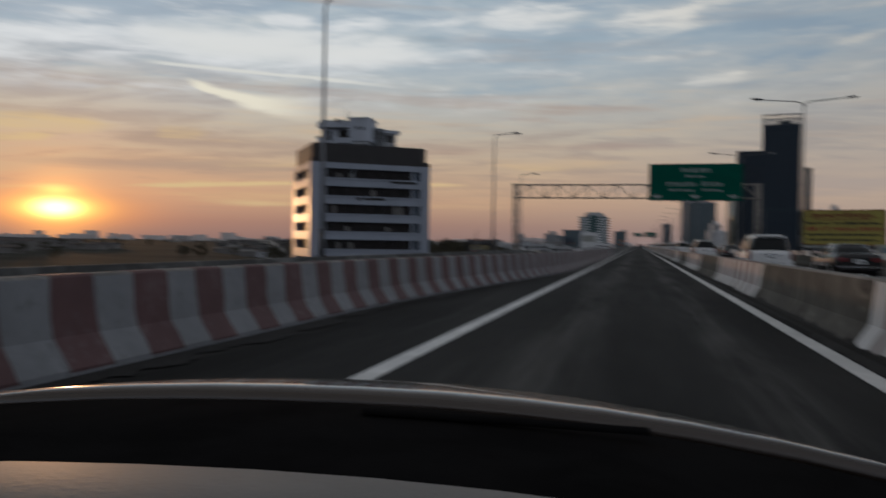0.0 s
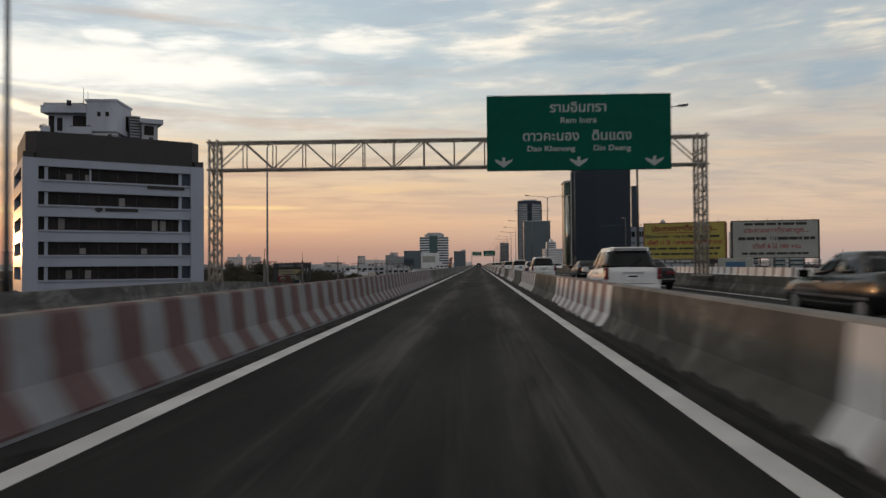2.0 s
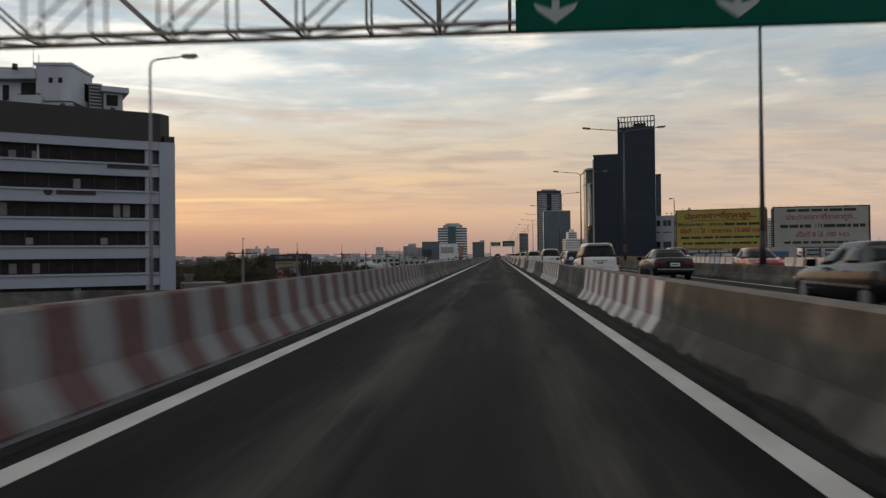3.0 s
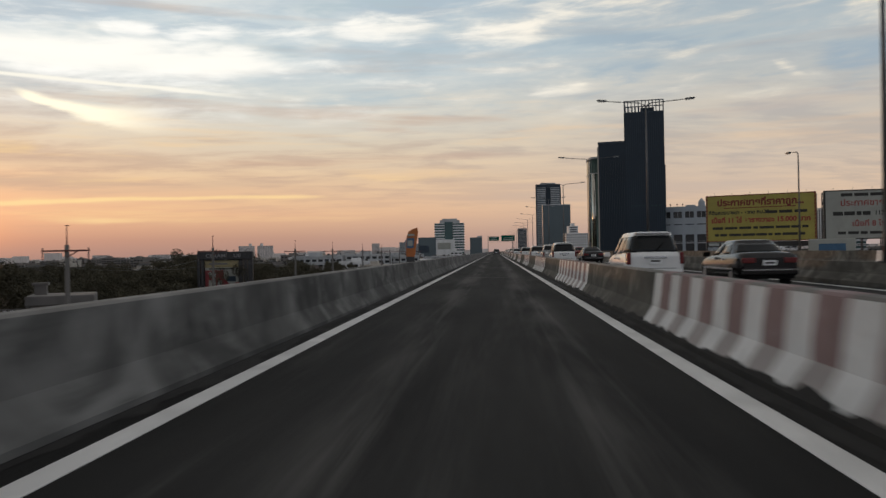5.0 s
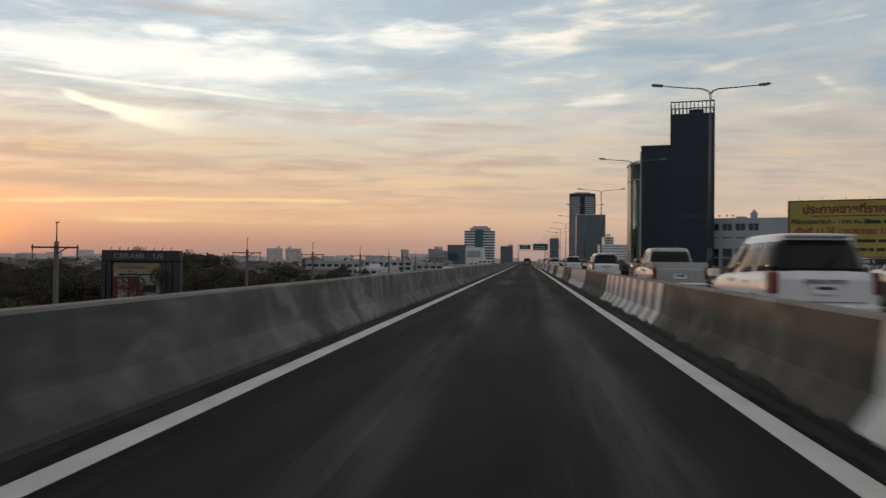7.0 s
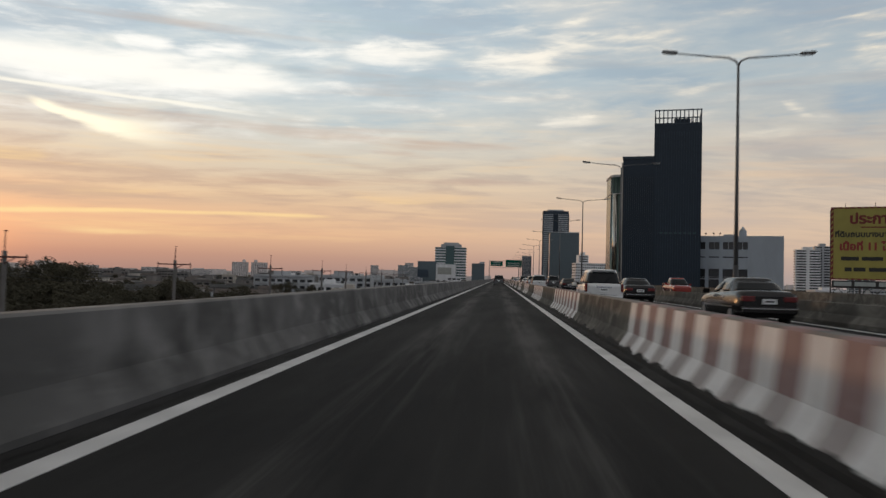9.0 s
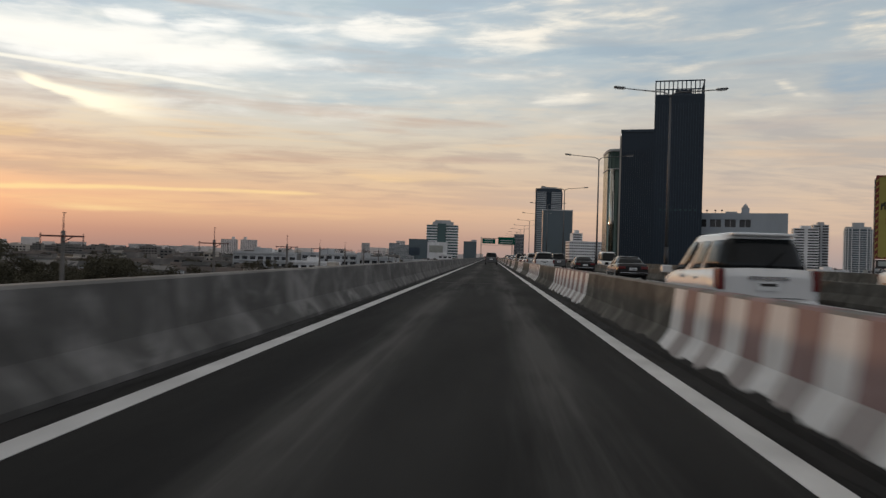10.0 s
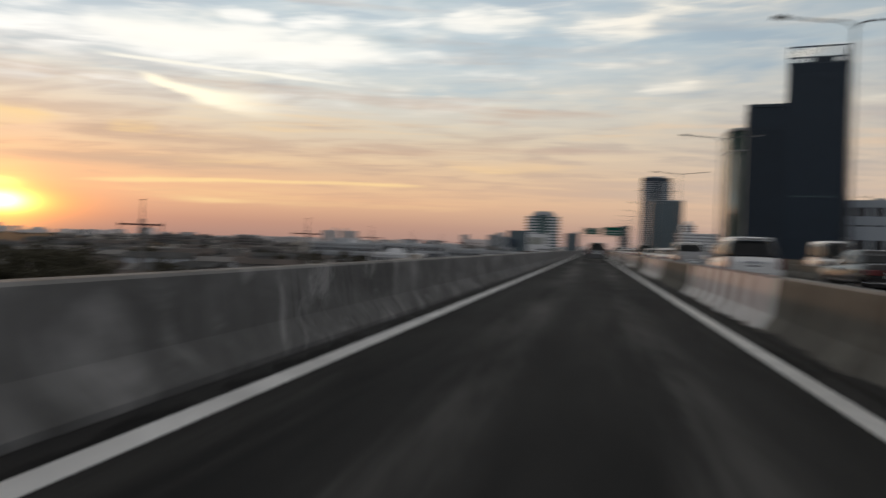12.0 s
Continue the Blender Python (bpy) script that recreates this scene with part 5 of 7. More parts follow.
post = part("crown_post", bmbox(-0.3, 0.3, -0.3, 0.3, 0.75, 8.6), M["navy_fin"], tower)
post.location = (L1 + 0.4, -0.2, H2)
for k in range(1, 12):
    share("crown_post", post.data, tower, Matrix.Translation((L1 + 0.4 + k * 2.55, -0.2, H2)))
for k in range(12):
    share("crown_post", post.data, tower, Matrix.Translation((L1 + 0.4 + k * 2.55, TD - 0.3, H2)))
for k in range(1, 6):
    for xx in (L1 + 0.3, L2 - 0.3):
        share("crown_post", post.data, tower, Matrix.Translation((xx, k * 4.0, H2)))
part("plant_room", bmbox(L1 + 12, L2 - 7, 5, TD - 5, H2, H2 + 4.4), M["navy_glass"], tower)
for k in range(8):
    part("pale_blind", bmbox(L1 + 4 + k * 2.9, L1 + 5.6 + k * 2.9, -0.58, -0.48, 44.5, 45.3), M["teal_band"], tower)
# narrow slab behind its right edge
back = block(211, 1100, -8, "dark narrow slab behind the tall tower", "tower", "tower")
part("wall", bmbox(0, 8, 0, 18, 0, 118), M["navy_fin"], back)
part("roof_edge", bmbox(-0.3, 8.3, -0.3, 18.3, 118, 119.5), M["navy_fin"], back)

# green glass tower with a rounded front
glass_tower = block(78.3, 731, 0, "slim green glass tower with a rounded mirror-like corner", "tower", "tower")
bm = bmesh.new()
ring = [(6.5 + 6.5 * math.cos(math.pi + math.pi * i / 18), 6.5 + 6.5 * math.sin(math.pi + math.pi * i / 18)) for i in range(19)] + [(24, 6.5), (24, 26), (0, 26)]
HT = 74.5 - GROUND
lo, hi = [bm.verts.new((a, b, 0)) for a, b in ring], [bm.verts.new((a, b, HT)) for a, b in ring]
for i in range(len(ring)):
    f = bm.faces.new((lo[i], lo[(i + 1) % len(ring)], hi[(i + 1) % len(ring)], hi[i]))
    f.smooth = i < 18
bm.faces.new(hi)
part("curtain_wall", bm, M["green_glass"], glass_tower)
bm = bmesh.new()
tube(bm, (2.4, 1.0, 3), (2.4, 1.0, HT - 12), 1.7, 1.7, 48)
for f in bm.faces:
    f.smooth = abs(f.normal.z) < 0.5
part("mirror_column", bm, M["mirror_glass"], glass_tower, "mirror-clad rounded column")
for zz, tt in ((HT, 1.6), (HT - 12, 0.5), (10, 3.0)):
    bm = bmesh.new()
    lo = [bm.verts.new((6.5 + (a - 6.5) * 1.05, 6.5 + (b - 6.5) * 1.05, zz)) for a, b in ring]
    hi = [bm.verts.new((6.5 + (a - 6.5) * 1.05, 6.5 + (b - 6.5) * 1.05, zz + tt)) for a, b in ring]
    for i in range(len(ring)):
        bm.faces.new((lo[i], lo[(i + 1) % len(ring)], hi[(i + 1) % len(ring)], hi[i]))
    bm.faces.new(hi)
    bm.faces.new(lo[::-1])
    part("ledge", bm, M["grey_wall"], glass_tower)
for k in range(7):
    a = math.pi + math.pi * (k + 0.5) / 7
    bm = bmesh.new()
    tube(bm, (6.5 + 6.6 * math.cos(a), 6.5 + 6.6 * math.sin(a), 10), (6.5 + 6.6 * math.cos(a), 6.5 + 6.6 * math.sin(a), HT), 0.14, n=6)
    part("mullion", bm, M["navy_fin"], glass_tower)

# pair of blue-grey towers farther off
far_tower = block(98, 1900, 0, "tall blue-grey residential tower with pale floor bands", "tower", "tower")
H = 158 - GROUND
banded(far_tower, 0, 22, 0, 30, H - 8, 38, M["grey_wall"], M["blue_glass"], 0.42, 0.5)
banded(far_tower, 33, 55, 0, 30, H - 8, 38, M["grey_wall"], M["blue_glass"], 0.42, 0.5)
part("central_shaft", bmbox(21.5, 33.5, 1.2, 28, 0, H - 5), M["navy_glass"], far_tower)
part("roof_slab", bmbox(-0.6, 55.6, -0.6, 30.6, H - 11.0, H - 3.5), M["navy_fin"], far_tower, "dark roof band")
for xx in (-1.6, 54.2):
    part("corner_pier", bmbox(xx, xx + 2.6, -1.0, 3.0, 0, H - 10.9), M["navy_fin"], far_tower, "dark corner pier")
part("roof_room", bmbox(10, 45, 6, 24, H - 3.5, H), M["grey_wall"], far_tower)
slab = block(93.5, 1600, 0, "flat-topped blue-grey glass office slab", "tower", "tower")
H = 88 - GROUND
part("curtain_wall", bmbox(0, 53, 0, 24, 0, H), M["blue_glass"], slab)
part("roof_edge", bmbox(-0.4, 53.4, -0.4, 24.4, H, H + 1.5), M["grey_wall"], slab)
line = part("mullion", bmbox(0, 0.35, -0.35, 0.0, 0, H), M["blue_glass"], slab)
for k in range(1, 18):
    share("mullion", line.data, slab, Matrix.Translation((3.1 * k, 0, 0)))
line = part("storey_line", bmbox(0, 53, -0.25, 0.0, 0, 0.5), M["blue_glass"], slab)
line.location = (0, 0, 4)
for k in range(2, 25):
    share("storey_line", line.data, slab, Matrix.Translation((0, 0, 4 * k)))
small = block(62, 2200, 0, "dark distant apartment tower", "tower", "tower")
banded(small, 0, 25, 0, 20, 61 - GROUND, 20, M["grey_wall"], M["navy_glass"], 0.35, 0.4)

# white hotel between the towers
hotel = block(101, 1200, 8, "white stepped apartment block with rows of dark windows", "building", "apartment_building")
punched(hotel, 0, 46, 0, 20, 36, 10, 16, M["white_wall"], M["dark_glass"], 0.6, 0.42)
part("upper_block", bmbox(5, 18, 4, 18, 36.5, 47), M["white_wall"], hotel)
for i in range(3):
    part("window_row", bmbox(6, 17, 3.9, 4.1, 38 + 3 * i, 39.4 + 3 * i), M["dark_glass"], hotel)
part("roof_room", bmbox(9, 14, 7, 14, 47, 51), M["white_wall"], hotel)
part("podium", bmbox(40, 60, -6, 16, 0, 22), M["grey_wall"], hotel)

# white block with large square openings
hall = block(130.0, 689.6, -20.3, "pale blue-grey hall with large square openings below and above", "building", "parking_building")
hall.scale = (1.09, 1.09, 1.06)
HW, HD, HH = 43.3, 30.0, 29.4 - GROUND
part("core", bmbox(-13, 24.5, 2.0, HD - 1, 0, HH - 1), M["dark_glass"], hall, "dark interior behind the openings")
part("end_wall", bmbox(24.6, HW, 0, HD, 0, HH), M["hall_panel"], hall)
part("rear_wall", bmbox(-14, 24.55, HD - 0.8, HD, 0, HH), M["hall_panel"], hall)
part("left_wall", bmbox(-14.9, -14.05, 0, HD, 0, HH), M["hall_panel"], hall)
part("roof", bmbox(-14, 24.55, 0.02, HD - 0.85, HH - 0.8, HH), M["hall_panel"], hall)
for z0, z1 in ((0, 9.0), (21.7, 28.4), (29.1, 33.4), (37.8, HH - 0.82)):
    part("wall_band", bmbox(-14, 24.55, 0.0, 1.2, z0, z1), M["hall_panel"], hall)
for k in range(5):
    xx = -13.95 + 7.72 * k
    part("pier", bmbox(xx, xx + 1.9, 0.0, 1.6, 9.0, 21.7), M["hall_panel"], hall)
    part("pier", bmbox(xx, xx + 1.9, 0.05, 1.6, 33.4, 37.8), M["hall_panel"], hall)
    part("slit_pier", bmbox(xx, xx + 1.9, 0.05, 1.6, 28.4, 29.1), M["hall_panel"], hall)
    part("inner_floor", bmbox(xx + 1.95, xx + 7.7, 1.3, 2.0, 15.4, 16.0), M["grey_wall"], hall)
    part("inner_rail", bmbox(xx + 1.95, xx + 7.7, 1.35, 1.5, 16.8, 17.0), M["grey_wall"], hall)
    part("window_mullion", bmbox(xx + 4.7, xx + 4.95, 1.25, 1.5, 33.4, 37.8), M["grey_wall"], hall)
part("roof_turret", bmbox(19.5, 23.5, 5, 9, HH, HH + 3.4), M["hall_panel"], hall)
bm = bmesh.new()
tube(bm, (21.5, 7, HH + 3.4), (21.5, 7, HH + 6.0), 2.6, 0.3, 4)
part("turret_roof", bm, M["grey_wall"], hall)
part("roof_plant", bmbox(11, 17, 6, 12, HH, HH + 1.3), M["grey_wall"], hall)
for xx in (1.5, 6.0, 9.5):
    bm = bmesh.new()
    tube(bm, (xx, 2, HH), (xx, 2, HH + 1.2), 0.08, n=6)
    tube(bm, (xx, 2, HH + 1.2), (xx, 1.4, HH + 1.6), 0.15, 0.6, 10)
    part("roof_lamp", bm, M["dark_steel"], hall)

# apartment towers on the right
for x, y, w, h, lab, g in ((342, 1100, 26, 55, "white apartment tower with stacked balconies", M["white_wall"]), (368, 1110, 16, 60, "white apartment tower with a blue-grey glazed side", M["grey_wall"]), (218, 620, 22, 40, "teal glazed office tower behind the hoardings", M["grey_wall"]), (430, 1500, 30, 34, "low pale apartment block", M["beige_wall"])):
    t = block(x, y, -12, lab, "apartment tower", "apartment_tower")
    glass = M["teal_band"] if "teal" in lab else M["dark_glass"]
    banded(t, 0, w, 0, 18, h, max(6, round(h / 3.1)), g, glass, 0.5, 0.7)
    part("lift_shaft", bmbox(w * 0.42, w * 0.56, -0.5, 3, 0, h + 2.5), g, t)
    part("roof_room", bmbox(w * 0.3, w * 0.7, 3, 13, h, h + 4), g, t)
    part("edge_fin", bmbox(-0.5, 0.6, -0.3, 3, 0, h + 1), g, t)

# round-shouldered tower: a bowed front with balcony bands and slim ribs
rt = block(488, 1300, -12, "pale teal-grey round-shouldered apartment tower", "apartment tower", "apartment_tower")
RW, RH = 36.0, 66.0


def bowed(k, z0, z1):
    bm = bmesh.new()
    ring = [(RW / 2 + RW / 2 * k * math.copysign(abs(math.cos(a)) ** 0.6, math.cos(a)), 10 + 10 * k * math.copysign(abs(math.sin(a)) ** 0.6, math.sin(a))) for a in (2 * math.pi * (i + 0.5) / 28 for i in range(28))]
    lo, hi = [bm.verts.new((a, b, z0)) for a, b in ring], [bm.verts.new((a, b, z1)) for a, b in ring]
    for i in range(28):
        bm.faces.new((lo[i], lo[(i + 1) % 28], hi[(i + 1) % 28], hi[i]))
    bm.faces.new(lo[::-1])
    bm.faces.new(hi)
    return bm


part("window_glazing", bowed(0.95, 0, RH), M["blue_glass"], rt)
band = part("floor_band", bowed(1.0, 0, 1.3), M["grey_wall"], rt)
for k in range(1, 21):
    share("floor_band", band.data, rt, Matrix.Translation((0, 0, 3.1 * k)))
part("crown", bowed(0.9, RH, RH + 3.5), M["grey_wall"], rt)
part("roof_room", bowed(0.42, RH + 3.5, RH + 9.5), M["grey_wall"], rt)
for k in range(9):
    a = math.pi + math.pi * (k + 0.5) / 9
    px, py2 = RW / 2 + RW / 2 * math.copysign(abs(math.cos(a)) ** 0.6, math.cos(a)), 10 + 10 * math.copysign(abs(math.sin(a)) ** 0.6, math.sin(a))
    part("rib", bmbox(px - 0.4, px + 0.4, py2 - 0.5, py2 + 0.5, 0, RH + 1), M["white_wall"], rt)

# office with teal bands straight ahead on the left
ahead = block(-150, 2000, 0, "pale office tower with teal window bands and dark shaft", "office building", "office_building")
H = 72 - GROUND
banded(ahead, 0, 26, 4, 40, H, 13, M["white_wall"], M["teal_band"], 0.45, 0.7)
banded(ahead, 46, 74, 4, 40, H, 13, M["white_wall"], M["teal_band"], 0.45, 0.7)
part("central_shaft", bmbox(26, 46, 2, 40, 0, H + 4), M["teal_band"], ahead, "dark green glazed shaft")
part("cap", bmbox(14, 62, 6, 36, H + 0.8, H + 8), M["grey_wall"], ahead)
part("cap_top", bmbox(20, 56, 8, 34, H + 8, H + 12), M["grey_wall"], ahead)
b2 = block(-189, 1990, 0, "blue glass and white low office block", "building", "office_building")
part("glass_wall", bmbox(0, 44, 0, 30, 0, 50), M["blue_glass"], b2)
part("white_wall", bmbox(44, 90, -4, 30, 0, 44), M["white_wall"], b2)
part("hoarding", bmbox(0.5, 26, -0.6, -0.02, 12, 30), M["navy_fin"], b2, "dark printed hoarding")
part("hoarding", bmbox(48, 80, -4.6, -4.02, 20, 36), M["cream"], b2, "pale printed hoarding")
b3 = block(-62, 2010, 0, "blue-grey glazed office slab", "building", "office_building")
part("glass_wall", bmbox(0, 30, 0, 24, 0, 48), M["blue_glass"], b3)
part("roof_room", bmbox(18, 30, 2, 20, 48, 52), M["grey_wall"], b3)
b4 = block(-250, 2100, 0, "pale grey apartment slab", "building", "apartment_building")
banded(b4, 0, 26, 0, 20, 40, 13, M["grey_wall"], M["blue_glass"], 0.6, 0.4)
banded(b4, 26.1, 52, 0, 20, 36, 12, M["grey_wall"], M["blue_glass"], 0.6, 0.4)

# twin apartment slabs far on the left, with haze put into their wall colour
for x in (-782, -724):
    t = block(x, 2400, 10, "pale twin apartment slab with a lift tower", "apartment tower", "apartment_building", "twin slabs")
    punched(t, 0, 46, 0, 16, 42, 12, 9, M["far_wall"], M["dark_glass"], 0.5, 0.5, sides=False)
    part("lift_tower", bmbox(30 if x < -750 else 8, 38 if x < -750 else 16, 2, 14, 42.5, 50), M["far_wall"], t)
for x, y, w, h in ((-1010, 2300, 70, 20), (-900, 2300, 90, 17), (-1300, 2500, 50, 22), (-1600, 2400, 60, 18), (-420, 2700, 26, 46), (-330, 2900, 30, 60), (-520, 2600, 60, 24), (-640, 2500, 40, 20)):
    t = block(x, y, 4, "pale apartment slab far off in the haze", "building", "apartment_building", "far slabs")
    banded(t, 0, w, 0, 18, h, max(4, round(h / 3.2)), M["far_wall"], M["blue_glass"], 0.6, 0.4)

# far on the other side: a small tower with a mast, a water tower and hazy slabs
t = block(303, 700, -8, "small grey tower block with a rooftop mast", "building", "building")
punched(t, 0, 10, 0, 10, 19, 5, 3, M["beige_wall"], M["dark_glass"], 0.5, 0.5, sides=False)
bm = bmesh.new()
tube(bm, (5, 5, 19.4), (5, 5, 25), 0.16, 0.08, 6)
for k in range(4):
    tube(bm, (4.3, 5, 20.6 + k), (5.7, 5, 20.6 + k), 0.05, n=4)
part("mast", bm, M["dark_steel"], t)
for x, w, h in ((716, 24, 25), (744, 20, 29), (770, 30, 23)):
    t = block(x, 1500, -10, "pale apartment slab beyond the hoardings", "building", "apartment_building", "far slabs")
    # Grey render instead of glass: haze put in as low window contrast.
    banded(t, 0, w, 0, 16, h, max(4, round(h / 3.2)), M["beige_wall"], M["grey_wall"], 0.6, 0.4)
wt = thing("water_tower", pose(245, 500, GROUND), "round grey water tower on a slim shaft", "water tower")
bm = bmesh.new()
tube(bm, (0, 0, 0), (0, 0, 17.6), 0.9, 0.6, 14)
part("shaft", bm, M["grey_wall"], wt)
bm = bmesh.new()
bmesh.ops.create_uvsphere(bm, u_segments=20, v_segments=12, radius=2.8)
bmesh.ops.scale(bm, vec=(1, 1, 0.82), verts=bm.verts[:])
bmesh.ops.translate(bm, vec=(0, 0, 19.4), verts=bm.verts[:])
for f in bm.faces:
    f.smooth = True
part("tank", bm, M["zinc_roof"], wt)

# low houses, shop rows and sheds
rng = random.Random(11)


def low_house(x, y, w, d, h, turn, wall, roof, kind):
    floors = max(1, round((h - 0.5) / 3.3))
    words = {"shop": "row of concrete shophouses with flat roofs and dark windows", "shed": "long low shed with a shallow sheet-metal roof", "flat": "plain flat-roofed concrete building"}
    ob = block(x, y, turn, words[kind], {"shop": "shophouse", "shed": "shed", "flat": "building"}[kind], {"shop": "shophouse", "shed": "shed", "flat": "building"}[kind], "low city buildings")
    part("wall", bmbox(0, w, 0, d, 0, h), wall, ob)
    if kind == "shed":
        bm = bmesh.new()
        v = [bm.verts.new(c) for c in ((-0.5, -0.5, h), (w + 0.5, -0.5, h), (w + 0.5, d + 0.5, h), (-0.5, d + 0.5, h), (-0.5, d / 2, h + d * 0.14), (w + 0.5, d / 2, h + d * 0.14))]
        for f in ((0, 1, 5, 4), (2, 3, 4, 5), (0, 4, 3), (1, 2, 5), (3, 2, 1, 0)):
            bm.faces.new([v[i] for i in f])
        part("roof", bm, roof, ob)
    else:
        part("parapet", bmbox(-0.2, w + 0.2, -0.2, d + 0.2, h, h + 0.7), wall, ob)
        n = max(2, round(w / 4.2))
        win = None
        for i in range(floors):
            for j in range(n):
                m = Matrix.Translation((w * (j + 0.5) / n, 0, 1.0 + (h - 0.8) * i / floors))
                if win is None:
                    win = part("window", bmbox(-w / n * 0.34, w / n * 0.34, -0.08, 0.1, 0, 1.6), M["dark_glass"], ob)
                    win.matrix_basis = m
                else:
                    share("window", win.data, ob, m)
            part("ledge", bmbox(-0.1, w + 0.1, -0.7, 0.0, (h - 0.3) * (i + 1) / floors - 0.2, (h - 0.3) * (i + 1) / floors), wall, ob)
        if rng.random() < 0.6:
            part("roof_room", bmbox(w * 0.3, w * 0.55, d * 0.3, d * 0.7, h, h + 2.8), wall, ob)
        if rng.random() < 0.5:
            bm = bmesh.new()
            tube(bm, (w * 0.7, d * 0.4, h), (w * 0.7, d * 0.4, h + 2.0), 0.9, 0.9, 10)
            part("water_tank", bm, M["zinc_roof"], ob)
    return ob


walls = [M["grey_wall"], M["weathered_wall"], M["beige_wall"], M["white_wall"]]
taken = []
for k in range(190):
    if k < 142:
        y = rng.uniform(520, 1700)
        x = -rng.uniform(18 + y * 0.02, 40 + y * 0.55)
    elif k < 168:
        y = rng.uniform(420, 1500)
        x = rng.uniform(50 + y * 0.06, 130 + y * 0.5)
        if 60 < x < 175 and y < 760:
            continue
    else:
        y = rng.uniform(1500, 2600)
        x = -rng.uniform(60, 1500)
    west = x < -0.3 * (y - 190)
    kind = rng.choice(["shed", "shed", "shed", "flat"] if west and y < 1100 else ["shop", "flat", "shed", "shop", "flat"]) if y < 1500 else "flat"
    w, d = rng.uniform(12, 34), rng.uniform(10, 18)
    if kind == "shed":
        w, d = rng.uniform(14, 34), rng.uniform(9, 16)
    if west and y < 1100:
        w = w * 0.6
    if any(abs(x - a) < (w + c) * 0.55 and abs(y - b) < 26 for a, b, c in taken):
        continue
    taken.append((x, y, w))
    h = {"shop": rng.uniform(8, 12.5), "flat": rng.uniform(5.5, 10.5), "shed": rng.uniform(4, 6.5)}[kind] * (1.1 if y > 900 else 1.0)
    low_house(x - w / 2, y, w, d, h, rng.uniform(-12, 25), rng.choice([M["weathered_wall"], M["weathered_wall"], M["beige_wall"]] if west else walls), rng.choice([M["tile_roof"], M["zinc_roof"]]), kind)
# dense rows of shophouses on the left
for k, (yy, n) in enumerate(((600, 3), (660, 6), (760, 7), (880, 7), (1020, 8))):
    xx = -52 - yy * 0.03 - rng.uniform(0, 20)
    for q in range(n):
        w = rng.uniform(22, 46)
        xx -= w + rng.uniform(3, 16)
        if xx < -0.33 * (yy - 200):
            break
        low_house(xx, yy + rng.uniform(-14, 14), w, 13, rng.uniform(7.5, 11.0), rng.uniform(-4, 10), rng.choice([M["white_wall"], M["grey_wall"], M["weathered_wall"], M["weathered_wall"]]), M["zinc_roof"], "shop")
# the nearer ones beside the road on the left
low_house(-137, 614, 34, 14, 11.6, 3, M["grey_wall"], M["zinc_roof"], "shop")
low_house(-101, 618, 30, 14, 12.2, 3, M["grey_wall"], M["zinc_roof"], "shop")
low_house(-84, 640, 30, 14, 10.6, 4, M["grey_wall"], M["zinc_roof"], "shop")
# the market's low sheet roofs
for k in range(84):
    yy = 360 + 6.2 * (k // 2) + rng.uniform(-4, 4)
    xx = -(58 + (yy - 250) * rng.uniform(0.22, 0.86)) + rng.uniform(-10, 10)
    low_house(xx, yy, rng.uniform(9, 22), rng.uniform(7, 12), rng.uniform(3.2, 6.4), rng.uniform(-10, 24), rng.choice([M["weathered_wall"], M["weathered_wall"], M["grey_wall"]]), rng.choice([M["zinc_roof"], M["zinc_roof"], M["tile_roof"], M["weathered_wall"]]), "shed")
for k in range(26):
    yy = rng.uniform(170, 900)
    low_house(-(150 + yy * 0.6 + rng.uniform(0, 420)), yy, rng.uniform(25, 60), rng.uniform(12, 22), rng.uniform(4, 9), rng.uniform(10, 60), M["weathered_wall"], rng.choice([M["zinc_roof"], M["tile_roof"]]), "shed")

# far skyline, its haze put into the pale wall colour
bm = bmesh.new()
for k in range(330):
    x, y = rng.uniform(-3600, 3600), rng.uniform(2900, 3900)
    if abs(x) < 60:
        continue
    w, h = rng.uniform(20, 90), rng.choice([9, 10, 12, 14, 16, 20, 26, 13])
    box(bm, x, x + w, y, y + 20, GROUND, GROUND + h * rng.uniform(0.8, 1.5))
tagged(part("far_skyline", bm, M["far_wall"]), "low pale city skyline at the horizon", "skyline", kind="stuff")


# ---- hoardings ----
def lattice_legs(ob, w, z1, d=2.0):
    n = max(2, round(w / 5))
    for i in range(n + 1):
        x = w * i / n
        bm = bmesh.new()
        for yy in (0.4, d):
            tube(bm, (x, yy, 0), (x, yy, z1), 0.14, n=6)
        z = 0.5
        k = 0
        while z < z1 - 2:
            tube(bm, (x, 0.4 if k % 2 else d, z), (x, d if k % 2 else 0.4, z + 2), 0.07, n=5)
            z += 2
            k += 1
        part("leg", bm, M["dark_steel"], ob)
        if i < n:
            bm = bmesh.new()
            q = w / n
            for s in range(4):
                a = x + q * s / 4
                tube(bm, (a, 0.4, 11.6 + (1.6 if s % 2 else 0)), (a + q / 4, 0.4, 11.6 + (0 if s % 2 else 1.6)), 0.07, n=5)
            for z in (11.6, 13.2):
                tube(bm, (x, 0.4, z), (x + q, 0.4, z), 0.08, n=5)
            part("under_truss", bm, M["dark_steel"], ob)


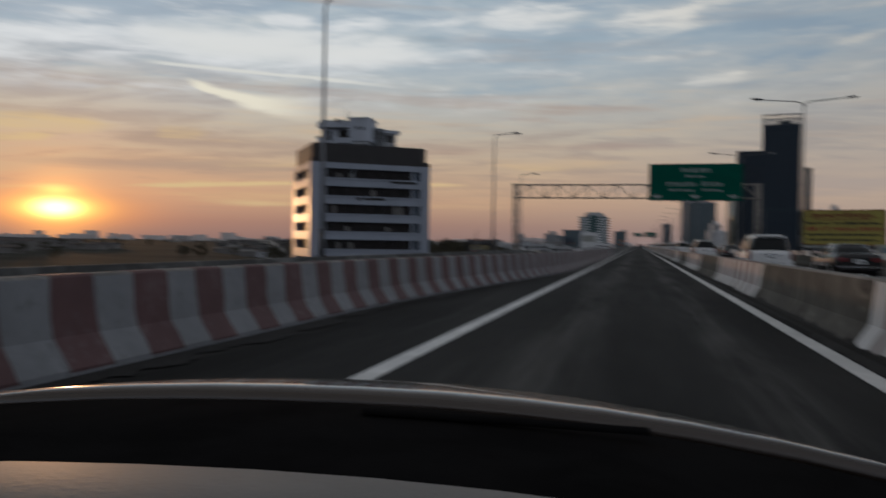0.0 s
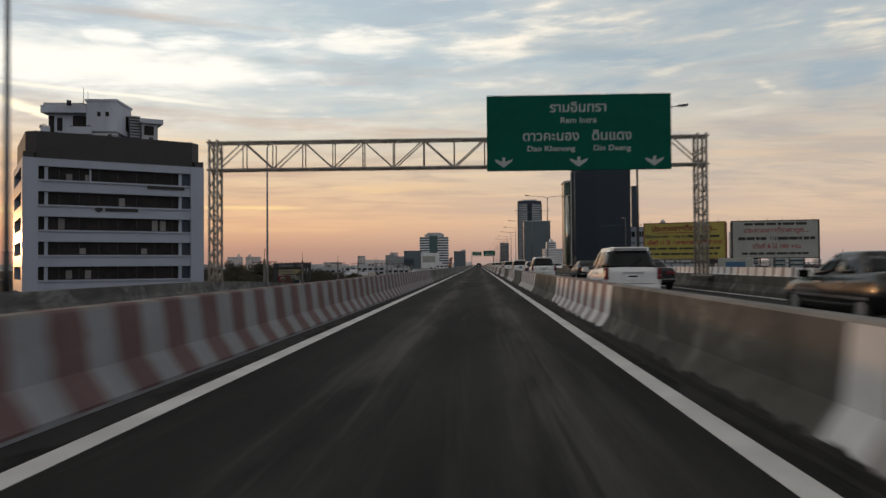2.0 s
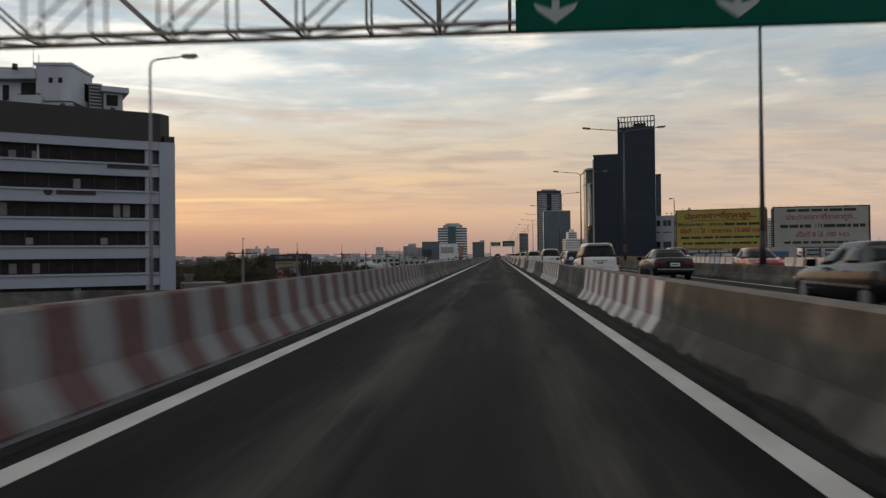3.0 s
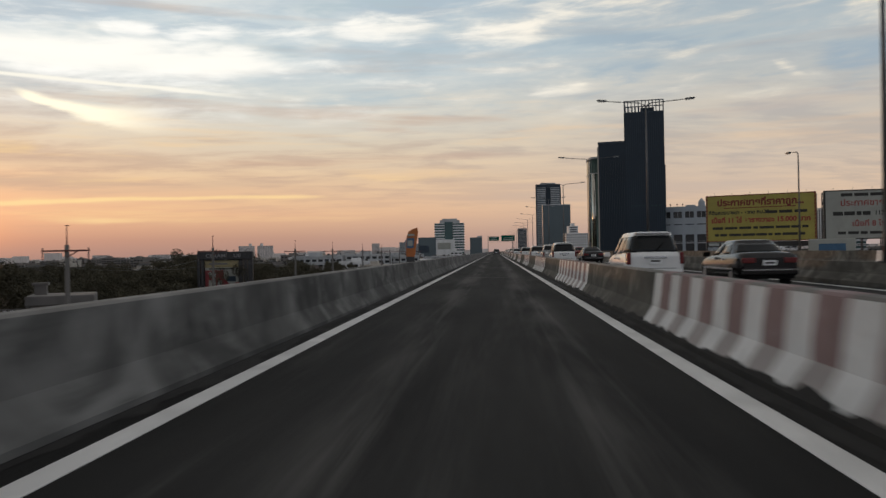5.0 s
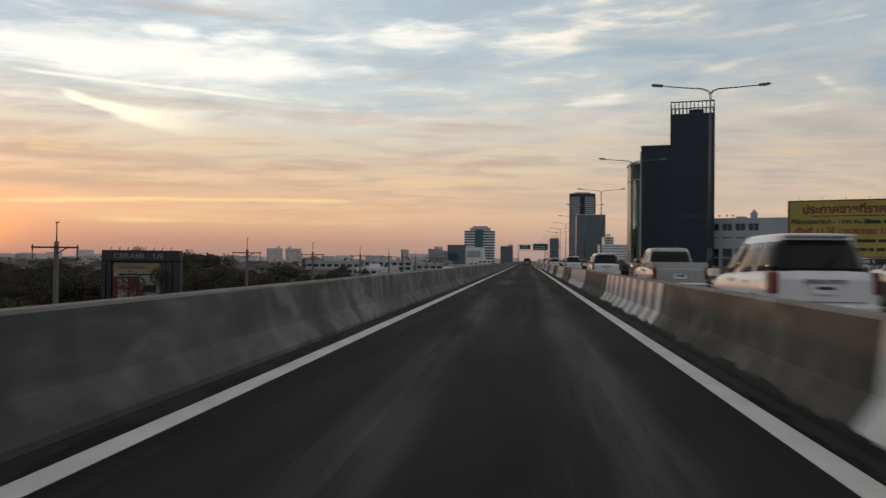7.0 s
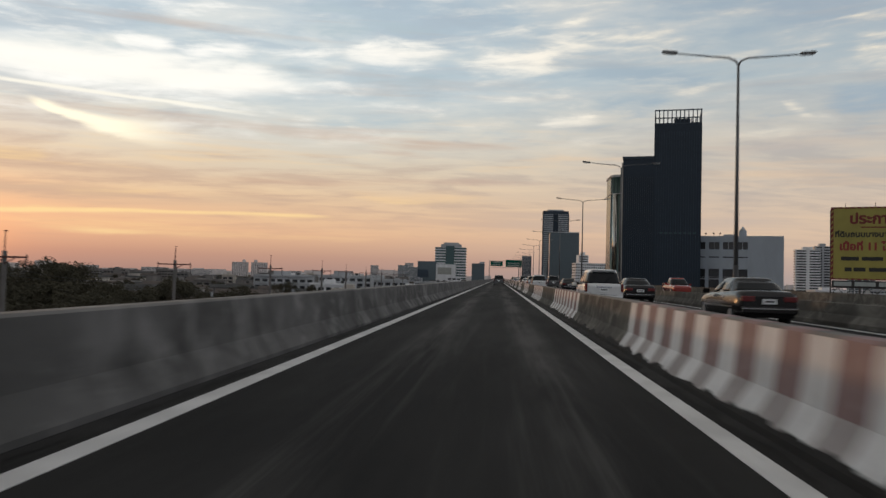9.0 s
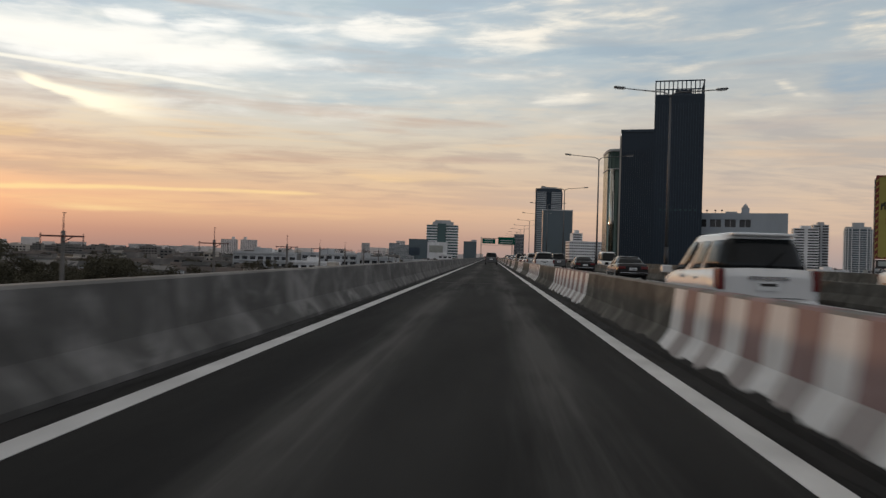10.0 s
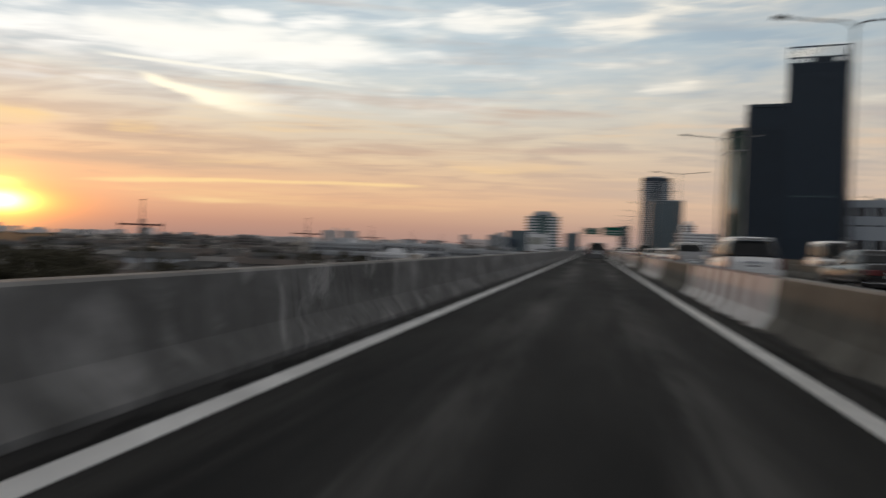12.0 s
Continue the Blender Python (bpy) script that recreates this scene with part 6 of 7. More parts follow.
def hoarding(x, y, turn, w, z0, z1, panel_mat, border_mat, label):
    ob = block(x, y, turn, label, "billboard", "billboard", "twin hoardings")
    g = GROUND
    bm = bmbox(0, w, -0.1, 0.3, z0 - g, z1 - g)
    part("panel", bm, panel_mat, ob)
    for a in (0, w - 0.5):
        part("edge_strip", bmbox(a, a + 0.5, -0.18, -0.105, z0 - g, z1 - g), border_mat, ob)
    for z in (z0, z1 - 0.3):
        part("edge_strip", bmbox(0.5, w - 0.5, -0.18, -0.105, z - g, z - g + 0.3), border_mat, ob)
    lattice_legs(ob, w, z1 - g - 0.5)
    for k in range(6):
        bm = bmesh.new()
        a = w * (k + 0.5) / 6
        tube(bm, (a, 0, z1 - g), (a, -0.6, z1 - g + 0.7), 0.05, n=5)
        part("lamp_arm", bm, M["dark_steel"], ob)
    return ob


def words_bar(ob, w, y, rows, g=GROUND):
    """Rows of broken bars: (height, letter height, left, right, material)."""
    r = random.Random(5)
    for z, hgt, a, b, mat in rows:
        x = a * w
        while x < b * w:
            l = min(r.uniform(1.2, 4.2), b * w - x)
            if l > 0.5:
                part("print_bar", bmbox(x, x + l, y - 0.03, y, z - g - hgt / 2, z - g + hgt / 2), mat, ob)
            x += l + r.uniform(0.25, 0.6)


yb = hoarding(65.5, 346.6, -23.2, 30.8, 2.75, 17.0, M["yellow"], M["maroon"], "large yellow hoarding with red and black lettering")
part("lower_panel", bmbox(0.2, 30.6, -0.08, 0.2, 1.25 - GROUND, 2.62 - GROUND), M["dark_cladding"], yb, "dark strip under the yellow panel")
words_bar(yb, 30.8, -0.085, [(1.95, 0.8, 0.02, 0.62, M["sign_white"])])
check = part("edge_check", bmbox(-0.1, 0.1, -0.2, -0.182, -0.3, 0.3), M["yellow"], yb, "dull yellow check on the dark red edge")
check.matrix_basis = Matrix.Translation((0.25, 0, 3.4 - GROUND)) @ Matrix.Rotation(0.5, 4, "Y")
for q in range(1, 13):
    share("edge_check", check.data, yb, Matrix.Translation((0.25, 0, 3.4 + 1.06 * q - GROUND)) @ Matrix.Rotation(0.5, 4, "Y"))
for q in range(13):
    share("edge_check", check.data, yb, Matrix.Translation((30.55, 0, 3.4 + 1.06 * q - GROUND)) @ Matrix.Rotation(0.5, 4, "Y"))
for q in range(27):
    for zz in (2.9, 16.85):
        share("edge_check", check.data, yb, Matrix.Translation((1.2 + 1.08 * q, 0, zz - GROUND)) @ Matrix.Rotation(0.5 + math.pi / 2, 4, "Y") @ Matrix.Diagonal((0.7, 1, 0.8, 1)))
text_mesh("ประกาศขายที่ราคาถูก...", 2.7, M["maroon"], yb, "lettering", face(15.4, -0.14, 14.6 - GROUND), "dark red headline", 0.11, 1.0)
part("underline", bmbox(5.2, 25.4, -0.14, -0.105, 12.9 - GROUND, 13.15 - GROUND), M["maroon"], yb)
text_mesh("ที่ดินถนนบางนา - ตราด กม.30", 1.45, M["ink"], yb, "lettering", face(9.4, -0.14, 11.6 - GROUND), "", 0.06)
words_bar(yb, 30.8, -0.105, [(11.5, 0.85, 0.56, 0.95, M["ink"])])
text_mesh("เนื้อที่ 11 ไร่ ตารางวาละ 15,000 บาท", 2.0, M["red_print"], yb, "lettering", face(15.4, -0.14, 9.2 - GROUND), "red lettering", 0.09)
words_bar(yb, 30.8, -0.105, [(6.9, 0.75, 0.06, 0.93, M["ink"]), (4.8, 0.75, 0.08, 0.9, M["ink"])])
wb = hoarding(95.4, 333.4, -10.5, 30.6, 2.75, 17.0, M["cream"], M["ink"], "large pale hoarding with black and red lettering")
words_bar(wb, 30.6, -0.105, [(15.6, 0.9, 0.15, 0.86, M["ink"]), (10.2, 1.1, 0.08, 0.42, M["ink"]), (10.2, 1.1, 0.53, 0.95, M["ink"]), (4.6, 0.8, 0.12, 0.9, M["ink"])])
text_mesh("ประกาศขายที่ราคาถูก...", 2.5, M["red_print"], wb, "lettering", face(15.6, -0.14, 13.2 - GROUND), "red headline", 0.04)
text_mesh("112", 1.7, M["ink"], wb, "lettering", face(14.6, -0.14, 10.2 - GROUND), "", 0.05)
text_mesh("เนื้อที่ 8 ไร่ 100 ตรว.", 2.2, M["red_print"], wb, "lettering", face(16, -0.14, 7.2 - GROUND), "red lettering", 0.04)
teal = block(88, 326, -15, "teal and blue roadside hoarding standing low", "billboard", "billboard")
bm = bmbox(0, 12, -0.2, 0.4, 9.5, 15.0)
bevel(bm, 0.4, 2)
part("panel", bm, M["cream"], teal)
bm = bmbox(2.6, 9.4, -0.3, -0.205, 10.6, 13.6)
part("print_patch", bm, M["blue_print"], teal, "blue printed patch")
for a in (2, 10):
    bm = bmesh.new()
    tube(bm, (a, 0.1, 0), (a, 0.1, 9.5), 0.25, n=8)
    part("leg", bm, M["dark_steel"], teal)

# flat-roofed house with a water tower and a white fence
house = block(-52.6, 186.0, 26, "low flat-roofed house with a pale parapet and dark porch", "house", "house")
part("wall", bmbox(0.3, 6.8, 0.3, 7.0, 0, 8.0), M["beige_wall"], house)
bm = bmbox(0, 7.1, -0.9, 7.3, 8.0, 9.1)
bevel(bm, 0.15, 2)
part("roof_parapet", bm, M["weathered_wall"], house, "grey parapet")
for a in (0.1, 6.5):
    part("column", bmbox(a, a + 0.5, -0.8, -0.3, 0, 8.0), M["weathered_wall"], house)
for a in (1.9, 4.3):
    part("window", bmbox(a, a + 1.7, 0.22, 0.4, 5.2, 7.2), M["dark_glass"], house)
tank = part("water_tower", bmbox(0.6, 1.9, 3.0, 4.3, 9.1, 10.2), M["weathered_wall"], house)
part("tank_lid", bmbox(0.4, 2.1, 2.8, 4.5, 10.2, 10.5), M["weathered_wall"], tank)
fence = block(-56.0, 184.4, 26, "white slatted fence on a low wall beside the house", "fence", "fence")
part("base_wall", bmbox(0, 3.7, 0, 0.2, 0, 6.4), M["weathered_wall"], fence)
part("top_rail", bmbox(0, 3.7, 0.02, 0.14, 7.6, 7.75), M["weathered_wall"], fence)
post = part("slat", bmbox(0, 0.3, 0.04, 0.12, 6.4, 7.6), M["white_wall"], fence)
for k in range(1, 5):
    share("slat", post.data, fence, Matrix.Translation((0.72 * k + 0.1, 0, 0)))

# shop pylon with a poster
py = block(-52.8, 236.2, 11.0, "dark steel shop pylon with red and yellow poster", "billboard", "billboard")
PW = 9.6
bm = bmesh.new()
box(bm, 0, PW, 0, 1.6, 12.55, 14.0)
bevel(bm, 0.12, 1)
part("head", bm, M["dark_steel"], py)
for a, b in ((0, 0.5), (0.65, 1.15), (PW - 2.3, PW - 1.75), (PW - 1.55, PW - 1.0), (PW - 0.8, PW)):
    part("side_post", bmbox(a, b, 0.1, 1.5, 0, 12.55), M["dark_steel"], py)
part("backing", bmbox(1.16, PW - 2.31, 0.6, 1.4, 0, 12.55), M["dark_cladding"], py)
part("poster", bmbox(1.3, 7.1, 0.5, 0.595, 5.5, 12.45), M["cream"], py, "pale printed poster")
part("poster_band", bmbox(1.3, 7.1, 0.44, 0.495, 11.2, 12.45), M["poster_yellow"], py, "yellow poster band")
part("poster_band", bmbox(2.0, 5.2, 0.4, 0.436, 11.68, 12.0), M["dash_plastic"], py)
part("poster_band", bmbox(2.0, 6.4, 0.45, 0.495, 10.85, 11.05), M["ink"], py)
bm = bmesh.new()
f = bm.faces.new([bm.verts.new(c) for c in ((1.3, 0.47, 5.5), (7.1, 0.47, 5.5), (7.1, 0.47, 8.6), (5.6, 0.47, 8.1), (4.6, 0.47, 9.2), (4.4, 0.47, 10.7), (1.3, 0.47, 10.7))])
part("poster_patch", bm, M["poster_red"], py, "red poster corner")
text_mesh("90", 1.3, M["sign_white"], py, "lettering", face(2.5, 0.44, 9.85), "", 0.05)
for a, b, c, d in ((1.9, 3.1, 7.4, 9.0), (3.4, 4.1, 7.6, 8.9)):
    part("poster_patch", bmbox(a, b, 0.43, 0.465, c, d), M["cream"], py)
part("poster_patch", bmbox(5.0, 6.6, 0.45, 0.495, 8.7, 9.6), M["navy_fin"], py)
text_mesh("CERAMI", 0.86, M["dim_letter"], py, "lettering", face(3.35, -0.03, 13.25), "unlit grey letters", 0.02, 1.25)
text_mesh("UE", 0.86, M["dim_letter"], py, "lettering", face(6.95, -0.03, 13.25), "unlit grey letters", 0.02, 1.25)
for k in range(8):
    bm = bmesh.new()
    tube(bm, (1.0 + k * 1.05, 0.2, 14.0), (1.3 + k * 1.05, -0.2, 14.35), 0.05, n=5)
    part("lamp_arm", bm, M["dark_steel"], py)

# leaning orange advertising fin on the parapet
fin_sign = thing("advertising_fin", pose(-3.22, 132.4, 0.86), "leaning orange advertising fin with a blue panel on the parapet", "advertising sign")
bm = bmesh.new()
out = [(-0.19, 0.2), (-0.2, 0.6), (-0.17, 0.9), (-0.1, 1.14), (0.03, 1.22), (0.24, 1.3), (0.27, 1.1), (0.2, 0.7), (0.13, 0.2)]
lo, hi = [bm.verts.new((a, 0, b)) for a, b in out], [bm.verts.new((a, 0.09, b)) for a, b in out]
for i in range(len(out)):
    bm.faces.new((lo[i], lo[(i + 1) % len(out)], hi[(i + 1) % len(out)], hi[i]))
bm.faces.new(lo)
bm.faces.new(hi[::-1])
bmesh.ops.recalc_face_normals(bm, faces=bm.faces[:])
part("board", bm, M["orange"], fin_sign)
part("base", bmbox(-0.2, 0.12, 0.0, 0.1, 0.0, 0.2), M["dark_steel"], fin_sign)
bm = bmesh.new()
bm.faces.new([bm.verts.new(c) for c in ((-0.18, -0.006, 0.52), (0.09, -0.006, 0.52), (0.14, -0.006, 0.9), (-0.15, -0.006, 0.9))])
part("panel", bm, M["blue_print"], fin_sign, "blue panel")
part("panel_patch", bmbox(-0.13, 0.06, -0.014, -0.008, 0.6, 0.82), M["cream"], fin_sign)
part("print_bar", bmbox(-0.12, 0.14, -0.01, -0.002, 0.98, 1.06), M["cream"], fin_sign)


# second gantry far ahead
g2 = thing("sign_gantry", pose(0, 600, 0), "distant gantry carrying two green direction signs", "gantry")
for x in (-4.5, 11.2):
    bm = bmesh.new()
    tube(bm, (x, 0, 0.0), (x, 0, 11.0), 0.2, n=8)
    part("column", bm, M["truss"], g2)
for z in (7.2, 10.6):
    bm = bmesh.new()
    tube(bm, (-4.5, 0, z), (11.2, 0, z), 0.12, n=6)
    part("chord", bm, M["truss"], g2)
for a, b, c, d in ((-3.9, 2.6, 7.9, 10.4), (4.1, 12.6, 7.6, 11.3)):
    part("sign_panel", bmbox(a, b, -0.25, -0.14, c, d), M["sign_green"], g2, "green sign panel")
    for k in range(2):
        part("print_bar", bmbox(a + 1, b - 1.2, -0.27, -0.252, c + 0.7 + k * 1.1, c + 1.1 + k * 1.1), M["sign_white"], g2)

# ---- power poles on the left ----
def power_pole(x, y):
    ob = thing("power_pole", pose(x, y, GROUND - 0.4), "concrete power pole with a rusty cross-arm and hanging insulators", "power pole", "power poles beside the road")
    bm = bmesh.new()
    tube(bm, (0, 0, 0), (0, 0, 14.75), 0.26, 0.18, 8)
    part("pole", bm, M["pole_concrete"], ob)
    bm = bmesh.new()
    tube(bm, (0, 0, 14.7), (0, 0, 16.3), 0.055, 0.04, 6)
    box(bm, -0.08, 0.2, -0.05, 0.05, 16.26, 16.34)
    part("top_rod", bm, M["rusty_arm"], ob)
    bm = bmesh.new()
    box(bm, -2.0, 2.0, -0.27, -0.15, 14.2, 14.34)
    part("cross_arm", bm, M["rusty_arm"], ob)
    bm = bmesh.new()
    tube(bm, (0.12, -0.2, 13.75), (1.0, -0.21, 14.22), 0.05, n=5)
    part("brace", bm, M["rusty_arm"], ob)
    for s in (-1.92, 1.92):
        bm = bmesh.new()
        for k in range(5):
            tube(bm, (s, -0.21, 14.14 - k * 0.16), (s, -0.21, 14.06 - k * 0.16), 0.09, 0.04, 8)
        tube(bm, (s, -0.21, 13.2), (s, -0.21, 14.21), 0.03, n=5)
        part("insulator", bm, M["dark_steel"], ob)
        bm = bmesh.new()
        tube(bm, (s, -0.21, 14.33), (s, -0.21, 14.52), 0.06, 0.03, 6)
        part("pin", bm, M["dark_steel"], ob)
    return ob


pp = power_pole(-34.5, 163.2)
PY = [(-37.6, 203.5), (-37.9, 246.8), (-37.0, 276.1), (-36.0, 310), (-36.5, 348), (-39, 386), (-40, 422), (-41, 460), (-42, 500), (-44, 545)]
for x, y in PY:
    copy_thing(pp, pose(x, y, GROUND - 0.4))
line_pts = [(-34.5, 163.2)] + PY
for s in (-1.92, 1.92):
    for (xa, ya), (xb, yb2) in zip(line_pts, line_pts[1:]):
        bm = bmesh.new()
        pts = []
        for i in range(9):
            t = i / 8
            pts.append((xa + (xb - xa) * t + s, ya + (yb2 - ya) * t, GROUND + 12.8 - 0.9 * 4 * t * (1 - t)))
        sweep(bm, pts, [0.018] * 9, 4)
        tagged(part("power_cable", bm, M["dark_steel"]), "thin black overhead power cable between poles", "cable", "power cables")

# ---- trees ----
def tree(h, seed, name="tree"):
    r = random.Random(seed)
    ob = thing(name, pose(0, 0, GROUND), "dusty dark green broadleaf tree below the road", "tree", "trees beside the road")
    bm = bmesh.new()
    sweep(bm, [(0, 0, 0), (0.1, 0.05, h * 0.2), (0.0, 0.2, h * 0.42), (0.3, 0.1, h * 0.7)], [h * 0.028, h * 0.022, h * 0.017, h * 0.008], 8)
    tips = []
    for k in range(9):
        a = k * 2.4 + r.uniform(-0.4, 0.4)
        z0 = h * r.uniform(0.25, 0.55)
        l = h * r.uniform(0.2, 0.38)
        tip = Vector((math.cos(a) * l, math.sin(a) * l, z0 + l * r.uniform(0.5, 1.1)))
        sweep(bm, [(0, 0, z0), (tip.x * 0.5, tip.y * 0.5, z0 + (tip.z - z0) * 0.35), tuple(tip)], [h * 0.011, h * 0.007, h * 0.003], 5)
        tips.append(tip)
    part("trunk", bm, M["bark"], ob)
    tips += [Vector((r.uniform(-0.2, 0.2) * h, r.uniform(-0.2, 0.2) * h, h * r.uniform(0.72, 0.95))) for _ in range(6)]
    bm = bmesh.new()
    for tip in tips:
        size = h * r.uniform(0.09, 0.16)
        for _ in range(420):
            d = Vector((r.gauss(0, 1), r.gauss(0, 1), r.gauss(0, 0.7)))
            d *= min(1.0, 1.4 / max(d.length, 0.01))
            p = tip + d * size * 0.62
            s = h * r.uniform(0.007, 0.017)
            n = Vector((r.gauss(0, 1), r.gauss(0, 1), r.gauss(0.6, 1))).normalized()
            a = n.orthogonal().normalized() * s
            b = n.cross(a).normalized() * s * 0.6
            bm.faces.new([bm.verts.new(p + v) for v in (a, b, -a, -b)])
    part("crown", bm, M["leaf"], ob)
    return ob


kinds = [tree(12.0, 1), tree(10.5, 2), tree(12.6, 3), tree(11.5, 4)]
spots = []
r = random.Random(21)
for k in range(230):
    if k < 130:
        y = r.uniform(172, 345)
        x = -r.uniform(41, 52 + (y - 150) * 0.5)
    elif k < 170:
        y = r.uniform(345, 900)
        x = -r.uniform(60, 120 + y * 0.4)
    elif k < 200:
        y = r.uniform(380, 900)
        x = r.uniform(60, 320)
        if x < 170 and y > 560:
            continue
    else:
        y = r.uniform(700, 1800)
        x = -r.uniform(300, 1200)
    if any((x - a) ** 2 + (y - b) ** 2 < 16 for a, b in spots):
        continue
    if -56 < x < -40 and 215 < y < 239 or -66 < x < -38 and y < 197:
        continue
    spots.append((x, y))
for k in range(46):
    y = r.uniform(262, 372)
    x = -r.uniform(44, 62 + (y - 190) * 0.62)
    if not any((x - a) ** 2 + (y - b) ** 2 < 14 for a, b in spots):
        spots.append((x, y))
for k in range(70):
    y = r.uniform(150, 900)
    x = -r.uniform(90 + y * 0.55, 420 + y * 0.8)
    spots.append((x, y))
spots += [(-79.0, 322.0), (-84.0, 326.0), (-80.0, 330.0), (-73.0, 316.0), (-88.0, 318.0), (-92.0, 330.0), (-68.0, 309.0), (-96.0, 322.0)]
for i, (x, y) in enumerate(spots):
    src = kinds[i % 4]
    if i < 4:
        src.matrix_basis = pose(x, y, GROUND, 0, 0, r.uniform(0, 360))
        continue
    t = copy_thing(src, pose(x, y, GROUND, 0, 0, r.uniform(0, 360)))
    s = r.uniform(0.74, 1.0) if y < 285 else r.uniform(0.7, 0.95) if y < 375 else r.uniform(0.6, 0.85)
    if i >= len(spots) - 8:
        s = r.uniform(1.12, 1.2)
    t.scale = (s * r.uniform(0.9, 1.15), s * r.uniform(0.9, 1.15), s)
single_lamp(39.2, 99.6, GROUND, 22.3, 180, "tall grey single-arm street lamp standing below the road", "outer lamps")
single_lamp(24.2, 166.5, -0.2, 8.9, 95, "grey single-arm street lamp on the outer barrier", "outer lamps")

# ---- vehicles ----
def loft(bm, rings, closed_ends=True, smooth=True):
    vs = [[bm.verts.new(p) for p in r] for r in rings]
    n = len(vs[0])
    for a, b in zip(vs, vs[1:]):
        for i in range(n):
            bm.faces.new((a[i], a[(i + 1) % n], b[(i + 1) % n], b[i])).smooth = smooth
    if closed_ends:
        bm.faces.new(vs[0])
        bm.faces.new(vs[-1][::-1])
    bmesh.ops.recalc_face_normals(bm, faces=bm.faces[:])
    return bm


def body_ring(y, hw, z0, z1):
    """A rounded cross-section of a car body at y."""
    h = z1 - z0
    half = [(hw * 0.86, z0), (hw * 0.97, z0 + h * 0.15), (hw, z0 + h * 0.45), (hw * 0.985, z0 + h * 0.75), (hw * 0.93, z1 - h * 0.06), (hw * 0.8, z1), (hw * 0.4, z1 + h * 0.025)]
    return [(x, y, z) for x, z in half] + [(-x, y, z) for x, z in reversed(half)]


SHAPES = {
    # stations of the body: (y, half width, bottom, top); greenhouse: foot y0, y1, roof y0, y1, roof height, foot and roof half widths
    "sedan": ([(0.0, 0.76, 0.48, 0.86), (0.07, 0.84, 0.3, 0.98), (0.5, 0.88, 0.24, 1.03), (1.4, 0.9, 0.2, 1.0), (2.6, 0.9, 0.19, 0.97), (3.6, 0.89, 0.2, 0.92), (4.4, 0.84, 0.22, 0.8), (4.75, 0.76, 0.28, 0.68), (4.88, 0.62, 0.38, 0.58)], (0.62, 3.55, 1.25, 2.65, 1.43, 0.82, 0.6)),
    "hatch": ([(0.0, 0.72, 0.45, 0.85), (0.06, 0.8, 0.28, 0.98), (0.6, 0.83, 0.22, 1.0), (1.8, 0.84, 0.19, 0.98), (2.8, 0.83, 0.2, 0.94), (3.4, 0.79, 0.22, 0.82), (3.7, 0.7, 0.3, 0.66)], (0.08, 2.95, 0.5, 2.0, 1.48, 0.77, 0.58)),
    "mpv": ([(0.0, 0.78, 0.5, 0.95), (0.05, 0.86, 0.32, 1.08), (0.6, 0.88, 0.25, 1.1), (2.0, 0.89, 0.22, 1.07), (3.3, 0.88, 0.22, 1.02), (4.1, 0.84, 0.24, 0.9), (4.5, 0.74, 0.32, 0.72)], (0.06, 3.65, 0.3, 2.55, 1.74, 0.83, 0.63)),
    "suv": ([(0.0, 0.8, 0.55, 1.0), (0.05, 0.9, 0.4, 1.12), (0.6, 0.92, 0.33, 1.14), (2.2, 0.93, 0.3, 1.12), (3.4, 0.92, 0.3, 1.1), (4.3, 0.88, 0.32, 0.98), (4.65, 0.78, 0.42, 0.8)], (0.08, 3.45, 0.4, 2.6, 1.8, 0.86, 0.7)),
    "pickup": ([(0.0, 0.84, 0.55, 0.98), (0.05, 0.88, 0.46, 1.04), (0.8, 0.89, 0.4, 1.05), (2.0, 0.89, 0.36, 1.06), (3.6, 0.89, 0.34, 1.06), (4.6, 0.86, 0.36, 0.98), (5.05, 0.76, 0.45, 0.8)], (1.55, 3.9, 1.85, 3.05, 1.72, 0.82, 0.66)),
    "minibus": ([(0.0, 0.84, 0.45, 1.05), (0.05, 0.92, 0.34, 1.15), (1.0, 0.94, 0.28, 1.16), (3.2, 0.94, 0.26, 1.16), (4.2, 0.92, 0.28, 1.08), (4.75, 0.84, 0.36, 0.85)], (0.05, 4.25, 0.2, 3.5, 2.15, 0.9, 0.76)),
}


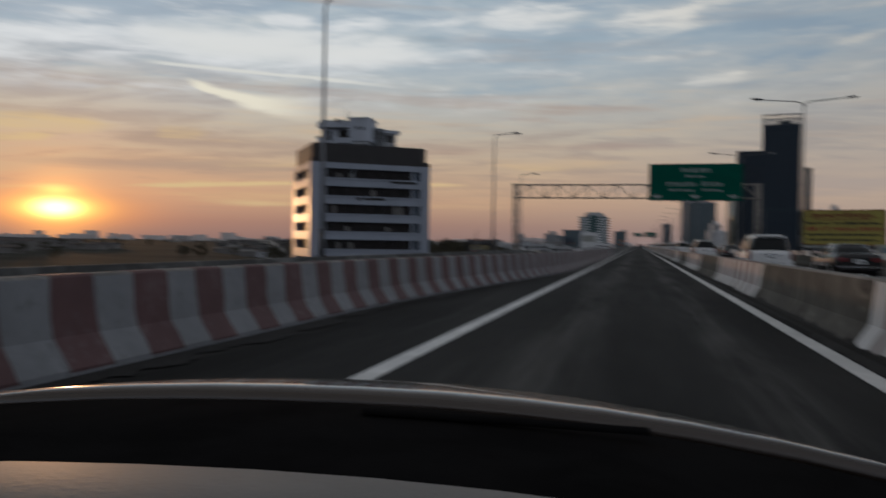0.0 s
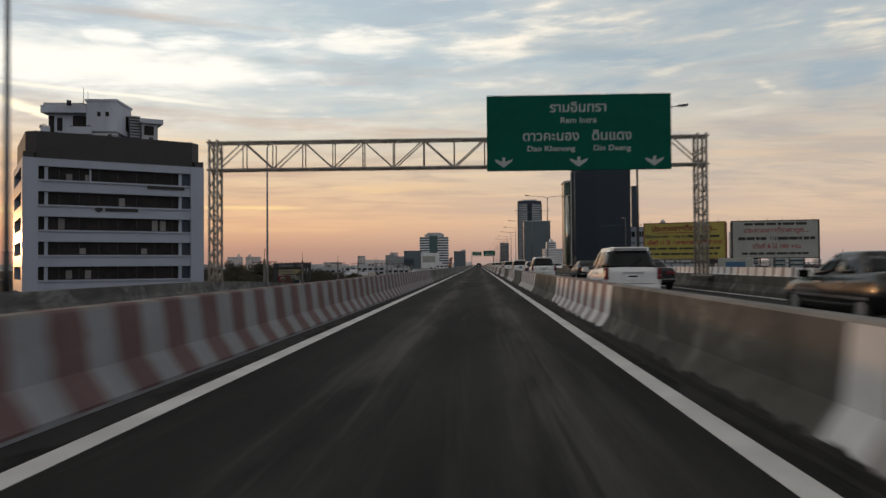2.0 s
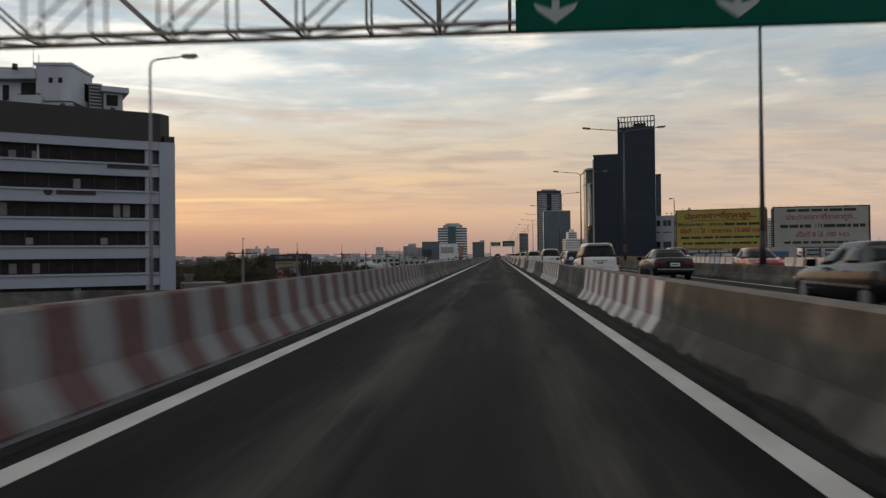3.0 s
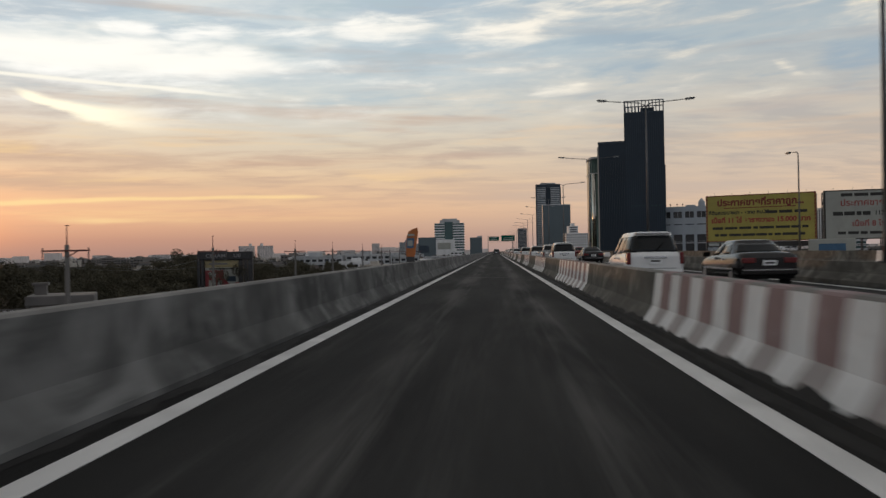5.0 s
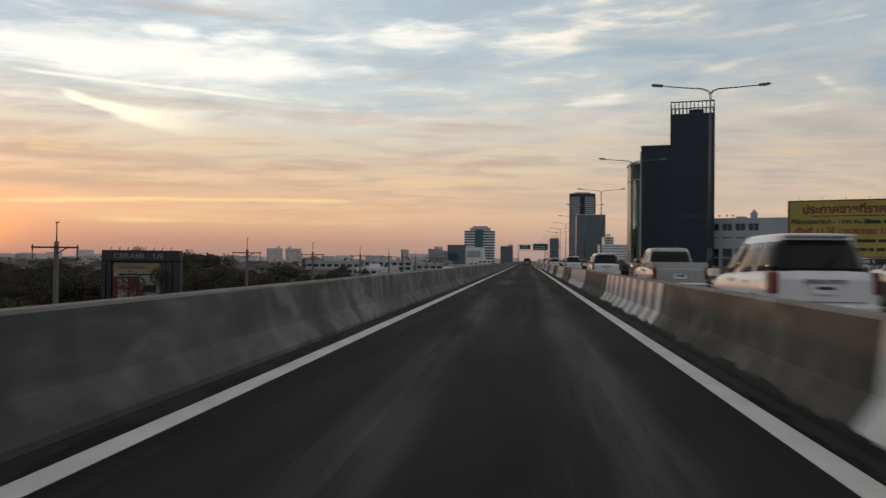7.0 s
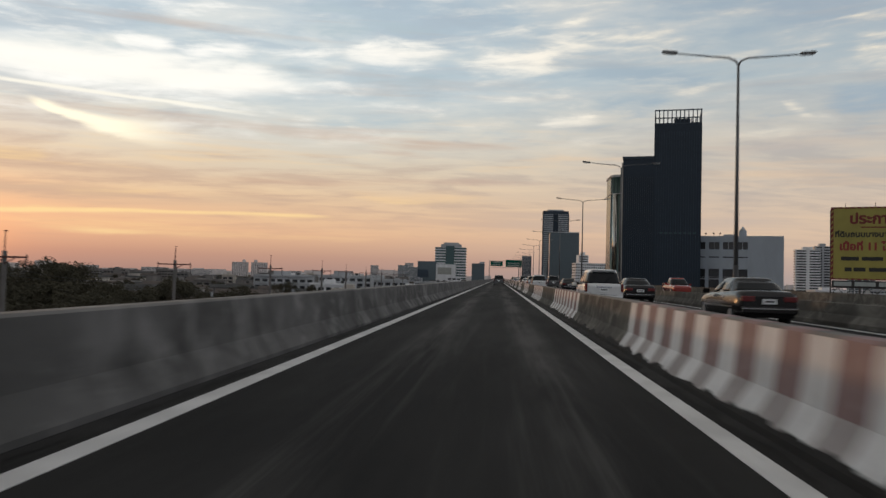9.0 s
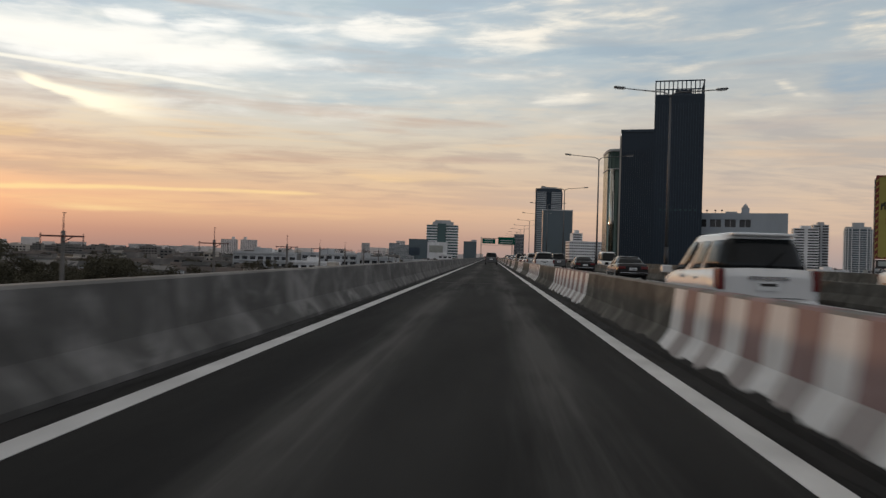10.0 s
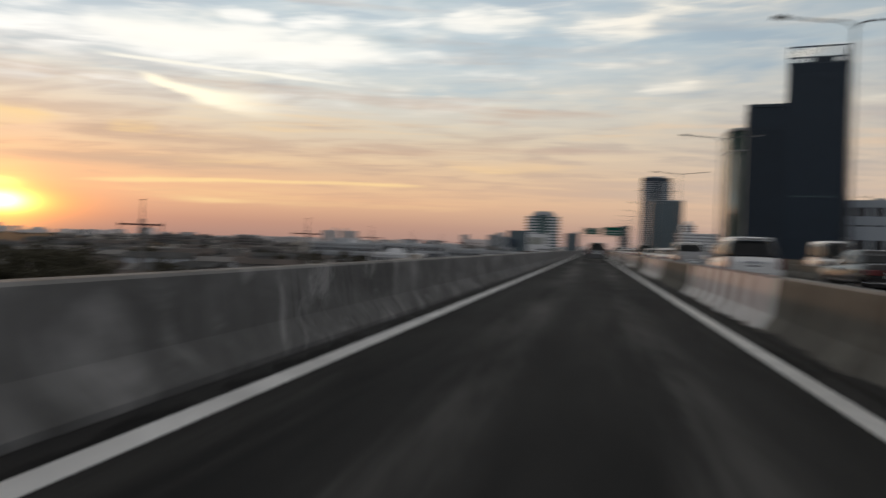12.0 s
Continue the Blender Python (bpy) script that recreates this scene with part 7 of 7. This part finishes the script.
def vehicle(shape, paint, label, x, y, facing=0, brake=False, two_tone=None, name="car", z=0.0, group="traffic"):
    stations, (f0, f1, r0, r1, rz, fw, rw) = SHAPES[shape]
    length = stations[-1][0]
    m = pose(x, y, z) if not facing else pose(x, y + length, z, 0, 0, 180)
    ob = thing(name, m, label, {"pickup": "pickup truck", "minibus": "van", "mpv": "car"}.get(shape, "car"), group)
    rings = []
    for i, s in enumerate(stations):
        rings.append(body_ring(*s))
        if i + 1 < len(stations):
            t = stations[i + 1]
            if t[0] - s[0] > 0.7:
                rings.append(body_ring(*[(a + b) / 2 for a, b in zip(s, t)]))
    bm = loft(bmesh.new(), rings)
    part("body", bm, paint, ob)

    def top_at(yy):
        for a, b in zip(stations, stations[1:]):
            if a[0] <= yy <= b[0]:
                return a[3] + (b[3] - a[3]) * (yy - a[0]) / (b[0] - a[0])
        return stations[-1][3]

    # greenhouse: a rounded shell that leans in towards the roof, with the panes let on to it
    zb, zf = top_at(f0) - 0.05, top_at(f1) - 0.05

    def shell(phi, t, out=0.0):
        """A point of the shell: phi round the plan (0 to the right, 90 degrees ahead), t from the waist to the roof edge."""
        c, q = math.cos(phi), math.sin(phi)
        e = 0.36
        half = fw + (rw - fw) * t ** 1.25
        y0, y1 = f0 + (r0 - f0) * t, f1 + (r1 - f1) * t
        mid, long = (y0 + y1) / 2, (y1 - y0) / 2
        x = half * math.copysign(abs(c) ** e, c)
        yy = mid + long * math.copysign(abs(q) ** e, q)
        foot = zb + (zf - zb) * (yy - f0) / (f1 - f0)
        z = foot + (rz - 0.07 - foot) * t
        nx, ny = math.copysign(abs(c) ** (2 - e), c) / half, math.copysign(abs(q) ** (2 - e), q) / long
        k = math.hypot(nx, ny)
        return Vector((x + nx / k * out, yy + ny / k * out, z + out * 0.35))

    bm = bmesh.new()
    turns = [2 * math.pi * (i + 0.5) / 44 for i in range(44)]
    rows = [[bm.verts.new(shell(p, t)) for p in turns] for t in (0, 0.2, 0.4, 0.6, 0.8, 1.0)]
    mid_r = (r0 + r1) / 2
    for k, lift in ((0.965, 0.03), (0.88, 0.055), (0.6, 0.068)):
        rows.append([bm.verts.new((v.co.x * k, mid_r + (v.co.y - mid_r) * k, rz - 0.07 + lift)) for v in rows[5]])
    for p, q in zip(rows, rows[1:]):
        for i in range(44):
            bm.faces.new((p[i], p[(i + 1) % 44], q[(i + 1) % 44], q[i])).smooth = True
    bm.faces.new(rows[-1]).smooth = True
    bmesh.ops.recalc_face_normals(bm, faces=bm.faces[:])
    part("cabin_shell", bm, two_tone or paint, ob)

    def pane(name2, p0, p1, t0, t1, lean=0.0):
        """A pane over a stretch of the shell; lean slants its ends."""
        bm = bmesh.new()
        outer, inner = [], []
        for j in range(5):
            v = j / 4
            t = t0 + (t1 - t0) * v
            a0, a1 = p0 + lean * (v - 0.5), p1 - lean * (v - 0.5)
            round_off = 0.05 if j in (0, 4) else 0.0
            a0, a1 = a0 + (a1 - a0) * round_off, a1 - (a1 - a0) * round_off
            outer.append([bm.verts.new(shell(a0 + (a1 - a0) * i / 8, t, 0.012)) for i in range(9)])
            inner.append([bm.verts.new(shell(a0 + (a1 - a0) * i / 8, t, -0.004)) for i in range(9)])
        for j in range(4):
            for i in range(8):
                bm.faces.new((outer[j][i], outer[j][i + 1], outer[j + 1][i + 1], outer[j + 1][i])).smooth = True
        rim_o = outer[0] + [row[8] for row in outer[1:4]] + outer[4][::-1] + [row[0] for row in outer[3:0:-1]]
        rim_i = inner[0] + [row[8] for row in inner[1:4]] + inner[4][::-1] + [row[0] for row in inner[3:0:-1]]
        for i in range(len(rim_o)):
            k = (i + 1) % len(rim_o)
            bm.faces.new((rim_o[i], rim_o[k], rim_i[k], rim_i[i]))
        bmesh.ops.delete(bm, geom=[v for v in bm.verts if not v.link_faces], context="VERTS")
        bmesh.ops.recalc_face_normals(bm, faces=bm.faces[:])
        part(name2, bm, M["car_glass"], ob)

    def at_x(k):
        """The turn at which the shell's plan is k of its half width out."""
        return math.acos(k ** (1 / 0.36))

    def at_y(k):
        return math.asin(math.copysign(abs(k) ** (1 / 0.36), k))

    back = at_x(0.9)
    pane("rear_window", -math.pi + back, -back, 0.1 if shape in ("sedan", "hatch") else 0.06, 0.9)
    pane("windscreen", at_x(0.92), math.pi - at_x(0.92), 0.08, 0.94)
    spans = ((-0.9, -0.42), (-0.36, 0.16), (0.22, 0.86)) if shape in ("mpv", "suv", "minibus") else ((-0.62, -0.02), (0.04, 0.84))
    for y0, y1 in spans:
        pane("side_window", at_y(y0), at_y(y1), 0.1, 0.86)
        pane("side_window", math.pi - at_y(y1), math.pi - at_y(y0), 0.1, 0.86)
    if shape in ("mpv", "suv"):
        bm = bmbox(-rw * 0.86, rw * 0.86, r0 - 0.1, r0 + 0.14, rz - 0.075, rz - 0.03)
        bevel(bm, 0.018, 2)
        part("roof_spoiler", bm, paint, ob)
        part("tailgate_seam", bmbox(-0.62, 0.62, -0.012, 0.004, 0.585, 0.597), M["black_plastic"], ob)
    # lamps, bumper, plate, mirrors, wheels
    zt, hw = stations[1][3], stations[1][1]
    for s in (-1, 1):
        if shape in ("sedan", "hatch"):
            bm = bmbox(min(s * hw * 0.5, s * hw * 0.96), max(s * hw * 0.5, s * hw * 0.96), -0.025, 0.16, zt - 0.27, zt - 0.11)
        else:
            bm = bmbox(min(s * hw * 0.86, s * hw * 1.0), max(s * hw * 0.86, s * hw * 1.0), -0.03, 0.24, zt - 0.36, zt + 0.0)
        bevel(bm, 0.025, 2)
        lamp = part("tail_lamp", bm, M["tail_red"], ob, "dark red tail lamp")
        if brake:
            bm = bmbox(min(s * hw * 0.78, s * hw * 0.9), max(s * hw * 0.78, s * hw * 0.9), -0.04, -0.024, zt - 0.24, zt - 0.15)
            part("bulb", bm, M["tail_lit"], lamp, "lit orange-red brake bulb")
        fy, fhw, fz = stations[-2][0], stations[-2][1], stations[-2][3]
        bm = bmbox(min(s * fhw * 0.5, s * fhw * 0.95), max(s * fhw * 0.5, s * fhw * 0.95), fy - 0.1, fy + 0.16, fz - 0.2, fz - 0.06)
        bevel(bm, 0.03, 2)
        part("headlamp", bm, M["head_lens"], ob)
        my = f1 - 0.55
        bm = bmbox(min(s * 0.9, s * 1.12), max(s * 0.9, s * 1.12), my, my + 0.14, zf + 0.02, zf + 0.18)
        bevel(bm, 0.035, 2)
        part("mirror", bm, M["black_plastic"] if paint is M["black_car"] else paint, ob)
    wide = stations[3][1]
    for s in (-1, 1):
        for hy in ((f0 + f1) / 2 - 0.55, (f0 + f1) / 2 + 0.45) if shape != "pickup" else (f0 + 0.5, f0 + 1.3):
            bm = bmbox(min(s * (wide - 0.03), s * (wide + 0.012)), max(s * (wide - 0.03), s * (wide + 0.012)), hy, hy + 0.19, stations[3][3] - 0.2, stations[3][3] - 0.165)
            part("door_handle", bm, M["chrome"] if shape == "sedan" else paint, ob)
    bm = bmbox(-hw * 0.96, hw * 0.96, -0.1, 0.2, 0.34, 0.56)
    bevel(bm, 0.05, 2)
    part("rear_bumper", bm, paint if shape != "pickup" else M["chrome"], ob)
    plate = part("number_plate", bmbox(-0.2, 0.2, -0.03, -0.002, zt - 0.34, zt - 0.19) if shape in ("sedan", "hatch") else bmbox(-0.2, 0.2, -0.03, -0.002, zt - 0.36, zt - 0.21), M["plate"], ob)
    part("print_bar", bmbox(-0.14, 0.14, -0.034, -0.031, zt - 0.29, zt - 0.24), M["ink"], plate)
    if shape in ("mpv", "suv", "minibus"):
        part("tailgate_strip", bmbox(-0.34, 0.34, -0.03, 0.0, zt - 0.18, zt - 0.12), M["chrome"], ob)
        bm = bmesh.new()
        tube(bm, (0, f0 - 0.03, top_at(f0) + 0.04), (0.28, f0 + 0.04, top_at(f0) + 0.3), 0.012, n=5)
        part("rear_wiper", bm, M["black_plastic"], ob)
        for s in (-1, 1) if shape == "suv" else ():
            bm = bmesh.new()
            tube(bm, (s * rw * 0.92, r0 + 0.1, rz + 0.03), (s * rw * 0.92, r1 - 0.1, rz + 0.03), 0.018, n=6)
            part("roof_rail", bm, M["black_plastic"], ob)
    if shape == "pickup":
        for nm, dims in (("bed_floor", (-0.76, 0.76, 0.1, 1.5, 1.08, 1.1)), ("bed_side", (-0.88, -0.78, 0.06, 1.55, 1.04, 1.22)), ("bed_side", (0.78, 0.88, 0.06, 1.55, 1.04, 1.22)), ("tailgate", (-0.78, 0.78, 0.02, 0.1, 1.0, 1.22))):
            bm = bmbox(*dims)
            part(nm, bm, M["black_plastic"] if nm == "bed_floor" else paint, ob)
    if shape == "sedan":
        part("bumper_strip", bmbox(-0.8, 0.8, -0.108, -0.09, 0.49, 0.52), M["chrome"], ob)
        part("lower_valance", bmbox(-0.7, 0.7, -0.04, 0.2, 0.24, 0.345), M["black_plastic"], ob)
        for s in (-1, 1):
            part("side_trim", bmbox(min(s * 0.9, s * 0.915), max(s * 0.9, s * 0.915), 0.6, 3.9, 0.5, 0.56), M["chrome"], ob)
    r = 0.31 if shape in ("sedan", "hatch") else 0.35
    for s in (-1, 1):
        for wy in (length * 0.19, length * 0.8):
            bm = bmesh.new()
            tube(bm, (s * (hw - 0.17), wy, r), (s * (hw + 0.03), wy, r), r, r, 20)
            bmesh.ops.bevel(bm, geom=[e for e in bm.edges if e.calc_face_angle(0) > 1], offset=0.03, segments=2, affect="EDGES")
            wheel = part("tyre", bm, M["rubber"], ob)
            bm = bmesh.new()
            tube(bm, (s * (hw + 0.02), wy, r), (s * (hw + 0.036), wy, r), r * 0.66, r * 0.6, 16)
            part("rim", bm, M["alloy"], wheel)
    return ob


# the queue on the main road and the car ahead on the lane
WORDS = {"mpv": "white people carrier with a tinted rear window", "black": "black saloon car with chrome side trim", "brake": "black saloon car braking with lit lamps", "hatch": "small blue hatchback", "pickup": "silver pickup truck with a chrome bumper", "white": "white saloon car", "suv": "dark grey off-road car", "silver": "silver saloon car"}
LOOKS = {"mpv": ("mpv", "white_car"), "black": ("sedan", "black_car"), "brake": ("sedan", "black_car"), "hatch": ("hatch", "blue_car"), "pickup": ("pickup", "silver_car"), "white": ("sedan", "white_car"), "suv": ("suv", "grey_car"), "silver": ("sedan", "silver_car")}


def queue(what, x, y, where="on the main road"):
    shape, paint = LOOKS[what]
    vehicle(shape, M[paint], WORDS[what] + " " + where, x, y, brake=what == "brake", name="pickup_truck" if shape == "pickup" else "car")


for what, x, y in (("mpv", 4.85, 33), ("black", 8.1, 33), ("brake", 8.1, 54), ("mpv", 4.85, 64), ("black", 8.1, 75), ("mpv", 4.85, 96), ("black", 8.1, 95.5), ("hatch", 4.9, 106),
                   ("mpv", 4.85, 127.5), ("black", 8.1, 127), ("black", 8.1, 147), ("mpv", 4.85, 158.5), ("black", 8.1, 168), ("pickup", 5.0, 171), ("black", 8.1, 190),
                   ("mpv", 4.85, 192.5), ("black", 8.1, 213.5), ("mpv", 4.85, 225), ("black", 8.1, 234), ("black", 8.1, 255), ("mpv", 4.85, 279), ("black", 8.1, 276.5)):
    queue(what, x, y)
for k in range(11):
    rr = random.Random(70 + k)
    queue(("pickup", "white", "silver", "suv", "white", "hatch", "white", "pickup", "silver", "white", "suv")[k], 4.95, 293 + k * 12.5 + rr.uniform(-1.5, 1.5), "far along")
    queue(rr.choice(["white", "silver", "suv", "pickup", "hatch"]), 8.25, 302 + k * 14.5 + rr.uniform(-2, 2), "far along")
vehicle("suv", M["grey_car"], "dark off-road car driving ahead in the same lane", 0.3, 325.0)
# oncoming carriageway
vehicle("hatch", M["red_car"], "red hatchback coming the other way beyond the median", 14.0, 100.5, 1)
vehicle("suv", M["grey_car"], "dark off-road car coming the other way beyond the median", 17.4, 133.0, 1)
vehicle("sedan", M["white_car"], "white saloon car coming the other way beyond the median", 13.6, 171.0, 1)
vehicle("sedan", M["white_car"], "white saloon car coming the other way beyond the median", 17.2, 240.0, 1)
vehicle("pickup", M["red_car"], "dark red pickup truck coming the other way beyond the median", 17.3, 263.0, 1, name="pickup_truck")
vehicle("minibus", M["white_car"], "white minibus coming the other way beyond the median", 13.8, 300.0, 1, name="minibus")

# ---- the car that carries the camera, as it stands at the start ----
ride = thing("car", pose(-0.41, 0.0, -0.006, 0, 0, 9), "brown car with a black dashboard standing in the lane", "car")


def curved_sheet(rows, thick=0.03):
    """A sheet through rows of points, given a thickness downward."""
    bm = bmesh.new()
    g = [[bm.verts.new(p) for p in r] for r in rows]
    for a, b in zip(g, g[1:]):
        for i in range(len(a) - 1):
            bm.faces.new((a[i], a[i + 1], b[i + 1], b[i])).smooth = True
    r = bmesh.ops.extrude_face_region(bm, geom=bm.faces[:])
    bmesh.ops.translate(bm, verts=[v for v in r["geom"] if isinstance(v, bmesh.types.BMVert)], vec=(0, 0, -thick))
    bmesh.ops.recalc_face_normals(bm, faces=bm.faces[:])
    return bm


def across(y, z, w, drop, n=13):
    row = []
    for i in range(n):
        u = 2 * i / (n - 1) - 1
        k = abs(u + 0.26)
        row.append((w * u, y - 0.12 * k ** 2, z - drop * k ** 2.4))
    return row


part("bonnet", curved_sheet([across(1.33, 0.932, 0.9, 0.05), across(1.5, 0.918, 0.9, 0.055), across(1.75, 0.883, 0.9, 0.06), across(2.0, 0.838, 0.88, 0.08), across(2.25, 0.76, 0.82, 0.1), across(2.36, 0.64, 0.78, 0.1)]), M["brown_car"], ride, "brown metallic bonnet")
part("cowl", curved_sheet([across(0.82, 0.9, 0.8, 0.04), across(0.9, 0.925, 0.82, 0.04), across(1.1, 0.925, 0.84, 0.05), across(1.27, 0.93, 0.86, 0.05), across(1.325, 0.88, 0.86, 0.05)], 0.06), M["black_plastic"], ride, "black windscreen cowl")
part("dashboard", curved_sheet([across(0.3, 0.62, 0.78, 0.0), across(0.4, 0.88, 0.78, 0.02), across(0.5, 0.945, 0.78, 0.03), across(0.64, 0.962, 0.78, 0.03), across(0.77, 0.965, 0.78, 0.03), across(0.795, 0.955, 0.78, 0.03), across(0.8, 0.9, 0.78, 0.03)], 0.03), M["dash_plastic"], ride, "grey moulded dashboard")
wip = bmesh.new()
tube(wip, (-0.1, 1.2, 0.934), (0.35, 1.17, 0.926), 0.007, n=6)
part("wiper", wip, M["black_plastic"], ride)
scr = bmbox(-0.1, 0.1, 0.3, 0.35, 0.74, 0.84)
screen = part("radio_display", scr, M["black_plastic"], ride, "small dark radio display")
text_mesh("FM", 0.035, lamp_material("display_glow", (0.6, 0.75, 1.0, 1), 1.5), screen, "lettering", face(-0.03, 0.297, 0.79))
for s in (-1, 1):
    part("front_wing", curved_sheet([[(s * 0.84, 2.2, 0.52), (s * 0.9, 2.0, 0.52), (s * 0.92, 1.5, 0.54), (s * 0.92, 1.0, 0.58)], [(s * 0.8, 2.22, 0.58), (s * 0.86, 2.0, 0.62), (s * 0.9, 1.5, 0.7), (s * 0.9, 1.05, 0.76)]], 0.03), M["brown_car"], ride)
    bm = bmbox(min(s * 0.84, s * 0.92), max(s * 0.84, s * 0.92), -1.7, 1.9, 0.22, 0.7)
    bevel(bm, 0.03, 2)
    part("side_panel", bm, M["brown_car"], ride)
    bm = bmbox(min(s * 0.82, s * 0.9), max(s * 0.82, s * 0.9), -1.5, 0.9, 0.782, 0.9)
    bevel(bm, 0.03, 2)
    part("door_top", bm, M["brown_car"], ride)
    for a, b in (((s * 0.84, 0.95, 0.9), (s * 0.62, 0.1, 1.5)), ((s * 0.86, -0.9, 0.9), (s * 0.63, -0.85, 1.5)), ((s * 0.84, -1.7, 0.9), (s * 0.62, -1.35, 1.5))):
        bm = bmesh.new()
        tube(bm, a, b, 0.035, 0.03, 8)
        part("pillar", bm, M["brown_car"], ride)
    for wy in (1.55, -1.25):
        bm = bmesh.new()
        tube(bm, (s * 0.72, wy, 0.32), (s * 0.93, wy, 0.32), 0.32, 0.32, 20)
        tyre = part("tyre", bm, M["rubber"], ride)
        bm = bmesh.new()
        tube(bm, (s * 0.925, wy, 0.32), (s * 0.94, wy, 0.32), 0.21, 0.2, 16)
        part("rim", bm, M["alloy"], tyre)
    bm = bmbox(min(s * 0.5, s * 0.8), max(s * 0.5, s * 0.8), 2.2, 2.36, 0.42, 0.53)
    bevel(bm, 0.03, 2)
    part("headlamp", bm, M["head_lens"], ride)
bm = bmbox(-0.8, 0.8, 2.2, 2.45, 0.25, 0.55)
bevel(bm, 0.06, 2)
part("front_bumper", bm, M["brown_car"], ride)
bm = bmbox(-0.86, 0.86, -2.2, -1.68, 0.3, 0.95)
bevel(bm, 0.08, 2)
part("boot", bm, M["brown_car"], ride)
part("floor_pan", bmbox(-0.84, 0.84, -1.7, 2.2, 0.2, 0.26), M["black_plastic"], ride)
part("roof", curved_sheet([across(0.16, 1.53, 0.62, 0.05), across(-0.6, 1.57, 0.63, 0.05), across(-1.35, 1.53, 0.62, 0.05)], 0.04), M["brown_car"], ride)
for x in (-0.24, 0.2):
    bm = bmbox(x - 0.13, x + 0.13, 0.3, 0.36, 1.40, 1.47)
    bevel(bm, 0.02, 2)
    part("mirror", bm, M["black_plastic"], ride, "black rear-view mirror housing")
